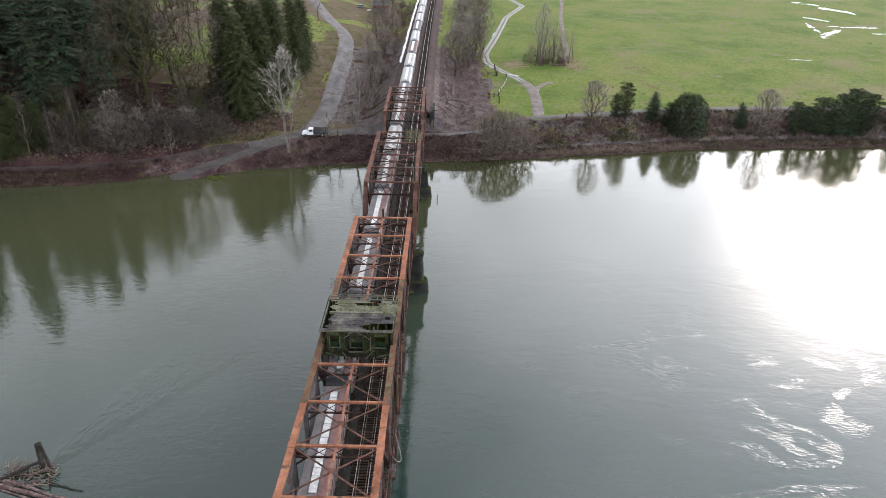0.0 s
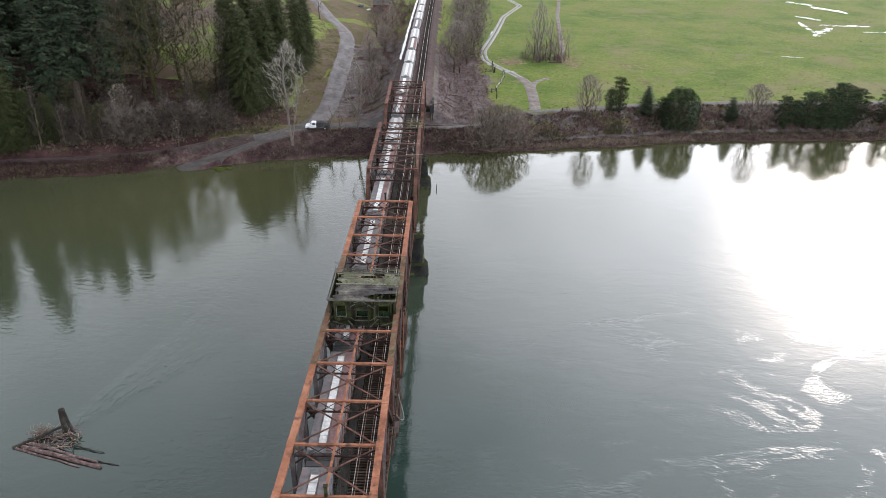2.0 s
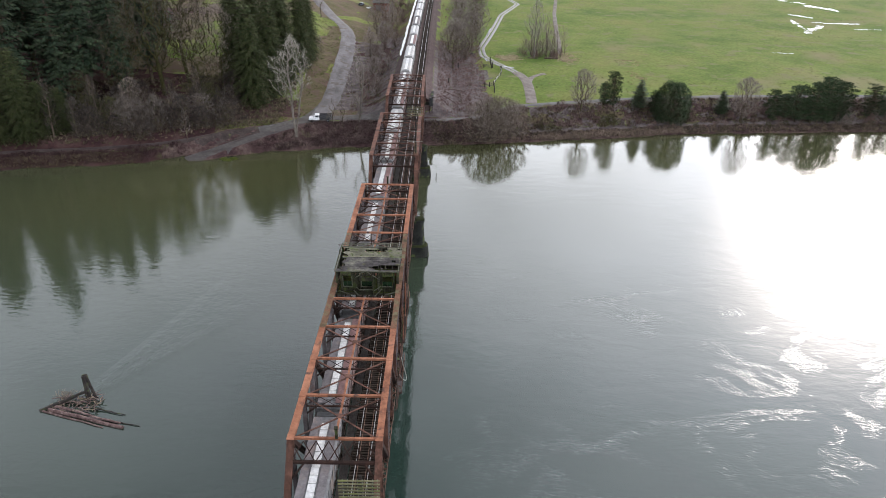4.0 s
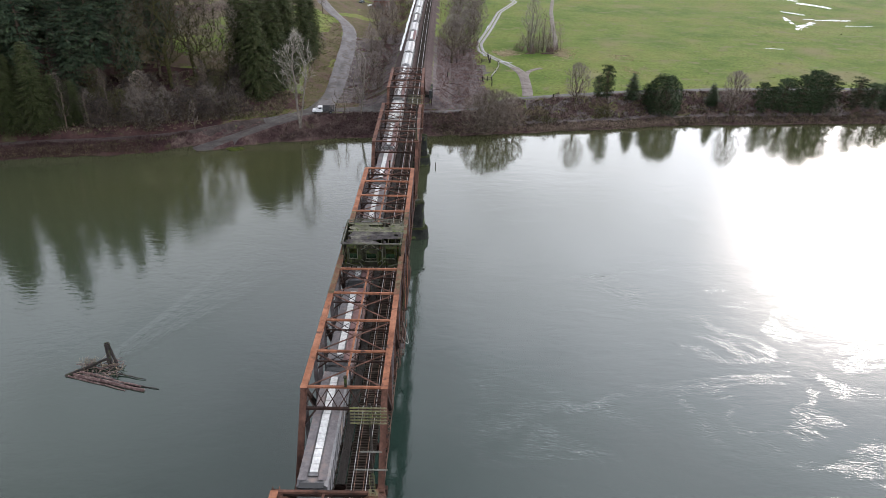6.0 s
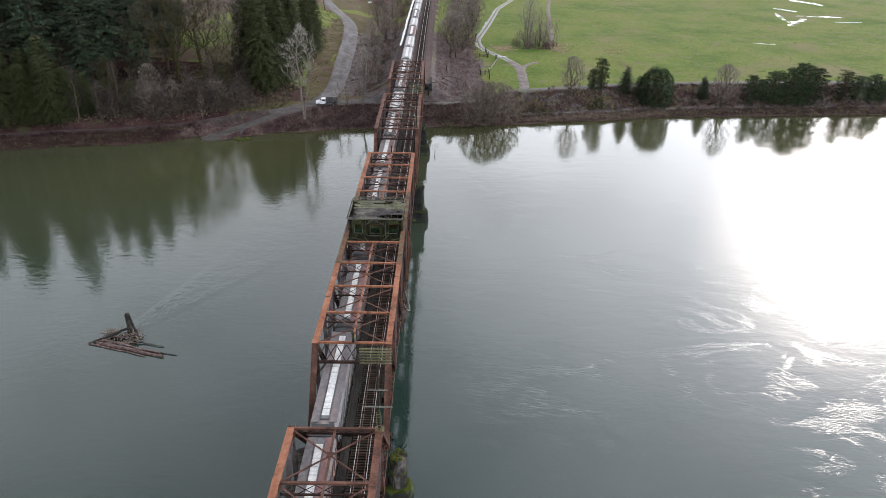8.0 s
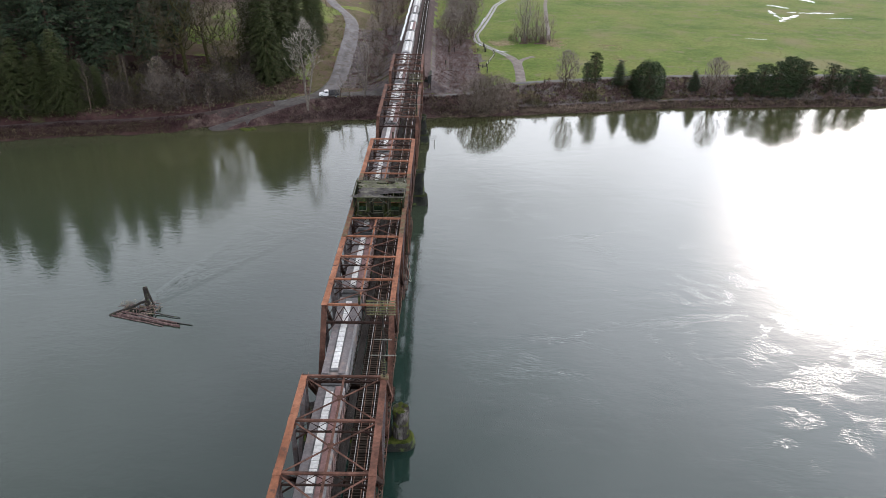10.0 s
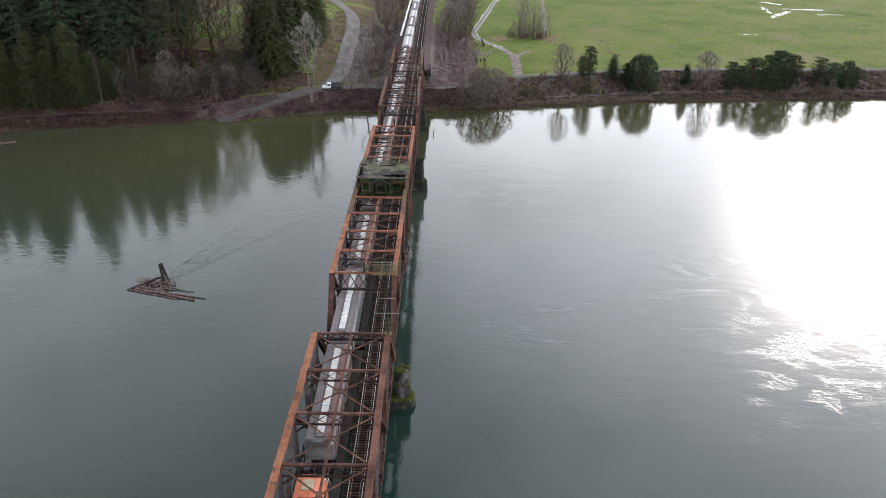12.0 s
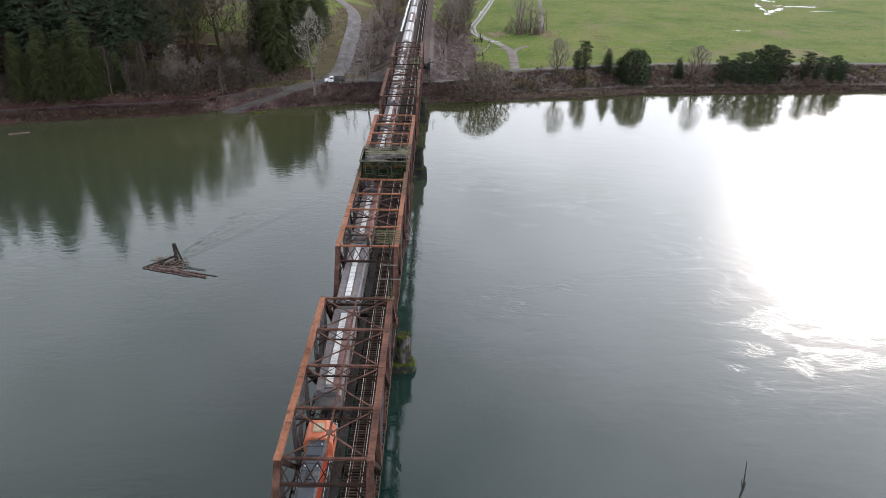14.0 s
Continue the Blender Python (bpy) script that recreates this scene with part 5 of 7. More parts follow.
def locomotive(label):
    """Nose towards -y, wheels on z = 0, coupler faces 22.6 m apart."""
    r = thing("locomotive", (0, 0, 0), label, "locomotive", "diesel engines at the head of the train")
    bm = bmesh.new()
    tilt_box(bm, (-1.5, 1.5, [(-10.6, 1.15), (10.8, 1.15), (10.8, 1.6), (-10.6, 1.6)]))
    part("frame", bm, BLACK, r)
    bm = bmesh.new()
    tilt_box(bm, (-1.35, 1.35, [(-11.0, 0.2), (-10.5, 0.2), (-10.5, 1.3), (-10.8, 1.3), (-11.15, 0.35)]))
    part("snow_plough", bm, BLACK, r)
    bm = bmesh.new()
    tilt_box(bm, (-1.05, 1.05, [(-9.7, 1.6), (-8.3, 1.6), (-8.3, 3.25), (-9.35, 3.05), (-9.7, 2.5)]))
    bmesh.ops.bevel(bm, geom=bm.edges[:], offset=0.12, segments=2, affect="EDGES")
    part("nose", bm, ORANGE, r)
    bm = bmesh.new()
    section(bm, [(-1.52, 1.6), (1.52, 1.6), (1.55, 3.7), (1.2, 4.45), (0.7, 4.68), (-0.7, 4.68), (-1.2, 4.45), (-1.55, 3.7)], -8.45, -5.6)
    cab = part("cab", bm, ORANGE_PALE, r, "bright orange cab with sky reflection in its pale colour")
    for x in (-0.66, 0.66):
        b2 = bmesh.new()
        box(b2, (x, -8.47, 3.72), (1.16, 0.05, 0.78))
        part("windscreen_pane", b2, CAB_GLASS, cab)
    for s in (-1, 1):
        b2 = bmesh.new()
        box(b2, (s * 1.545, -7.0, 3.3), (0.04, 1.3, 0.65))
        part("side_window", b2, CAB_GLASS, cab)
    bm = bmesh.new()
    box(bm, (0.0, -7.0, 4.78), (1.15, 1.3, 0.26))
    bmesh.ops.bevel(bm, geom=bm.edges[:], offset=0.06, segments=2, affect="EDGES")
    part("roof_cooler", bm, TAN, r)
    bm = bmesh.new()
    section(bm, [(-1.0, 1.6), (1.0, 1.6), (1.0, 4.1), (0.8, 4.35), (-0.8, 4.35), (-1.0, 4.1)], -5.6, 10.2)
    hood = part("hood", bm, [HOOD, ORANGE], r, "long dark slate hood with orange flanks")
    for p in hood.data.polygons:
        p.material_index = 1 if abs(p.normal.x) > 0.9 else 0
    bm = bmesh.new()
    section(bm, [(-1.3, 3.4), (1.3, 3.4), (1.35, 4.2), (0.9, 4.5), (-0.9, 4.5), (-1.35, 4.2)], 5.6, 10.0)
    rad = part("radiator", bm, HOOD, r)
    for k in range(3):
        b2 = bmesh.new()
        bmesh.ops.create_cone(b2, cap_ends=True, segments=24, radius1=0.72, radius2=0.66, depth=0.16, matrix=Matrix.Translation((0, 6.4 + 1.45 * k, 4.57)))
        part("radiator_fan", b2, BLACK, rad)
    for y, sx, sy in ((-3.6, 1.5, 0.9), (-0.5, 0.7, 1.1), (2.6, 1.4, 1.5)):
        bm = bmesh.new()
        box(bm, (0, y, 4.42), (sx, sy, 0.22))
        part("exhaust_housing" if sx < 1 else "roof_vent", bm, BLACK if sx < 1 else HOOD, r)
    for y in (-4.6, -2.2, -1.2, 1.0, 4.4):
        bm = bmesh.new()
        box(bm, (0, y, 4.36), (1.9, 0.05, 0.04))
        part("hood_seam", bm, BLACK, r)
    for sx in (-1, 1):
        for y in (-4.9, -3.0, -1.8):
            bm = bmesh.new()
            box(bm, (sx * 0.62, y, 4.40), (0.14, 0.14, 0.1))
            part("lifting_lug", bm, SILVER, r)
        bm = bmesh.new()
        pts = [(-10.3, 2.55), (-9.0, 2.6), (-5.4, 2.6)] if sx else []
        for k in range(9):
            y = -5.2 + 1.85 * k
            rod(bm, (sx * 1.42, y, 1.6), (sx * 1.42, y, 2.6), 0.025)
        rod(bm, (sx * 1.42, -5.2, 2.6), (sx * 1.42, 9.6, 2.6), 0.025)
        part("side_handrail", bm, SILVER, r)
        bm = bmesh.new()
        rod(bm, (sx * 0.35, -10.5, 2.5), (sx * 1.4, -10.2, 2.5), 0.035)
        rod(bm, (sx * 1.4, -10.2, 2.5), (sx * 1.42, -8.6, 2.75), 0.035)
        rod(bm, (sx * 1.4, -10.2, 1.4), (sx * 1.4, -10.2, 2.5), 0.035)
        rod(bm, (sx * 0.35, -10.5, 1.4), (sx * 0.35, -10.5, 2.5), 0.035)
        rod(bm, (sx * 0.35, -10.5, 1.95), (sx * 1.4, -10.2, 1.95), 0.03)
        part("front_handrail", bm, SILVER, r)
        bm = bmesh.new()
        bmesh.ops.create_cone(bm, cap_ends=True, segments=16, radius1=0.10, radius2=0.10, depth=0.1, matrix=pose(sx * 0.85, -10.64, 1.72, 90, 0, 0))
        part("ditch_light", bm, LAMP, r, "lit lamp")
        bm = bmesh.new()
        box(bm, (sx * 1.15, 0.0, 0.9), (0.7, 5.2, 0.9))
        part("fuel_tank", bm, BLACK, r)
        bm = bmesh.new()
        for k in range(4):
            box(bm, (sx * 1.38, -10.1, 0.45 + 0.3 * k), (0.3, 0.55, 0.05))
        part("step", bm, BLACK, r)
    bm = bmesh.new()
    for d in (-0.11, 0.11):
        bmesh.ops.create_cone(bm, cap_ends=True, segments=16, radius1=0.1, radius2=0.1, depth=0.08, matrix=pose(d, -9.68, 2.75, 78, 0, 0))
    part("headlight", bm, LAMP, r, "lit lamp")
    bogie(r, -7.0, 3, 4.1)
    bogie(r, 7.0, 3, 4.1)
    bm = bmesh.new()
    for s in (-1, 1):
        box(bm, (0, s * 11.0, 0.95), (0.35, 0.7, 0.35))
    part("coupler", bm, BLACK, r)
    return r


GRATING = paint("dusty_walkway_grating", (0.125, 0.112, 0.112), 0.8, (0.15, 0.12, 0.11), 0.55)
GRATING_RED = paint("reddish_walkway_grating", (0.155, 0.092, 0.086), 0.8, (0.16, 0.10, 0.09), 0.55)
CAR_PITCH = 19.6


def hopper(body, side, label, boards=None):
    """A covered hopper wagon, wheels on z = 0."""
    L = CAR_PITCH / 2 - 0.5
    r = thing("hopper_wagon", (0, 0, 0), label, "freight wagon", "covered hoppers of the train")
    bm = bmesh.new()
    prof = [(-1.45, 1.3), (1.45, 1.3), (1.55, 1.6), (1.58, 4.15), (1.05, 4.52), (-1.05, 4.52), (-1.58, 4.15), (-1.55, 1.6)]
    section(bm, prof, -L + 1.3, L - 1.3)
    for s in (-1, 1):
        section(bm, [(x, max(z, 2.4)) for x, z in prof], s * (L - 1.3), s * (L - 0.35), 0.97)
    b = part("body", bm, [body, side], r)
    for p in b.data.polygons:
        p.material_index = 1 if abs(p.normal.x) > 0.75 else 0
    for k in range(13):
        yy = -L + 1.5 + (2 * L - 3.0) * k / 12
        for s in (-1, 1):
            bm = bmesh.new()
            box(bm, (s * 1.6, yy, 2.85), (0.09, 0.12, 2.5))
            part("side_rib", bm, side, r)
    tro = bmesh.new()
    box(tro, (0, 0, 4.62), (0.95, 2 * L - 2.6, 0.12))
    trough = part("hatch_trough", tro, body, r)
    m = 14
    for k in range(m):
        bm = bmesh.new()
        yy = -L + 1.7 + (2 * L - 3.4) * (k + 0.5) / m
        box(bm, (random.uniform(-0.02, 0.02), yy, 4.73), (0.78, (2 * L - 3.4) / m - 0.08, 0.1))
        part("hatch_cover", bm, SILVER, trough, "pale hatch cover")
    for s in (-1, 1):
        bm = bmesh.new()
        box(bm, (s * (0.98 if boards else 0.85), 0, 4.70), (0.86 if boards else 0.42, 2 * L - 1.4, 0.04))
        part("running_board", bm, (boards[(s + 1) // 2] if boards else side), r, "dusty walkway grating" if boards else "")
        bm = bmesh.new()
        box(bm, (0, s * (L - 0.1), 4.6), (2.4, 0.7, 0.05))
        part("end_platform", bm, BLACK, r)
        bm = bmesh.new()
        for d in (-0.25, 0.25):
            rod(bm, (1.35 * s + d, s * (L - 0.05), 1.2), (1.35 * s + d, s * (L - 0.05), 4.6), 0.03)
        for k in range(9):
            rod(bm, (1.35 * s - 0.25, s * (L - 0.05), 1.4 + 0.36 * k), (1.35 * s + 0.25, s * (L - 0.05), 1.4 + 0.36 * k), 0.02)
        part("end_ladder", bm, BLACK, r)
        bogie(r, s * (L - 2.0), 2, 1.8)
    bm = bmesh.new()
    box(bm, (0, 0, 1.05), (0.6, 2 * L + 0.9, 0.35))
    part("centre_sill", bm, BLACK, r)
    for k in range(4):
        bm = bmesh.new()
        yy = (k - 1.5) * 3.4
        section(bm, [(-0.6, 0.45), (0.6, 0.45), (1.4, 1.32), (-1.4, 1.32)], yy - 1.4, yy + 1.4)
        part("discharge_chute", bm, body, r)
    return r


west = along(TRACKS[0])


def on_track(y, turn=0):
    a = math.degrees(math.atan2(-(west(y + 4) - west(y - 4)), 8))
    return pose(west(y), y, DECK, 0, 0, a + turn)


FRONT = -110.7
lead = locomotive("orange diesel locomotive with lit headlights and dark hood")
lead.matrix_basis = on_track(FRONT + 11.1)
rear = copy_thing(lead, on_track(FRONT + 11.1 + 22.6, 180))
rear["label"] = "second orange diesel locomotive facing backwards in the train"
kinds = [hopper(CAR_GREY, CAR_PINK, "grey covered hopper wagon with faded red flanks", (GRATING, GRATING_RED)), hopper(CAR_WHITE, CAR_WHITE, "light grey covered hopper wagon with pale hatches"), hopper(CAR_GREY, CAR_GREY, "dusty grey covered hopper wagon with pale hatches", (GRATING, GRATING))]
order = [0, 2, 0, 0, 2, 0, 0, 1, 0, 2, 1, 1, 0, 1, 2, 1, 1, 1, 2, 1, 1]
used = set()
first_y = FRONT + 45.8 + CAR_PITCH / 2
for i, k in enumerate(order):
    m = on_track(first_y + CAR_PITCH * i)
    if k not in used:
        used.add(k)
        kinds[k].matrix_basis = m
    else:
        copy_thing(kinds[k], m)


# ---- plants ----
BARK = surface("grey_brown_bark", [(0.033, 0.023, 0.017), (0.073, 0.053, 0.041), (0.106, 0.081, 0.063)], 0.7, 0.95, 0.5, spots=((0.075, 0.085, 0.03), 0.6, 0.56))
BARK_PALE = surface("pale_grey_bark", [(0.073, 0.061, 0.050), (0.121, 0.104, 0.087), (0.156, 0.135, 0.115)], 0.8, 0.95, 0.4)
BARK_MOSS = surface("mossy_bark", [(0.018, 0.015, 0.007), (0.036, 0.033, 0.013), (0.054, 0.050, 0.021)], 0.6, 0.95, 0.5)
TWIG_GREY = surface("grey_twigs", [(0.104, 0.086, 0.075), (0.188, 0.158, 0.138)], 1.2, 0.95, 0.0, island=0.3)
THICKET = surface("thicket_twigs", [(0.014, 0.011, 0.010), (0.056, 0.046, 0.039)], 2.2, 0.95, 0.0, island=0.5)
TWIG_BROWN = surface("brown_twigs", [(0.074, 0.047, 0.041), (0.151, 0.097, 0.088)], 1.5, 0.95, 0.0, island=0.35)
FIR = surface("fir_needles", [(0.010, 0.020, 0.011), (0.026, 0.038, 0.021), (0.044, 0.059, 0.027)], 2.5, 0.85, 0.0, island=0.45)
CEDAR = surface("cedar_sprays", [(0.014, 0.020, 0.007), (0.029, 0.036, 0.012), (0.050, 0.052, 0.021)], 2.0, 0.85, 0.0, island=0.4)
CEDAR_RUSTY = surface("bronzed_cedar_sprays", [(0.033, 0.029, 0.010), (0.058, 0.052, 0.019), (0.085, 0.068, 0.029)], 2.0, 0.85, 0.0, island=0.4)
PINE = surface("pine_needles", [(0.011, 0.021, 0.010), (0.027, 0.041, 0.018), (0.047, 0.065, 0.031)], 1.2, 0.8, 0.0, island=0.45)
BRAMBLE = surface("bramble_canes", [(0.026, 0.016, 0.015), (0.060, 0.041, 0.037), (0.115, 0.084, 0.068)], 2.4, 0.95, 0.0, island=0.5)
BRAMBLE_RED = surface("dark_red_canes", [(0.018, 0.010, 0.010), (0.040, 0.024, 0.023), (0.072, 0.048, 0.040)], 2.4, 0.95, 0.0, island=0.5)
BRAMBLE_LEAF = surface("winter_bramble_leaves", [(0.034, 0.032, 0.017), (0.075, 0.060, 0.038), (0.125, 0.090, 0.064)], 2.4, 0.9, 0.0, island=0.5)
STRAW = surface("pale_straw", [(0.150, 0.115, 0.066), (0.225, 0.182, 0.110), (0.270, 0.228, 0.150)], 2.0, 0.95, 0.0, island=0.35)
ROUGH_TUFT = surface("verge_tufts", [(0.045, 0.055, 0.018), (0.075, 0.082, 0.032), (0.10, 0.088, 0.048)], 4.0, 0.95, 0.0, island=0.4)
rng = random.Random(7)


def limb(vs, fs, a, b, r0, r1, seg=5):
    f = (b - a).normalized()
    s = f.orthogonal().normalized()
    u = f.cross(s)
    k0 = len(vs)
    for p, r in ((a, r0), (b, r1)):
        for k in range(seg):
            c = 2 * math.pi * k / seg
            vs.append(p + (s * math.cos(c) + u * math.sin(c)) * r)
    for k in range(seg):
        fs.append((k0 + k, k0 + (k + 1) % seg, k0 + seg + (k + 1) % seg, k0 + seg + k))


def mesh_part(name, vs, fs, material, parent, label=""):
    me = bpy.data.meshes.new(name)
    me.from_pydata(vs, [], fs)
    me.materials.append(material)
    o = new(name, me)
    o.parent = parent
    return tagged(o, label)


def grown(root, h, half, clear, n, shape, bark, twig, tip=0.016, thick=0.47, hair=8, hair_len=0.8, reach=0.35, stems=1, trunk_to=0.5, lean=0.04, names=("trunk", "crown")):
    """Leafless plant: points strewn in the crown's outline are joined one by one to the nearest limb, limbs thicken with what they carry, and the ends get fine twigs."""
    outline = {"round": lambda t: math.sqrt(max(0.02, 1 - (2 * t - 1) ** 2)), "fan": lambda t: math.sin(math.pi * min(0.97, max(0.08, t ** 0.9))), "egg": lambda t: math.sin(math.pi * min(0.98, max(0.03, t ** 0.72))), "up": lambda t: (1 - t) ** 0.55 * min(1, 0.3 + 2.2 * t), "dome": lambda t: math.sqrt(max(0.02, 1 - t * t))}[shape]
    pos, up_to, run = [(0.0, 0.0, -0.4)], [-1], [0.0]
    for s in range(stems):
        p, last, d = Vector((0, 0, -0.4)), 0, Vector((rng.uniform(-lean, lean) + (0.09 if s else -0.03) * (stems > 1), rng.uniform(-lean, lean), 1))
        m = 8 if trunk_to > 0.1 else 0
        for k in range(m):
            d = (d + Vector((rng.uniform(-0.07, 0.07), rng.uniform(-0.07, 0.07), 0.08))).normalized()
            p = p + d * (h * trunk_to / m)
            pos.append(tuple(p))
            up_to.append(last)
            run.append(run[last] + h * trunk_to / m)
            last = len(pos) - 1
    goal, seed = [], rng.uniform(0, 50)
    for _ in range(n):
        t, a = rng.random() ** 0.9, rng.uniform(0, 6.283)
        r = half * outline(t) * rng.random() ** 0.42 * (0.84 + 0.5 * noise.noise((math.cos(a) * 1.6 + seed, math.sin(a) * 1.6, t * 3.0)))
        goal.append((math.cos(a) * r, math.sin(a) * r, h * (clear + (1 - clear) * t)))
    goal.sort(key=lambda g: math.hypot(g[0], g[1]) + abs(g[2] - clear * h) * 0.7)
    nodes = np.zeros((2 * n + 40, 3))
    runs = np.zeros(2 * n + 40)
    count = len(pos)
    nodes[:count], runs[:count] = pos, run
    for g in goal:
        v = np.array(g)
        dist = np.linalg.norm(nodes[:count] - v, axis=1)
        cost = dist + reach * runs[:count] + 1.3 * np.maximum(0, nodes[:count, 2] - v[2] + 0.25 * dist)
        j = int(np.argmin(cost))
        if dist[j] > 0.7:
            mid = (nodes[j] + v) / 2 + np.array([rng.uniform(-0.1, 0.1), rng.uniform(-0.1, 0.1), rng.uniform(-0.12, 0.04)]) * dist[j]
            nodes[count], runs[count] = mid, runs[j] + dist[j] / 2
            up_to.append(j)
            j = count
            count += 1
        nodes[count], runs[count] = v, runs[j] + np.linalg.norm(nodes[j] - v)
        up_to.append(j)
        count += 1
    load = [1] * count
    for i in range(count - 1, 0, -1):
        load[up_to[i]] += load[i]
    wood, twigs = ([], []), ([], [])
    for i in range(1, count):
        a, b = Vector(nodes[up_to[i]]), Vector(nodes[i])
        if (b - a).length < 0.02:
            continue
        rb = tip * load[i] ** thick
        ra = min(tip * load[up_to[i]] ** thick, rb * 1.35)
        big = rb > 0.036
        limb(*(wood if big else twigs), a, b, ra, rb, 7 if rb > 0.14 else 4 if big else 3)
        if load[i] <= 5:
            f = (b - a).normalized()
            for _ in range(hair):
                q = a.lerp(b, rng.uniform(0.1, 1.0))
                d = (f * 0.75 + Vector((rng.gauss(0, 0.5), rng.gauss(0, 0.5), rng.gauss(0.12, 0.45)))).normalized()
                s = d.orthogonal().normalized() * tip * 0.75
                k = len(twigs[0])
                twigs[0].extend((q - s, q + s, q + d * hair_len * rng.uniform(0.45, 1.2)))
                twigs[1].append((k, k + 1, k + 2))
    mesh_part(names[0], *wood, bark, root)
    mesh_part(names[1], *twigs, twig, root)
    return root


def bare_tree(label, *form, **more):
    return grown(thing("bare_tree", (0, 0, 0), label, "tree", "leafless trees on the banks"), *form, **more)


def thicket(label, *form, **more):
    """A many-stemmed leafless bush rising from one stool."""
    return grown(thing("thicket", (0, 0, 0), label, "bush", "leafless bushes on the banks"), *form, trunk_to=0.0, names=("stool", "brush"), **more)


def spray(vs, fs, p, d, side, ln, w):
    """One flat kite of needles."""
    k = len(vs)
    vs += [p, p + d * ln * 0.45 + side * w * 0.5, p + d * ln, p + d * ln * 0.45 - side * w * 0.5]
    fs.append((k, k + 1, k + 2, k + 3))


def conifer(h, base_r, label, clear=0.12, levels=34, per=6, droop=0.35, power=0.8, leaf=None, size=1.0, fill=1.0, ragged=0.35, bark=None, name="fir_tree"):
    root = thing(name, (0, 0, 0), label, "tree", "evergreen trees on the banks")
    wood, leaves = ([], []), ([], [])
    n = 8
    r0 = h * 0.011 + 0.08
    for k in range(n):
        limb(*wood, Vector((0, 0, -0.5 + (h + 0.2) * k / n)), Vector((0, 0, -0.5 + (h + 0.2) * (k + 1) / n)), r0 * (1 - 0.93 * k / n), r0 * (1 - 0.93 * (k + 1) / n), 8)
    for i in range(levels):
        t = (i + rng.random() * 0.6) / levels
        z = h * (clear + (1 - clear) * t)
        reach = base_r * ((1 - t) ** power) * min(1, 0.55 + 2.2 * t) + 0.25 * size
        a0 = rng.uniform(0, 6.283)
        for j in range(per if t < 0.85 else max(3, per - 2)):
            if rng.random() < 0.10:
                continue
            a = a0 + 6.283 * j / per + rng.uniform(-0.35, 0.35)
            ln = reach * rng.uniform(1 - ragged, 1.0 + ragged * 0.35)
            out = Vector((math.cos(a), math.sin(a), 0))
            tang = Vector((-math.sin(a), math.cos(a), 0))
            up = 0.28 - droop * (1.2 - t)
            m = max(2, int(ln / (0.62 * size) * fill))
            start = Vector((0, 0, z))
            end = start + out * ln + Vector((0, 0, ln * up))
            limb(*wood, start, end, 0.03 + ln * 0.012, 0.015, 3)
            for k in range(m):
                f = 0.10 + 0.90 * (k + rng.random()) / m
                p = start + out * ln * f + Vector((0, 0, ln * up * f * f + rng.uniform(-0.2, 0.2) * size))
                for sd in (-1, 1, -1, 1):
                    w = (1.0 - 0.55 * f) * size * rng.uniform(0.55, 1.15)
                    d = (out * rng.uniform(0.4, 0.9) + tang * sd * rng.uniform(0.5, 1.0) + Vector((0, 0, rng.uniform(-0.5, 0.1) - droop * 0.4))).normalized()
                    sdv = d.cross(Vector((rng.uniform(-0.5, 0.5), rng.uniform(-0.5, 0.5), 1))).normalized()
                    spray(*leaves, p + out * rng.uniform(-0.3, 0.3) * size, d, sdv, w * 1.5, w * 0.48)
    mesh_part("trunk", *wood, bark or BARK, root)
    mesh_part("crown", *leaves, leaf or FIR, root)
    return root


def bushy(h, half, label, clumps=60, dome=False, leaf=None, size=0.45, name="pine_tree", low=0.25):
    """A broad evergreen: limbs carrying clumps of needle sprays, open between them unless it is a clipped-looking dome."""
    root = thing(name, (0, 0, 0), label, "tree", "evergreen trees on the banks")
    wood, leaves = ([], []), ([], [])
    top = Vector((rng.uniform(-0.1, 0.1) * h, 0, h * 0.8))
    limb(*wood, Vector((0, 0, -0.4)), top * 0.5, 0.028 * h, 0.02 * h, 8)
    limb(*wood, top * 0.5, top, 0.02 * h, 0.008 * h, 6)
    for c in range(clumps):
        a = c * 2.399 + rng.uniform(-0.3, 0.3)
        t = (c + 0.5) / clumps
        zz = low + (0.97 - low) * t
        if dome:
            rr = half * math.sqrt(max(0.02, 1 - ((zz - 0.42) / 0.56) ** 2)) * rng.uniform(0.86, 1.0)
        else:
            rr = half * math.sqrt(max(0.03, 1 - ((zz - 0.55) / 0.47) ** 2)) * rng.uniform(0.3, 1.2)
        p = Vector((math.cos(a) * rr, math.sin(a) * rr, zz * h + rng.uniform(-0.04, 0.04) * h))
        limb(*wood, Vector((0, 0, max(0.12, zz - 0.22) * h)) + top * 0.0, p, 0.008 * h, 0.02, 4)
        cr = half * (0.24 if dome else rng.uniform(0.22, 0.42))
        for k in range(110):
            v = Vector((rng.gauss(0, 1), rng.gauss(0, 1), rng.gauss(0, 0.75)))
            v.normalize()
            q = p + Vector((v.x, v.y, v.z * (0.62 if dome else 0.30))) * cr * rng.uniform(0.35, 1.0)
            d = (v + Vector((rng.uniform(-0.5, 0.5), rng.uniform(-0.5, 0.5), rng.uniform(-0.1, 0.5)))).normalized()
            spray(*leaves, q, d, d.orthogonal().normalized(), size * rng.uniform(0.7, 1.3), size * 0.55)
    mesh_part("trunk", *wood, BARK, root)
    mesh_part("crown", *leaves, leaf or PINE, root)
    return root


placed = set()


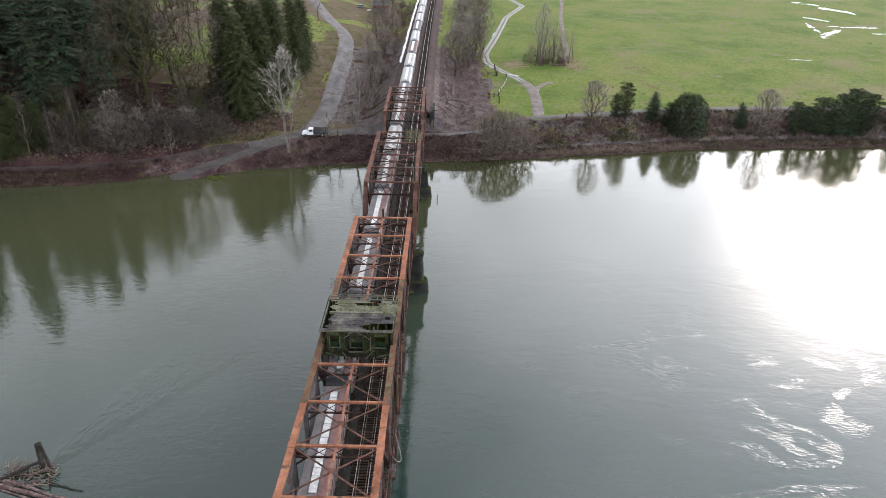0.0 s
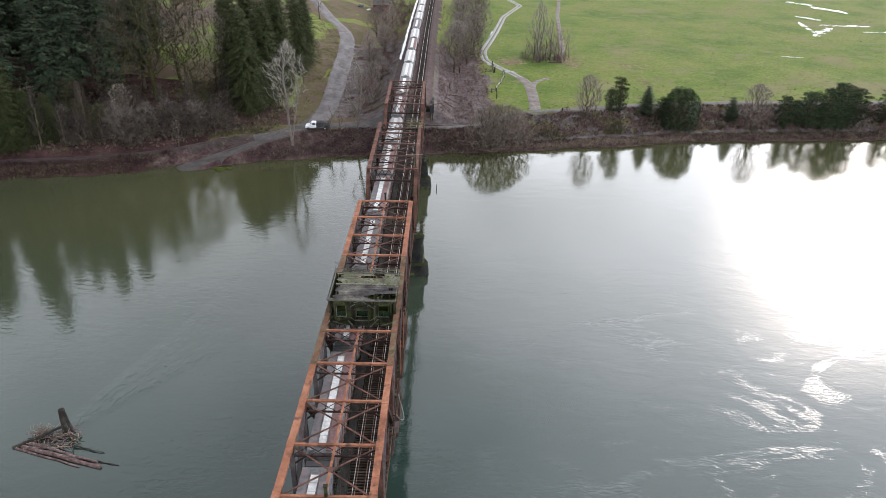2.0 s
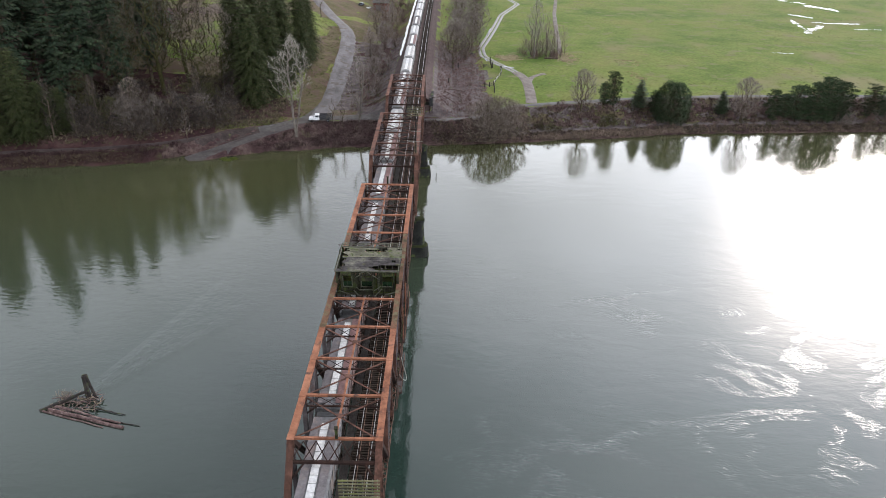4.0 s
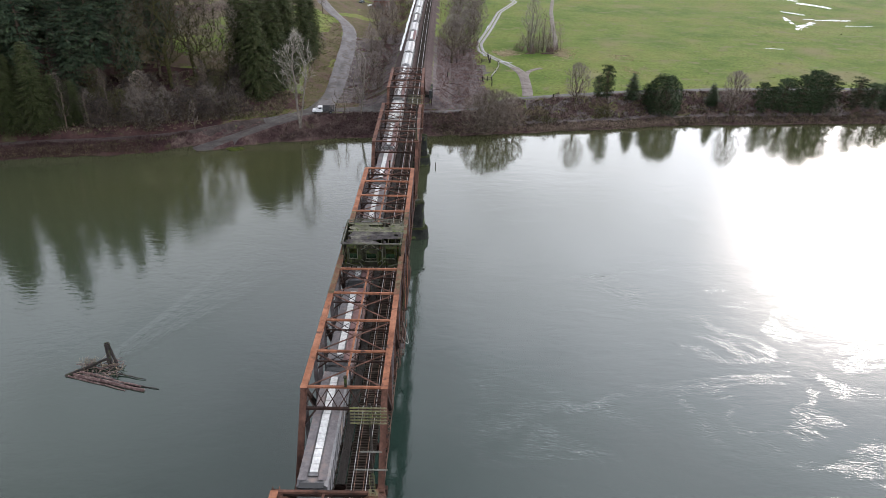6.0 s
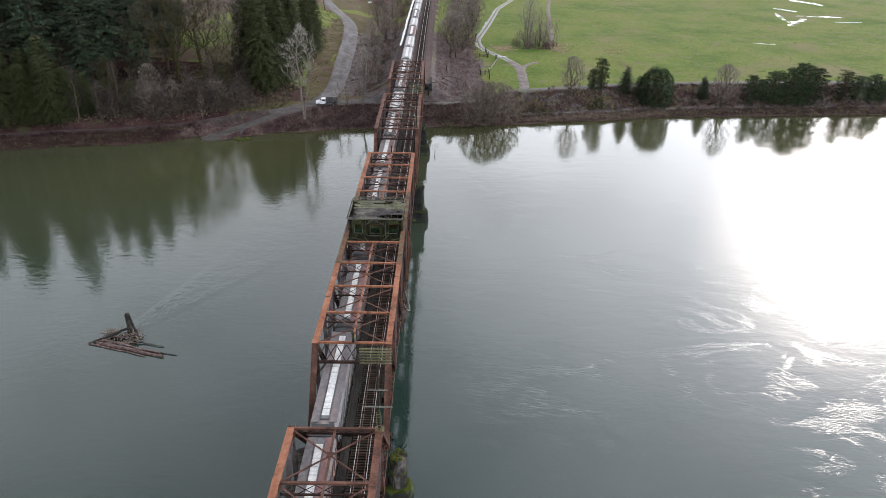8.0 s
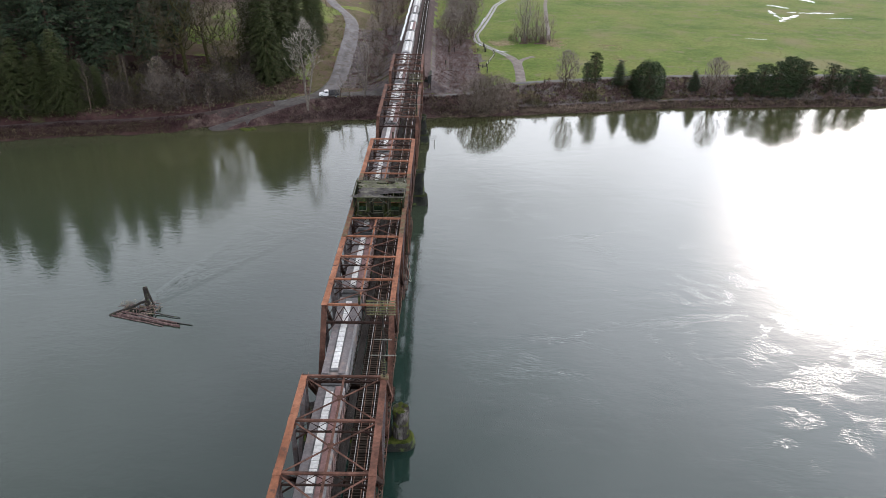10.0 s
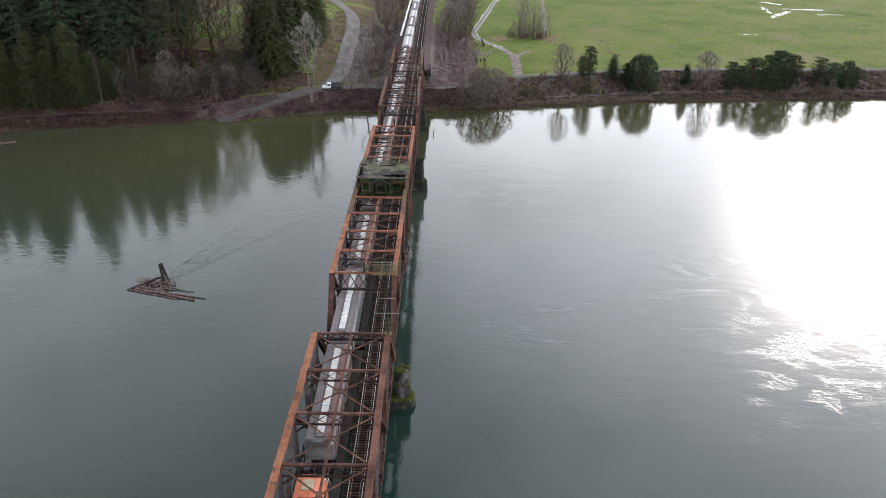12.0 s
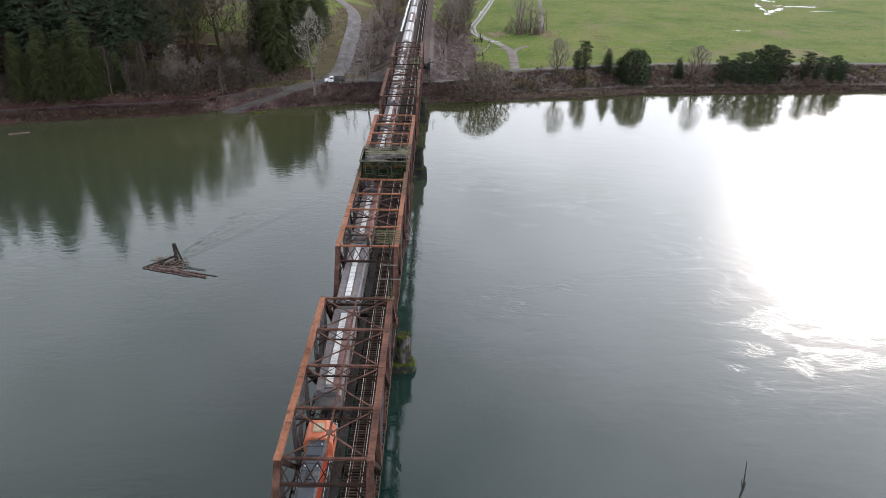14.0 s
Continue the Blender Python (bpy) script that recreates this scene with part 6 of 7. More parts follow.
def plant(proto, x, y, scale=1.0, turn=None, wide=1.0, sink=0.15, label=""):
    m = pose(x, y, ground(x, y) - sink, rng.uniform(-1.5, 1.5), rng.uniform(-1.5, 1.5), rng.uniform(0, 360) if turn is None else turn) @ Matrix.Diagonal((scale * wide, scale * wide, scale, 1))
    if proto.name not in placed:
        placed.add(proto.name)
        proto.matrix_basis = m
        o = proto
    else:
        o = copy_thing(proto, Matrix.Identity(4))
        o.matrix_basis = m
    if label:
        o["label"] = label
    return o


# tall firs on the wooded slope
firs = [conifer(46, 7.0, "tall dark green fir in the riverside wood", 0.20, 40, 7, 0.5, 0.62, FIR, 1.25, 1.5, 0.55),
        conifer(46, 6.3, "tall ragged fir with drooping dark branches", 0.26, 36, 6, 0.55, 0.55, FIR, 1.3, 1.5, 0.6),
        conifer(40, 5.8, "slender dark green fir among others", 0.17, 34, 6, 0.5, 0.7, FIR, 1.2, 1.5, 0.5)]
spots = []
for k in range(900):
    x, y = rng.uniform(-235, -80), rng.uniform(84, 250)
    d = y - bend(SHORE, x)
    if d < 24 or (d > 95 and rng.random() < 0.5):
        continue
    if x > -80 or (x > -90 and (y > 150 or rng.random() < 0.3)):
        continue
    if y > 165 and x > -130:
        continue
    if all((x - a) ** 2 + (y - b) ** 2 > (8.2 if d < 55 else 10.5) ** 2 for a, b in spots):
        spots.append((x, y))
for i, (x, y) in enumerate(spots[:120]):
    d = y - bend(SHORE, x)
    s = (1.04 + 0.16 * ease(-85, -125, x)) * rng.uniform(0.84, 1.04) * (1.0 if d < 60 else 0.9)
    plant(firs[i % 3], x, y, s, wide=rng.uniform(0.85, 1.45))

for x, y, s in ((-86, 121, 0.92), (-92, 113, 0.98)):
    plant(firs[1], x, y, s, wide=1.3)

# dense cedars above the lane
cedars = [conifer(30, 5.6, "dense dark green cedar with drooping sprays", 0.02, 44, 10, 0.85, 0.5, CEDAR, 0.9, 1.5, 0.22, name="cedar_tree"),
          conifer(28.5, 5.0, "narrow dense green cedar with feathery sprays", 0.02, 42, 10, 0.8, 0.48, CEDAR, 0.85, 1.5, 0.22, name="cedar_tree")]
for i, (x, y, s) in enumerate(((-47.5, 125.5, 1.0), (-52.5, 133, 1.08), (-44.5, 134, 1.02), (-50, 142, 1.1), (-42, 146, 0.98), (-39, 158, 0.95), (-45.5, 154, 1.02), (-56.5, 139, 1.0), (-38, 167, 0.8))):
    plant(cedars[i % 2], x, y, s, wide=1.22)
for x, y, s in ((-103, 97.5, 0.6), (-109, 98, 0.5), (-114, 95, 0.55), (-122, 94, 0.5)):
    plant(cedars[0], x, y, 1.3 * s, wide=1.3, label="dense dark green young evergreen at the wood's edge")
bronze = conifer(24, 3.2, "bronze-tinged narrow cedar at the wood's edge", 0.03, 42, 9, 0.5, 0.62, CEDAR_RUSTY, 0.9, 1.3, 0.2, name="cedar_tree")
plant(bronze, -62, 158, 1.0)
plant(bronze, -58.5, 168, 0.85)

# leafless trees of the far bank
HAZY_TWIG = surface("hazy_brown_twigs", [(0.095, 0.076, 0.060), (0.195, 0.160, 0.132)], 2.0, 0.95, 0.0, island=0.35)
MOSSY_TWIG = surface("mossy_twigs", [(0.034, 0.029, 0.020), (0.082, 0.066, 0.046)], 2.0, 0.95, 0.0, island=0.35)
PALE_TWIG = surface("pale_twigs", [(0.15, 0.135, 0.115), (0.25, 0.225, 0.195)], 1.0, 0.95, 0.0, island=0.25)
maples = [bare_tree("spreading leafless maple with dark mossy limbs", 34, 11.0, 0.2, 760, "round", BARK_MOSS, MOSSY_TWIG, tip=0.019, thick=0.46, hair=18, hair_len=1.35, reach=0.24, trunk_to=0.36),
          bare_tree("leafless maple with twiggy grey-brown crown", 31, 9.0, 0.24, 700, "round", BARK_MOSS, HAZY_TWIG, tip=0.015, thick=0.46, hair=18, hair_len=1.35, reach=0.24, trunk_to=0.42)]
for i, (x, y, s) in enumerate(((-75.2, 126.2, 1.16), (-62.4, 123.7, 0.95), (-70, 134, 1.05), (-58, 130, 0.85), (-84, 118, 0.75), (-92, 146, 1.0), (-88, 134, 1.1), (-75, 175, 0.8), (-94, 164, 0.9), (-100, 105, 0.4), (-120, 205, 0.9), (-119, 98, 0.45), (-98, 182, 0.9), (-84, 192, 0.8), (-110, 190, 0.9), (-68, 206, 0.7), (-95, 208, 0.8), (-66, 168, 0.6), (-130, 190, 0.9), (-78, 108, 0.42), (-90, 105, 0.45))):
    plant(maples[i % 2], x, y, s)
poplar = bare_tree("tall pale leafless poplar with forked trunk", 26, 6.6, 0.34, 430, "fan", BARK_PALE, PALE_TWIG, tip=0.015, thick=0.48, hair=8, hair_len=1.3, reach=0.62, stems=2, trunk_to=0.66)
plant(poplar, -31.2, 104.4, 1.06, turn=20, label="tall pale leafless poplar with forked trunk by the ramp")
crooked = bare_tree("thin crooked leafless tree with broken limbs", 23, 4.2, 0.22, 80, "egg", BARK_PALE, PALE_TWIG, tip=0.036, thick=0.42, hair=3, hair_len=1.0, reach=0.55, trunk_to=0.78)
plant(crooked, -14.3, 113.0, 0.95, turn=60)
small = bare_tree("small leafless riverside sapling", 9, 2.1, 0.2, 130, "egg", BARK, TWIG_GREY, tip=0.012, hair=6, hair_len=0.6, reach=0.3, trunk_to=0.6)
for x, y, s in ((-21.4, 110.2, 0.95), (-18.6, 110.4, 0.9), (-59.9, 98.2, 1.0), (-61.5, 263, 1.15), (-43.6, 232, 1.4), (-52, 246, 1.3), (-66, 240, 1.1), (-60, 228, 0.9), (-75, 255, 1.2), (133.0, 127.0, 0.5), (-48, 225, 1.0), (-36, 150, 0.7), (-35, 176, 0.8)):
    plant(small, x, y, s)
lindens = [bare_tree("round-headed leafless tree with fine twigs", 14, 5.5, 0.16, 700, "round", BARK, TWIG_GREY, tip=0.013, thick=0.49, hair=16, hair_len=0.95, reach=0.28, trunk_to=0.3),
           bare_tree("upright leafless alder with fine twigs", 14, 4.0, 0.12, 560, "egg", BARK, TWIG_GREY, tip=0.012, thick=0.48, hair=15, hair_len=0.9, reach=0.24, trunk_to=0.6)]
plant(lindens[0], 103.8, 128.3, 1.0, label="round-headed leafless tree with fine twigs on the riverbank")
plant(lindens[0], 53.2, 128.0, 0.92, label="round leafless alder with fine twigs on the riverbank")
for i, (x, y, s) in enumerate(((13.5, 178, 1.12), (18.5, 190, 1.0), (14.5, 203, 1.0), (21.5, 210, 1.05), (16, 222, 1.0), (24, 232, 1.05), (17, 250, 1.1), (25, 262, 1.2), (18, 282, 1.2), (27, 296, 1.25), (20, 315, 1.3), (28, 335, 1.4), (-18, 186, 0.8), (-13.5, 203, 0.75), (-19, 226, 0.85), (-14, 250, 0.8), (-15.5, 172, 0.62), (-14, 158, 0.6), (-17.5, 148, 0.6), (-24, 330, 1.2), (-40, 320, 1.3), (-90, 290, 1.3), (-110, 270, 1.4), (-80, 310, 1.3), (-20, 270, 0.9), (-17, 300, 1.0))):
    plant(lindens[0 if 0 < x < 40 or i % 3 else 1], x, y, s, wide=rng.uniform(1.0, 1.2))

OLIVE_TWIG = surface("mossy_thicket_twigs", [(0.026, 0.026, 0.012), (0.062, 0.060, 0.026)], 1.8, 0.95, 0.0, island=0.5)
SILVER_TWIG = surface("silvery_twigs", [(0.055, 0.045, 0.038), (0.130, 0.108, 0.092)], 1.6, 0.95, 0.0, island=0.5)
alder = bare_tree("slender grey leafless tree at the wood's edge", 15, 3.6, 0.22, 230, "egg", BARK, THICKET, tip=0.014, thick=0.48, hair=9, hair_len=0.9, reach=0.4, trunk_to=0.7)
# bushes
bushes = [thicket("grey-brown leafless thicket on the bank", 7.6, 4.2, 0.06, 380, "dome", BARK, THICKET, tip=0.013, hair=11, hair_len=1.15, reach=0.2),
          thicket("brown leafless thicket with fine twigs", 5.5, 2.6, 0.08, 240, "dome", BARK, TWIG_BROWN, tip=0.012, hair=9, hair_len=0.8, reach=0.2),
          thicket("low tangled leafless brush", 3.6, 2.4, 0.06, 220, "dome", BARK, TWIG_BROWN, tip=0.012, hair=9, hair_len=0.7, reach=0.15),
          thicket("pale grey leafless brush with see-through twigs", 6.5, 2.8, 0.1, 220, "egg", BARK, TWIG_GREY, tip=0.012, hair=8, hair_len=0.9, reach=0.2),
          thicket("silvery grey arching leafless thicket", 8.0, 4.4, 0.08, 260, "dome", BARK, SILVER_TWIG, tip=0.013, hair=11, hair_len=1.1, reach=0.25),
          thicket("olive-brown mossy thicket below the wood", 7.0, 4.0, 0.05, 340, "dome", BARK_MOSS, OLIVE_TWIG, tip=0.014, hair=11, hair_len=0.9, reach=0.2),
          thicket("pale brown willow brush overhanging the water", 8.0, 4.6, 0.045, 300, "dome", BARK, HAZY_TWIG, tip=0.013, hair=9, hair_len=1.2, reach=0.3)]

# saplings and brush in the middle of the pasture
aspen = bare_tree("slim upright leafless sapling in the pasture", 13, 2.2, 0.1, 110, "fan", BARK, HAZY_TWIG, tip=0.008, thick=0.44, hair=7, hair_len=0.9, reach=0.5, trunk_to=0.85)
plant(poplar, 46.0, 197, 0.86, label="tall leafless tree standing among pasture saplings")
for x, y, s in ((46, 198.5, 0.8), (49.5, 198, 0.85), (51, 200.5, 0.95), (53, 199, 0.8), (56, 202.5, 0.7), (42, 203, 0.55), (52, 204, 0.8), (46.5, 205, 0.7), (58.5, 201, 0.7), (54, 197.5, 0.8), (47.5, 200, 1.0), (45, 201.5, 0.9), (57, 199, 0.75), (51.5, 202, 1.05)):
    plant(aspen, x, y, 1.25 * s, wide=1.7)
for k in range(5):
    plant(bushes[3], 43 + 2.8 * k + rng.uniform(-0.6, 0.6), rng.uniform(199, 205), rng.uniform(0.8, 1.15))

for k in range(84):
    x = -138 + 88 * (k + rng.random()) / 84
    y = bend(LEFT_ROAD, x) + 3.6 + 22 * rng.random() ** 1.3
    plant(bushes[(0, 0, 4, 0, 5, 4, 0)[k % 7]], x, y, rng.uniform(0.5, 1.3), wide=rng.uniform(0.85, 1.4))
for k in range(16):
    x = -128 + 74 * (k + rng.random()) / 16
    plant(alder, x, bend(LEFT_ROAD, x) + rng.uniform(4, 20), rng.uniform(0.6, 1.15), label="slender grey leafless tree at the wood's edge")
for k in range(9):
    x = -145 + 55 * (k + rng.random()) / 9
    plant(cedars[k % 2], x, bend(LEFT_ROAD, x) + rng.uniform(7.0, 18.0), rng.uniform(0.22, 0.45), wide=rng.uniform(1.3, 1.8), label="young dark green evergreen at the edge of the wood")
for x, dy, s in ((-101, 5.0, 0.62), (-97, 7.5, 0.5), (-107, 5.5, 0.55), (-113, 6.0, 0.6), (-119, 7.0, 0.55), (-93.5, 9.5, 0.42)):
    plant(cedars[0], x, bend(LEFT_ROAD, x) + dy, s, wide=1.7, label="young dark green evergreen at the edge of the wood")
for k in range(44):
    y = 124 + 190 * (k + rng.random()) / 44
    x = track_x(y) + rng.uniform(-18.5, -8.6)
    plant(bushes[(3, 1, 3, 2)[k % 4]], x, y, rng.uniform(0.6, 1.1))
for k in range(9):
    y = 122 + 30 * (k + rng.random()) / 9
    x = track_x(y) + rng.uniform(8, 19)
    plant(bushes[1 + k % 3], x, y, rng.uniform(0.25, 0.5))
for k in range(8):
    y = 150 + 40 * (k + rng.random()) / 8
    x = track_x(y) + rng.uniform(16.5, 21)
    plant(bushes[1 + k % 3], x, y, rng.uniform(0.25, 0.45))
for k in range(14):
    y = 190 + 140 * (k + rng.random()) / 14
    x = track_x(y) + rng.uniform(13, 26)
    plant(bushes[k % 4], x, y, rng.uniform(0.7, 1.0))
for x, y, s in ((23, 109.6, 1.3), (20, 109.8, 1.1), (26, 110.8, 1.25), (28.5, 112.4, 1.15), (31, 114.2, 1.0), (17, 109.6, 0.9), (25, 112.6, 1.1), (13, 110.0, 0.75), (34, 116.5, 0.7)):
    plant(bushes[6 if s > 0.95 else 1], x, y, 1.2 * s, wide=1.15)
for k in range(16):
    plant(bushes[2], rng.uniform(40, 57), rng.uniform(195.5, 203), rng.uniform(0.5, 0.8))
for k in range(30):
    plant(bushes[1 + k % 3], rng.uniform(100, 158), rng.uniform(127.5, 135), rng.uniform(0.4, 0.75))
for k in range(14):
    plant(bushes[1 + k % 2], rng.uniform(46, 98), rng.uniform(126.0, 131), rng.uniform(0.35, 0.6))

for k in range(44):
    x = rng.uniform(34, 175)
    plant(bushes[(2, 5, 1)[k % 3]], x, bend(SHORE, x) + rng.uniform(2.2, 8.0), rng.uniform(0.22, 0.42), wide=1.5, label="low tangled brush on the river bench")

# evergreens beside the pasture road
pine = bushy(12, 3.7, "dark green bushy pine on the riverbank", 105, False, PINE, 0.26, "pine_tree", 0.1)
dome = bushy(11.8, 5.0, "dense rounded dark evergreen on the riverbank", 210, True, PINE, 0.28, "evergreen_tree", 0.06)
spruce = conifer(9.0, 2.2, "small dark green conical spruce", 0.06, 24, 8, 0.2, 0.75, PINE, 0.45, 1.3, 0.25, name="spruce_tree")
plant(spruce, 72.2, 132.0, 1.0, wide=1.75)
plant(spruce, 99.0, 132.5, 0.85, wide=1.8)
plant(dome, 81.2, 127.0, 1.05, wide=0.98)
plant(pine, 76.4, 130.2, 0.62, wide=0.9)
for x, y, s, w in ((63.6, 131.0, 0.95, 0.72), (61.0, 131.6, 0.6, 0.8), (114.0, 129.5, 0.85, 0.8), (121.5, 130, 0.98, 0.95), (126, 129, 1.12, 1.0), (130.5, 129.5, 1.24, 0.95), (135.0, 130.5, 1.10, 1.0), (118, 131.0, 0.7, 0.9), (146.5, 133, 0.95, 0.9), (152, 133.5, 0.8, 1.0), (157, 134, 0.82, 1.0), (161, 135, 0.62, 1.2)):
    plant(pine, x, y, s, wide=w)


# ---- undergrowth ----
def tangle(name, material, count, place, height, width, label, category="brambles", blades=5):
    """Arching canes and blades scattered where place() says, as one mat of undergrowth."""
    vs, fs = [], []
    for _ in range(count):
        spot = place()
        if not spot:
            continue
        x, y = spot
        z = ground(x, y) - 0.1
        hh = height * rng.uniform(0.4, 1.1) * (0.6 + 0.7 * max(0, noise.noise((x * 0.22, y * 0.22, 9.0)) + 0.5))
        for _ in range(blades):
            a = rng.uniform(0, 6.283)
            o = Vector((math.cos(a), math.sin(a), 0))
            s = Vector((-o.y, o.x, 0)) * width * rng.uniform(0.6, 1.3)
            p = Vector((x, y, z)) + o * rng.uniform(0, 0.3)
            top = p + Vector((0, 0, hh * rng.uniform(0.7, 1.0))) + o * hh * rng.uniform(0.2, 0.6)
            end = top + o * hh * rng.uniform(0.3, 0.7) - Vector((0, 0, hh * rng.uniform(0.2, 0.6)))
            k = len(vs)
            vs += [p - s, p + s, top + s * 0.8, top - s * 0.8, end]
            fs += [(k, k + 1, k + 2, k + 3), (k + 3, k + 2, k + 4)]
    me = bpy.data.meshes.new(name)
    me.from_pydata(vs, [], fs)
    me.materials.append(material)
    return tagged(new(name, me), label, category, kind="stuff")


def right_bank():
    x = rng.uniform(7, 200)
    s, r = bend(SHORE, x), bend(LEFT_ROAD, x)
    y = s + 0.4 + 3.2 * rng.random() if rng.random() < 0.5 or x < 30 else s + 6 + max(1.0, r - 9 - s) * rng.random()
    if x < 36:
        y = s + 0.6 + (r - 2.2 - s) * rng.random()
    return x, y


def left_bank():
    x = rng.uniform(-50, 7)
    s, r = bend(SHORE, x), bend(LEFT_ROAD, x)
    y = s + 0.4 + (r - (3.9 if -36 < x < -4 else 2.6) - s) * rng.random()
    return (x, y) if x > -25 or ramp_at(x, y)[0] > 0.6 else None


def west_bank():
    x = rng.uniform(-150, -46)
    s, r = bend(SHORE, x), bend(LEFT_ROAD, x)
    y = s + 0.3 + max(0.5, r - 2.3 - s) * rng.random()
    return (x, y) if ramp_at(x, y)[0] > 0.6 else None


def water_edge():
    x = rng.uniform(-150, -70)
    return x, bend(SHORE, x) + rng.uniform(0.2, 2.2)


def embank():
    y = rng.uniform(122, 320)
    return track_x(y) + rng.choice((-1, 1)) * rng.uniform(7.8, 19), y


def wood_floor():
    x = rng.uniform(-200, -38)
    return x, bend(LEFT_ROAD, x) + rng.uniform(3.0, 42)


def meadow():
    x = rng.uniform(24, 260)
    y = bend(LEFT_ROAD, x) + 2 + 190 * rng.random() ** 1.6
    return x, y


tangle("bramble_mat", BRAMBLE, 9000, right_bank, 0.75, 0.05, "purple-brown winter brambles covering the bank")
tangle("bramble_leaves", BRAMBLE_LEAF, 4200, right_bank, 0.8, 0.10, "dull green and brown bramble leaves on the bank")
tangle("bramble_mat", BRAMBLE, 2800, left_bank, 0.7, 0.05, "dark brown brambles below the gravel track")
tangle("dry_grass", surface("tan_edge_grass", [(0.048, 0.035, 0.022), (0.098, 0.074, 0.046)], 1.6, 0.95, 0.0, island=0.4), 1300, water_edge, 0.8, 0.07, "straw-coloured grass along the water's edge", "grass")
tangle("bramble_mat", BRAMBLE_RED, 3000, west_bank, 1.0, 0.05, "dark red-brown stems along the bank")
tangle("bramble_mat", TWIG_BROWN, 3600, embank, 0.5, 0.04, "brown brush on the railway embankment")
tangle("reeds", surface("pale_dead_reeds", [(0.10, 0.07, 0.055), (0.17, 0.13, 0.10)], 2.0, 0.95, 0.0, island=0.4), 1500, lambda: (lambda x: (x, bend(SHORE, x) + rng.uniform(0.2, 1.8)))(rng.uniform(36, 84) if rng.random() < 0.6 else rng.uniform(10, 190)), 1.1, 0.05, "pale dead reeds along the waterline", "reeds")
tangle("dead_weeds", TWIG_BROWN, 2600, lambda: (lambda y: (bend(LANE, y) + rng.choice((-1, -1, 1)) * (3.0 + 11 * rng.random() ** 1.6), y))(rng.uniform(119, 225)), 0.22, 0.07, "dead leaves and weeds beside the lane", "undergrowth")
tangle("rough_tufts", ROUGH_TUFT, 3800, lambda: (lambda y: (bend(LANE, y) + rng.choice((-1, -1, 1)) * (3.0 + 13 * rng.random()), y))(rng.uniform(117, 235)), 0.3, 0.08, "olive grass tufts on the verge of the lane", "grass", 4)
tangle("mossy_verge", surface("moss_green_verge", [(0.030, 0.036, 0.010), (0.064, 0.074, 0.018), (0.095, 0.092, 0.036)], 3.0, 0.95, 0.0, island=0.45), 1900, lambda: (lambda x: (x, bend(LEFT_ROAD, x) + 2.0 + 6.5 * rng.random() ** 1.3))(rng.uniform(-54, -36)), 0.22, 0.09, "moss-green grass on the verge above the track", "grass", 4)
tangle("mossy_verge", ROUGH_TUFT, 260, lambda: (lambda x: (x, bend(LEFT_ROAD, x) - 1.8 - 2.0 * rng.random()))(rng.uniform(-84, -64)), 0.3, 0.09, "green moss patch on the slope below the track", "grass", 4)
tangle("dead_weeds", TWIG_BROWN, 4200, lambda: (rng.uniform(8, 25), 118 + 100 * rng.random()), 0.45, 0.05, "brown dead weeds and litter on the slope", "undergrowth")
tangle("undergrowth", BRAMBLE_LEAF, 9000, wood_floor, 0.9, 0.10, "ferns and low growth on the forest floor", "undergrowth")
tangle("grass_tufts", surface("pasture_tufts", [(0.06, 0.08, 0.02), (0.085, 0.095, 0.035), (0.11, 0.095, 0.05)], 6.0, 0.95, 0.0, island=0.35), 9000, meadow, 0.28, 0.07, "rough grass tufts and old stalks in the pasture", "grass", 4)
tangle("dry_grass", STRAW, 2600, lambda: (rng.gauss(35.5, 2.2), rng.gauss(195, 2.6)) if rng.random() < 0.55 else (rng.gauss(59, 2), rng.gauss(197, 4)), 0.26, 0.16, "patches of dry straw-coloured grass", "grass")
tangle("dry_grass", STRAW, 1900, lambda: (rng.gauss(80.5, 3), rng.gauss(167, 5)) if rng.random() < 0.6 else (rng.gauss(82, 2.6), rng.gauss(190, 3)), 0.16, 0.16, "flattened dry grass in the pasture", "grass")
for hx, hy in ((-47.6, 91.6), (-46.2, 92.6), (-48.6, 92.4)):
    hum = thing("moss_hummock", (hx, hy, ground(hx, hy)), "bright yellow-green mossy hummock at the water's edge", "moss")
    bm = bmesh.new()
    bmesh.ops.create_icosphere(bm, subdivisions=3, radius=1.0, matrix=Matrix.Translation((hx, hy, max(0.0, ground(hx, hy)) + 0.05)) @ Matrix.Diagonal((1.4, 0.8, 0.35, 1)))
    for v in bm.verts:
        v.co += Vector((0, 0, 0.18 * noise.noise(v.co * 1.4)))
    part("cushion", bm, MOSS, hum)


# ---- smaller things ----
LOG = surface("weathered_driftwood", [(0.040, 0.024, 0.022), (0.088, 0.057, 0.052), (0.160, 0.122, 0.110)], 0.5, 0.9, 0.5, stretch=(1, 1, 1), island=0.35, lo=0.34, hi=0.66)
TWIG_TAN = surface("tan_driftwood_twigs", [(0.105, 0.080, 0.055), (0.19, 0.150, 0.11)], 0.5, 0.9, 0.0, island=0.4)


def crooked_log(bm, a, b, r0, r1, wob=0.12, n=6, seg=8):
    a, b = Vector(a), Vector(b)
    pts = [a.lerp(b, k / n) + Vector((rng.uniform(-wob, wob), rng.uniform(-wob, wob), rng.uniform(-wob, wob) * 0.5)) * (1 if 0 < k < n else 0) for k in range(n + 1)]
    sweep(bm, pts, [r0 + (r1 - r0) * k / n for k in range(n + 1)], seg)


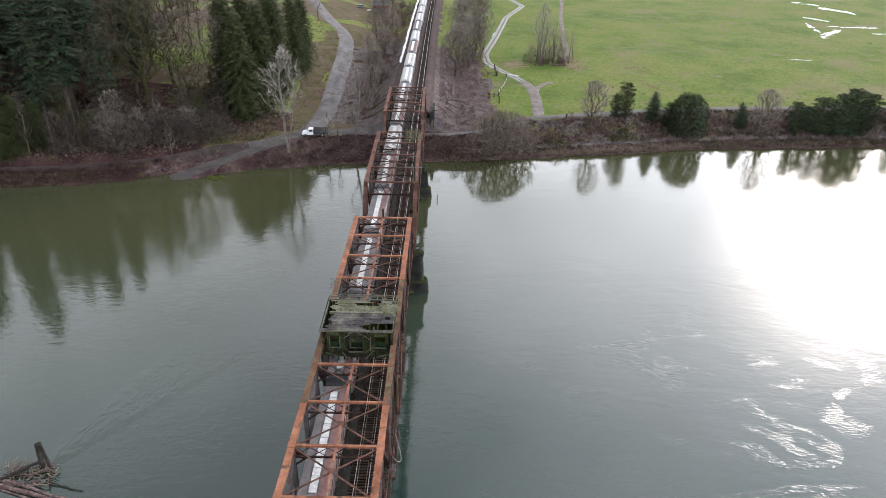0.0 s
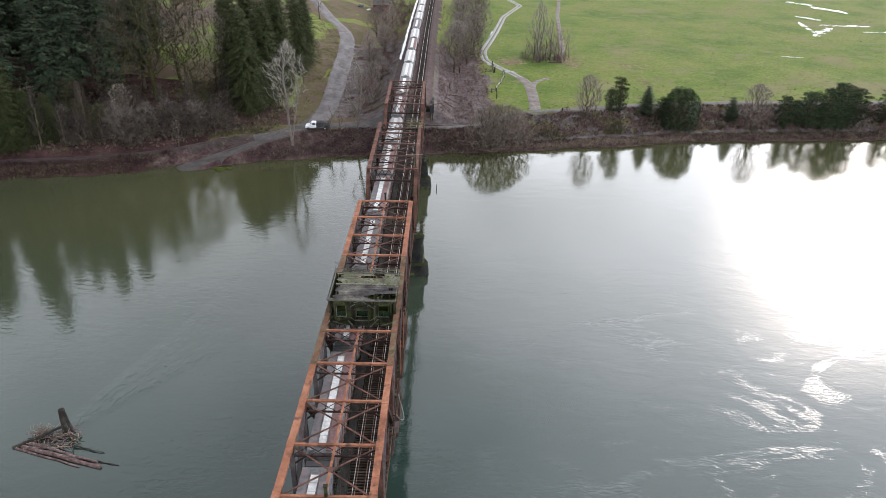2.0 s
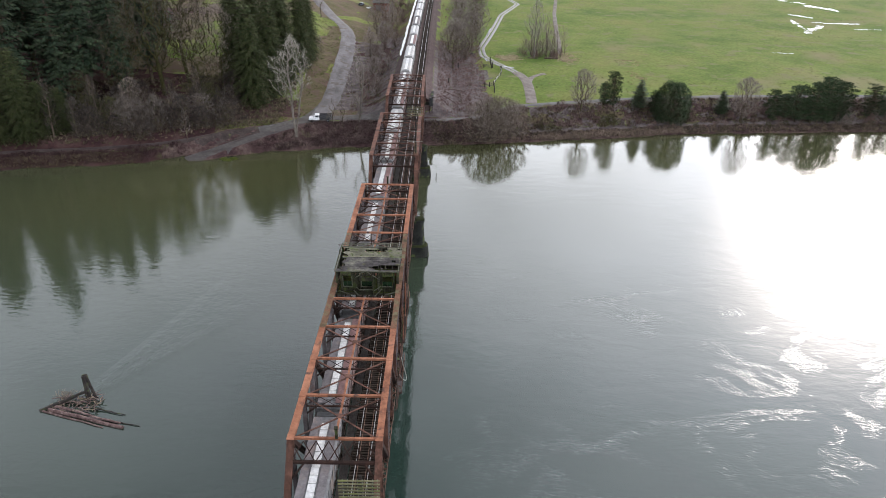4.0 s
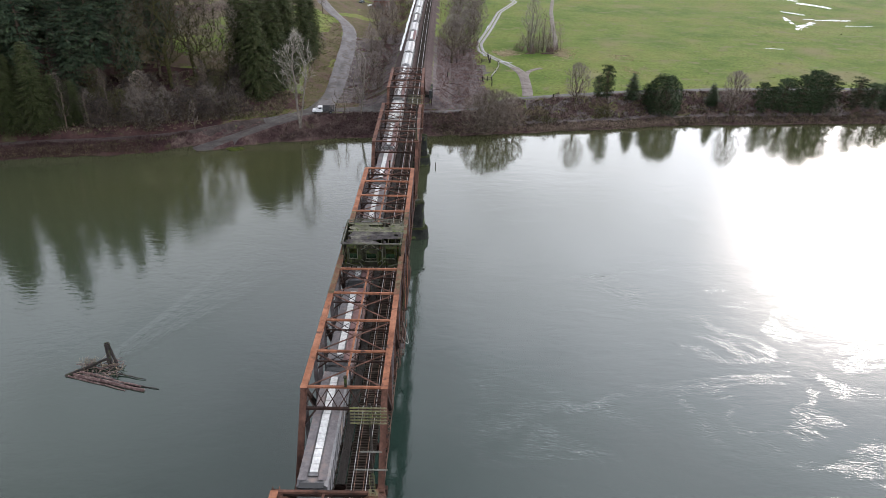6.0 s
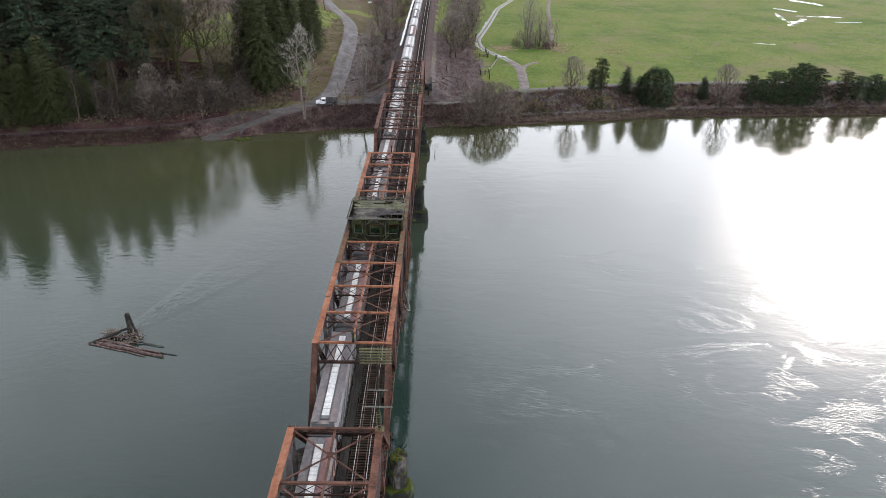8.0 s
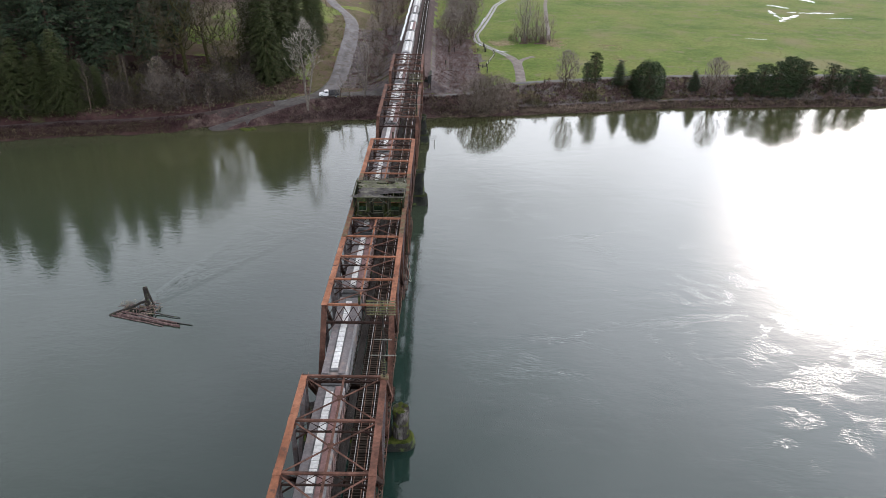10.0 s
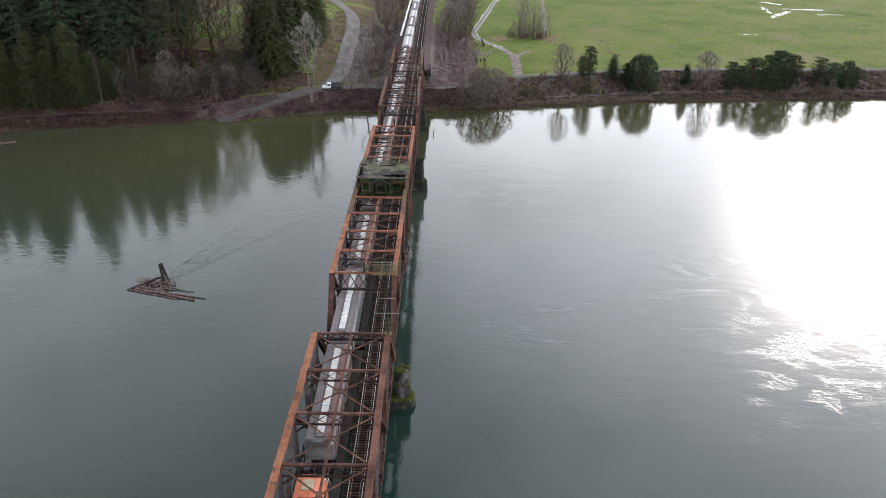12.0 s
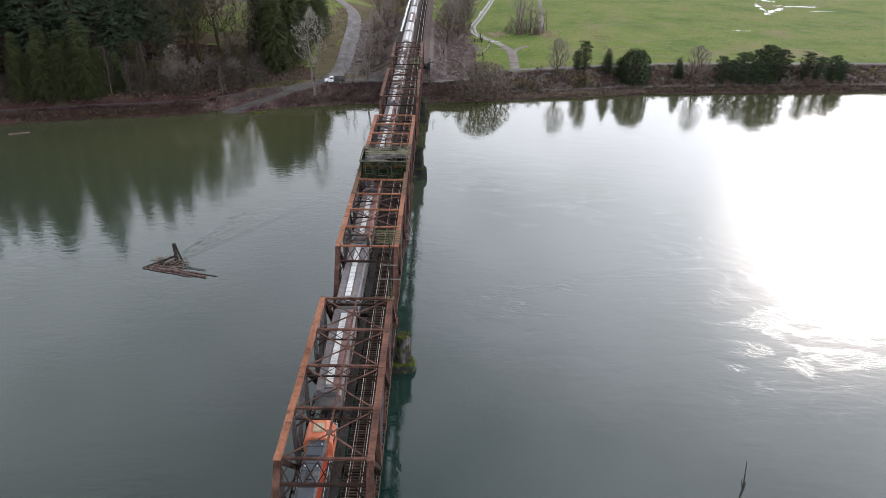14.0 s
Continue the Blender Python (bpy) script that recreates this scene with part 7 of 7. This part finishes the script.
def drift(name, a, b, r0, r1, mat, label, group="driftwood caught on the river piles"):
    t = thing(name, Vector(a), label, "driftwood", group)
    bm = bmesh.new()
    crooked_log(bm, a, b, r0, r1)
    part("log", bm, mat, t)
    return t


dol = thing("mooring_dolphin", (-40.2, -6.4, -1.5), "cluster of dark rotting timber piles leaning together", "river piles")
for (bx, by), (tx, ty, tz) in (((-40.3, -6.6), (-41.25, -5.2, 3.35)), ((-39.8, -6.1), (-41.05, -5.05, 3.1)), ((-40.7, -6.6), (-41.3, -5.35, 3.0))):
    bm = bmesh.new()
    bx2, by2 = bx + (bx - tx) * 0.45, by + (by - ty) * 0.45
    crooked_log(bm, (bx2, by2, -1.5), (tx, ty, tz), 0.24, 0.20, 0.03)
    part("timber_pole", bm, LOG_DARK, dol)
bm = bmesh.new()
bmesh.ops.create_cone(bm, cap_ends=True, segments=14, radius1=0.46, radius2=0.40, depth=0.35, matrix=Matrix.Translation((-41.18, -5.18, 3.05)))
part("binding", bm, LOG_DARK, dol)
drift("driftwood_log", (-45.0, -9.2, 0.2), (-33.2, -12.5, 0.12), 0.30, 0.26, LOG, "long weathered driftwood trunk lying in the water")
drift("driftwood_log", (-44.2, -8.8, 0.45), (-33.8, -11.9, 0.35), 0.20, 0.14, LOG, "pale driftwood trunk with its bark gone")
drift("driftwood_log", (-45.8, -9.4, 0.1), (-36.0, -12.5, 0.05), 0.15, 0.10, LOG, "dark split driftwood trunk beside the longest one")
drift("driftwood_log", (-46.3, -9.3, -0.05), (-42.5, -6.6, 0.5), 0.32, 0.26, LOG_DARK, "dark waterlogged trunk against the piles")
drift("driftwood_log", (-43.8, -7.7, 0.4), (-40.9, -6.2, 1.1), 0.22, 0.2, LOG_DARK, "dark broken trunk leaning on the piles")
drift("driftwood_log", (-36.8, -11.0, 0.15), (-31.1, -12.1, 0.05), 0.15, 0.05, LOG_DARK, "thin dark branch trailing in the water")
drift("driftwood_log", (-38.5, -8.8, 0.2), (-33.9, -9.9, 0.1), 0.12, 0.06, LOG_DARK, "thin dark branch trailing in the water")
for k in range(64):
    c = Vector((-42.2 + rng.uniform(-2.4, 4.0), -8.0 + rng.uniform(-1.5, 2.2), 0.1 + rng.uniform(0, 0.5)))
    a = rng.uniform(-0.7, 0.7) + (0 if rng.random() < 0.6 else 1.2)
    ln = rng.uniform(1.0, 3.6)
    w = Vector((math.cos(a) * ln / 2, -math.sin(a) * ln / 2 * 0.6, rng.uniform(-0.25, 0.45)))
    drift("driftwood_branch", c - w, c + w, rng.uniform(0.04, 0.10), 0.03, LOG if k % 3 else TWIG_TAN, "weathered stick in the tangle of driftwood")
brush = thing("driftwood_brush", (-44.8, -5.6, 0), "heap of tangled pale twigs caught on the piles", "driftwood")
vs, fs = [], []
for k in range(70):
    p = Vector((-43.8 + rng.gauss(0, 0.9), -6.4 + rng.gauss(0, 0.7), rng.uniform(0, 0.5)))
    d = Vector((rng.gauss(0, 0.5), rng.gauss(0, 0.5), rng.uniform(0.1, 0.8)))
    limb(vs, fs, p, p + d * rng.uniform(0.5, 1.2), 0.035, 0.015, 3)
o = tagged(mesh_part("tangle", vs, fs, TWIG_TAN, brush), kind="stuff")
o.matrix_parent_inverse = brush.matrix_basis.inverted()
heap = thing("driftwood_brush", (-6.9, 40.5, 0), "grey branches caught against the bridge pier", "driftwood")
vs, fs = [], []
for k in range(160):
    p = Vector((-8.3 + rng.gauss(0, 0.9), 40.8 + rng.gauss(0, 1.4), rng.uniform(-0.2, 1.2)))
    d = Vector((rng.gauss(0, 0.7), rng.gauss(0, 0.7), rng.uniform(-0.1, 0.7)))
    limb(vs, fs, p, p + d * rng.uniform(0.5, 1.3), 0.06, 0.02, 3)
o = tagged(mesh_part("tangle", vs, fs, LOG, heap), kind="stuff")
o.matrix_parent_inverse = heap.matrix_basis.inverted()
snag = thing("river_snag", (48.8, -65.0, -0.3), "dark bare branch sticking out of the current", "driftwood")
bm = bmesh.new()
crooked_log(bm, (47.8, -66.4, -0.4), (50.0, -63.0, 0.5), 0.16, 0.12, 0.05)
crooked_log(bm, (49.8, -63.2, 0.4), (51.0, -60.4, 1.6), 0.11, 0.04, 0.06)
part("log", bm, LOG_DARK, snag)
drift("driftwood_log", (-113.8, 67.3, 0.0), (-108.5, 69.3, 0.25), 0.4, 0.18, LOG, "pale stranded trunk near the wooded bank", "stranded logs")
stick = thing("water_stake", (8.7, 81.2, -1), "thin dark stake standing in the river", "stake")
bm = bmesh.new()
rod(bm, (8.7, 81.2, -1), (8.75, 81.2, 1.3), 0.13, 0.09)
part("stake", bm, LOG_DARK, stick)
for a, b, r, lb in (((-51.0, 103.8), (-47.4, 104.8), 0.16, "pale felled log beside the gravel track"), ((-53.2, 104.4), (-51.6, 105.4), 0.14, "short pale log on the bank"), ((10.2, 134), (14.8, 128.6), 0.16, "fallen dead branch on the embankment"), ((10.5, 140), (15.5, 136.0), 0.14, "fallen dead branch on the embankment"), ((12, 146), (17.5, 143.5), 0.15, "fallen dead branch on the embankment"), ((9.0, 131), (12.0, 126), 0.13, "fallen dead branch on the embankment"), ((50, 195.2), (55.5, 195.8), 0.3, "weathered fallen trunk at the edge of the brush"), ((43.5, 195.4), (47.5, 195.0), 0.22, "dark fallen trunk at the edge of the brush")):
    drift("fallen_log", (*a, ground(*a) + r * 0.8), (*b, ground(*b) + r * 0.8), r, r * 0.6, LOG, lb, "fallen logs on land")
for a, b in (((-38.2, 104.2), (-36.0, 99.6)), ((-37.2, 104.0), (-35.2, 100.0))):
    drift("fallen_log", (*a, ground(*a) + 0.25), (*b, ground(*b) + 0.2), 0.09, 0.06, LOG, "thin pale pole lying down the bank", "fallen logs on land")

# white flatbed truck
WHITE_PAINT = paint("white_truck_paint", (0.640, 0.640, 0.632), 0.35, (0.5, 0.48, 0.44), 0.66)
BED = paint("dark_bed_paint", (0.03, 0.03, 0.032), 0.6, (0.10, 0.08, 0.06), 0.56)
TYRE = surface("tyre_rubber", [(0.015, 0.015, 0.015), (0.03, 0.03, 0.03)], 0.3, 0.9, 0.1)
CHROME = surface("dull_chrome", [(0.45, 0.45, 0.45), (0.6, 0.6, 0.6)], 0.4, 0.25, 0.0, metal=0.9)


def wheel(root, x, y, r=0.4, w=0.26):
    bm = bmesh.new()
    bmesh.ops.create_cone(bm, cap_ends=True, segments=24, radius1=r, radius2=r, depth=w, matrix=pose(x, y, r, 90, 0, 0))
    bmesh.ops.bevel(bm, geom=[e for e in bm.edges if e.calc_face_angle(0) > 1.0], offset=0.04, segments=2, affect="EDGES")
    ty = part("wheel", bm, TYRE, root)
    bm = bmesh.new()
    s = 1 if y > 0 else -1
    bmesh.ops.create_cone(bm, cap_ends=True, segments=16, radius1=r * 0.55, radius2=r * 0.5, depth=0.04, matrix=pose(x, y + s * (w / 2 + 0.01), r, 90, 0, 0))
    part("rim", bm, CHROME, ty)


def side_prism(bm, outline, y0, y1, inset=0.0, z_in=9.0):
    """A body from a side outline of (x, z); points above z_in lean inwards by inset."""
    a = [bm.verts.new((x, y0 + (inset if z > z_in else 0), z)) for x, z in outline]
    b = [bm.verts.new((x, y1 - (inset if z > z_in else 0), z)) for x, z in outline]
    bm.faces.new(a)
    bm.faces.new(b[::-1])
    n = len(outline)
    for k in range(n):
        bm.faces.new((a[(k + 1) % n], a[k], b[k], b[(k + 1) % n]))


truck = thing("flatbed_truck", (0, 0, 0), "white pickup truck with a dark stake bed on gravel", "truck")
bm = bmesh.new()
side_prism(bm, [(-3.1, 0.55), (-0.35, 0.55), (-0.35, 1.95), (-1.45, 1.95), (-1.95, 1.25), (-3.0, 1.12), (-3.12, 0.9)], -0.98, 0.98, 0.14, 1.5)
bmesh.ops.bevel(bm, geom=bm.edges[:], offset=0.06, segments=2, affect="EDGES")
cabin = part("cab", bm, WHITE_PAINT, truck)
bm = bmesh.new()
v = [bm.verts.new(p) for p in ((-1.96, -0.82, 1.30), (-1.96, 0.82, 1.30), (-1.52, 0.72, 1.86), (-1.52, -0.72, 1.86))]
bm.faces.new(v)
bmesh.ops.solidify(bm, geom=bm.faces[:], thickness=0.03)
part("windscreen", bm, CAB_GLASS, cabin)
for s in (-1, 1):
    bm = bmesh.new()
    box(bm, (-0.95, s * 0.93, 1.56), (0.85, 0.06, 0.46))
    part("side_window", bm, CAB_GLASS, cabin)
    bm = bmesh.new()
    box(bm, (-3.10, s * 0.7, 0.93), (0.06, 0.34, 0.2))
    part("headlight", bm, CHROME, cabin)
bm = bmesh.new()
box(bm, (-3.16, 0, 0.6), (0.14, 1.9, 0.22))
part("bumper", bm, CHROME, truck)
bm = bmesh.new()
box(bm, (1.35, 0, 0.98), (3.3, 2.15, 0.12))
box(bm, (1.35, 0, 0.72), (3.2, 0.9, 0.3))
part("flatbed", bm, BED, truck)
for s in (-1, 1):
    for z in (1.22, 1.48, 1.74):
        bm = bmesh.new()
        box(bm, (1.35, s * 1.05, z), (3.3, 0.05, 0.2))
        part("stake_board", bm, BED, truck)
    for x in (-0.25, 0.8, 1.9, 2.95):
        bm = bmesh.new()
        box(bm, (x, s * 1.09, 1.4), (0.08, 0.06, 0.9))
        part("stake", bm, BED, truck)
for x in (-0.28, 2.98):
    bm = bmesh.new()
    box(bm, (x, 0, 1.42), (0.06, 2.1, 0.8))
    part("end_board", bm, BED, truck)
for x in (-2.3, 1.9):
    for s in (-1, 1):
        wheel(truck, x, s * 0.86)
tx, ty = -25.4, 112.4
truck.matrix_basis = pose(tx, ty, ground(tx, ty) + 0.1, 0, 0, 6) @ Matrix.Diagonal((1.08, 1.08, 1.08, 1))


def saloon(name, colour, x, y, turn, label):
    c = thing(name, (0, 0, 0), label, "car", "parked cars")
    bm = bmesh.new()
    side_prism(bm, [(-2.2, 0.35), (2.2, 0.35), (2.2, 0.85), (1.3, 0.95), (0.75, 1.45), (-0.9, 1.45), (-1.5, 0.95), (-2.2, 0.8)], -0.88, 0.88, 0.18, 1.2)
    bmesh.ops.bevel(bm, geom=bm.edges[:], offset=0.07, segments=2, affect="EDGES")
    part("body", bm, colour, c)
    for s in (-1, 1):
        bm = bmesh.new()
        box(bm, (-0.1, s * 0.80, 1.18), (1.6, 0.05, 0.34))
        part("side_window", bm, CAB_GLASS, c)
        for xx in (-1.4, 1.4):
            wheel(c, xx, s * 0.8, 0.32, 0.2)
    for xa, za, xb, zb in ((-1.42, 1.03, -0.98, 1.42), (1.22, 1.03, 0.83, 1.42)):
        bm = bmesh.new()
        s = 1 if xa > 0 else -1
        v = [bm.verts.new(p) for p in ((xa + s * 0.03, -0.68, za), (xa + s * 0.03, 0.68, za), (xb + s * 0.03, 0.6, zb), (xb + s * 0.03, -0.6, zb))]
        bm.faces.new(v)
        bmesh.ops.solidify(bm, geom=bm.faces[:], thickness=0.03)
        part("windscreen", bm, CAB_GLASS, c)
    c.matrix_basis = pose(x, y, ground(x, y) + 0.02, 0, 0, turn)
    return c


saloon("parked_car", paint("dark_blue_car_paint", (0.035, 0.045, 0.06), 0.3), -32.2, 288.0, 75, "dark blue car parked beside the red shed")
saloon("parked_car", paint("dark_red_car_paint", (0.20, 0.02, 0.025), 0.3), -150.0, 214.0, 10, "dark red car parked among the trees")

# red shed
SHED_RED = surface("weathered_red_boards", [(0.091, 0.035, 0.025), (0.154, 0.059, 0.042), (0.196, 0.084, 0.063)], 1.5, 0.9, 0.3, stretch=(3, 3, 0.4), each=0.2)
SHED_ROOF = surface("rusty_sheet_roof", [(0.078, 0.072, 0.069), (0.132, 0.120, 0.111)], 2.0, 0.7, 0.2, spots=((0.2, 0.1, 0.06), 1.5, 0.58))
shed = thing("shed", (-22.0, 288.0, ground(-22, 288)), "red-brown wooden shed beyond the lane", "shed")
sz = ground(-22, 285) - 0.2
bm = bmesh.new()
box(bm, (-22.0, 288.0, sz + 2.1), (7.6, 7.0, 4.2))
wall = part("wall", bm, SHED_RED, shed)
for k in range(24):
    bm = bmesh.new()
    box(bm, (-25.7 + 7.4 * k / 23, 284.47, sz + 2.1), (0.05, 0.04, 4.1))
    part("batten", bm, SHED_RED, wall)
bm = bmesh.new()
box(bm, (-23.2, 284.44, sz + 1.5), (2.6, 0.08, 3.0))
part("door", bm, BED, shed)
bm = bmesh.new()
for s in (-1, 1):
    v = [bm.verts.new(p) for p in ((-22 - 4.2, 288 + s * 4.0, sz + 4.0), (-22 + 4.2, 288 + s * 4.0, sz + 4.0), (-22 + 4.2, 288, sz + 6.2), (-22 - 4.2, 288, sz + 6.2))]
    bm.faces.new(v)
bmesh.ops.solidify(bm, geom=bm.faces[:], thickness=0.12)
part("roof", bm, SHED_ROOF, shed)
for s in (-1, 1):
    bm = bmesh.new()
    v = [bm.verts.new(p) for p in ((-22 + s * 3.8, 284.5, sz + 4.2), (-22 + s * 3.8, 291.5, sz + 4.2), (-22 + s * 3.8, 288, sz + 6.1))]
    bm.faces.new(v)
    bmesh.ops.solidify(bm, geom=bm.faces[:], thickness=0.1)
    part("gable", bm, SHED_RED, shed)
for x, y, s in ((-28.4, 285.5, 0.5), (-29.3, 286.4, 0.4), (-27.8, 287.5, 0.6)):
    j = thing("scrap_bin", (x, y, ground(x, y)), "pale bin standing beside the shed", "bin", "bins by the shed")
    bm = bmesh.new()
    section(bm, [(x - s * 0.8, sz + 0.3), (x + s * 0.8, sz + 0.3), (x + s, sz + 1.6), (x - s, sz + 1.6)], y - s, y + s)
    part("tub", bm, WHITE_PAINT, j)

# timber fence and gate by the dirt track
FENCE = surface("weathered_fence_timber", [(0.060, 0.051, 0.042), (0.120, 0.105, 0.090)], 0.7, 0.9, 0.3)
FENCE_PALE = surface("pale_fence_rail", [(0.216, 0.204, 0.180), (0.312, 0.300, 0.276)], 0.7, 0.9, 0.2)


def fence(points, rails, mat, label, post_h=1.35, post_r=0.12):
    a0 = Vector(points[0])
    f = thing("fence", (*a0, ground(*a0)), label, "fence", "timber fences by the track")
    for p in points:
        bm = bmesh.new()
        z = ground(*p)
        hh = post_h * rng.uniform(0.9, 1.15)
        rod(bm, (*p, z - 0.4), (p[0] + rng.uniform(-0.06, 0.06), p[1], z + hh), post_r, post_r * 0.9, 8)
        part("post", bm, LOG_DARK, f)
    for a, b in zip(points, points[1:]):
        for hgt in rails:
            bm = bmesh.new()
            beam(bm, (*a, ground(*a) + hgt), (*b, ground(*b) + hgt), 0.08, 0.16)
            part("rail", bm, mat, f)
    return f


fence([(28.0, 187), (28.0, 181.5), (28.4, 177)], (0.5, 1.0), FENCE, "dark timber fence beside the dirt track", 2.0, 0.2)
fence([(25.2, 177.5), (28.0, 176.3)], (0.4, 0.8, 1.2), FENCE, "dark timber gate beside the dirt track", 1.5, 0.16)
fence([(31.2, 174.2), (31.3, 170), (30.6, 166), (29.4, 161), (28.2, 156.5), (27.3, 152.2)], (0.55, 1.05), FENCE_PALE, "pale rail fence leading to the dirt track", 1.3, 0.14)
fence([(24.2, 149.2), (25.8, 149.6), (27.4, 150.0), (27.2, 145.5), (27.0, 142.5)], (0.5, 1.0), FENCE, "dark timber fence with a gate frame", 1.5, 0.16)
for x, y, hh in ((15.6, 177, 2.2), (12.0, 154, 1.8), (46.2, 130.2, 1.2), (31.4, 173.4, 1.6)):
    ps = thing("marker_post", (x, y, ground(x, y)), "dark weathered wooden post standing in the ground", "post", "posts near the track")
    bm = bmesh.new()
    rod(bm, (x, y, ground(x, y) - 0.4), (x + 0.05, y, ground(x, y) + hh), 0.16, 0.14, 8)
    part("post", bm, LOG_DARK, ps)

# equipment stand beside the abutment
eq = thing("signal_stand", (6.9, 118.6, 4.5), "dark steel equipment stand beside the far truss end", "signal stand")
zb = ground(6.9, 118.6)
bm = bmesh.new()
box(bm, (6.6, 118.6, 9.2), (0.9, 1.0, 2.4))
part("cabinet", bm, BLACK, eq)
for dx in (-0.35, 0.35):
    bm = bmesh.new()
    beam(bm, (6.6 + dx, 118.6, zb - 0.3), (6.6 + dx, 118.6, 8.1), 0.16, 0.16, (0, 1, 0))
    part("leg", bm, RUST_DARK, eq)
bm = bmesh.new()
beam(bm, (6.6, 118.6, 10.5), (9.4, 118.9, 10.7), 0.14, 0.14)
part("arm", bm, RUST_DARK, eq)

# standing water: pasture puddles and the ditch beside the line
POOL = bpy.data.materials.new("standing_water")
POOL.use_nodes = True
pb = POOL.node_tree.nodes["Principled BSDF"]
pb.inputs["Base Color"].default_value = (0.05, 0.055, 0.05, 1)
pb.inputs["Roughness"].default_value, pb.inputs["IOR"].default_value = 0.05, 1.333


def pool(name, x, y, rx, ry, label, seed, cat="puddle", turn=0.0):
    vs, fs = [], []
    n = 44
    z = max(ground(x + rx * i, y + ry * j) for i in (-1, 0, 1) for j in (-1, 0, 1)) + 0.04
    vs.append((x, y, z))
    for k in range(n):
        a = 2 * math.pi * k / n
        r = 0.75 + 0.9 * noise.noise((math.cos(a) * 1.8 + seed, math.sin(a) * 1.8, seed * 3.1)) + 0.25 * noise.noise((math.cos(a) * 6 + seed, math.sin(a) * 6, 1.0))
        r = max(0.12, r)
        px, py = rx * r * math.cos(a), ry * r * math.sin(a)
        vs.append((x + px * math.cos(turn) - py * math.sin(turn), y + px * math.sin(turn) + py * math.cos(turn), z))
    for k in range(n):
        fs.append((0, 1 + k, 1 + (k + 1) % n))
    me = bpy.data.meshes.new(name)
    me.from_pydata(vs, [], fs)
    me.materials.append(POOL)
    return tagged(new(name, me), label, cat, "puddles in the pasture", "structure")


# each sheet of water is broken into a chain of ragged pools by the tussocks
i = 0
for xa, ya, xb, yb, m, wide in ((182, 258, 198, 276, 9, 5.0), (190, 292, 186, 270, 6, 5.0), (199, 287, 222, 285, 9, 2.6), (197, 311, 205, 300, 6, 3.6), (220, 343, 231, 328, 9, 7.5), (214, 366, 224, 352, 6, 4.5), (211, 272, 226, 271, 3, 1.6), (148, 213, 156, 211.5, 3, 0.8)):
    for k in range(3 * m):
        f = (k + rng.uniform(0.1, 0.9)) / (3 * m)
        s = rng.uniform(0.2, 0.7)
        pool("puddle", xa + (xb - xa) * f + rng.uniform(-1, 1), ya + (yb - ya) * f + rng.gauss(0, 0.32) * wide, (abs(xb - xa) / m * 0.9 + 0.8) * s, wide * 0.5 * s, "shallow puddle of rainwater on the grass", 1.7 * i)
        i += 1
ditch = []
vs, fs = [], []
for k in range(60):
    y = 178 + 2.6 * k
    x = track_x(y) - 6.3 + 0.25 * noise.noise((y * 0.1, 0, 0))
    w = 0.45 + 0.3 * noise.noise((y * 0.16, 4, 0)) if k else 0.05
    vs += [(x - w, y, DECK - 1.0), (x + w, y, DECK - 1.0)]
for k in range(59):
    fs.append((2 * k, 2 * k + 1, 2 * k + 3, 2 * k + 2))
me = bpy.data.meshes.new("ditch_water")
me.from_pydata(vs, [], fs)
me.materials.append(POOL)
tagged(new("ditch_water", me), "narrow strip of bright water beside the railway", "ditch", kind="structure")
for x, y, rx, ry, tn in ((26.6, 192, 0.5, 5, 0.1), (34, 178.5, 3.0, 0.8, -0.5), (30.5, 245, 0.5, 9, -0.15), (37.2, 283, 0.5, 9, -0.15), (25.2, 218, 0.45, 8, -0.1)):
    pool("puddle", x, y, rx, ry, "rainwater standing in the wheel ruts", x * 0.7, turn=tn)


# ---- sleepers on the bridge, one by one ----
bm = bmesh.new()
box(bm, (0, 0, 0), (2.75, 0.22, 0.22))
sleeper_me = bpy.data.meshes.new("sleeper")
bm.to_mesh(sleeper_me)
bm.free()
sleeper_me.materials.append(SLEEPER)
for t in [o for o in scene.objects if o.name.startswith("railway_track")]:
    f = along(t["f"])
    del t["f"]
    y = SLEEP_FROM
    while y <= SLEEP_TO:
        o = new("sleeper", sleeper_me)
        o.parent = t
        o.matrix_parent_inverse = t.matrix_basis.inverted()
        o.matrix_basis = pose(f(y) + random.uniform(-0.06, 0.06), y, DECK - 0.30, 0, 0, random.uniform(-0.8, 0.8))
        y += 0.42
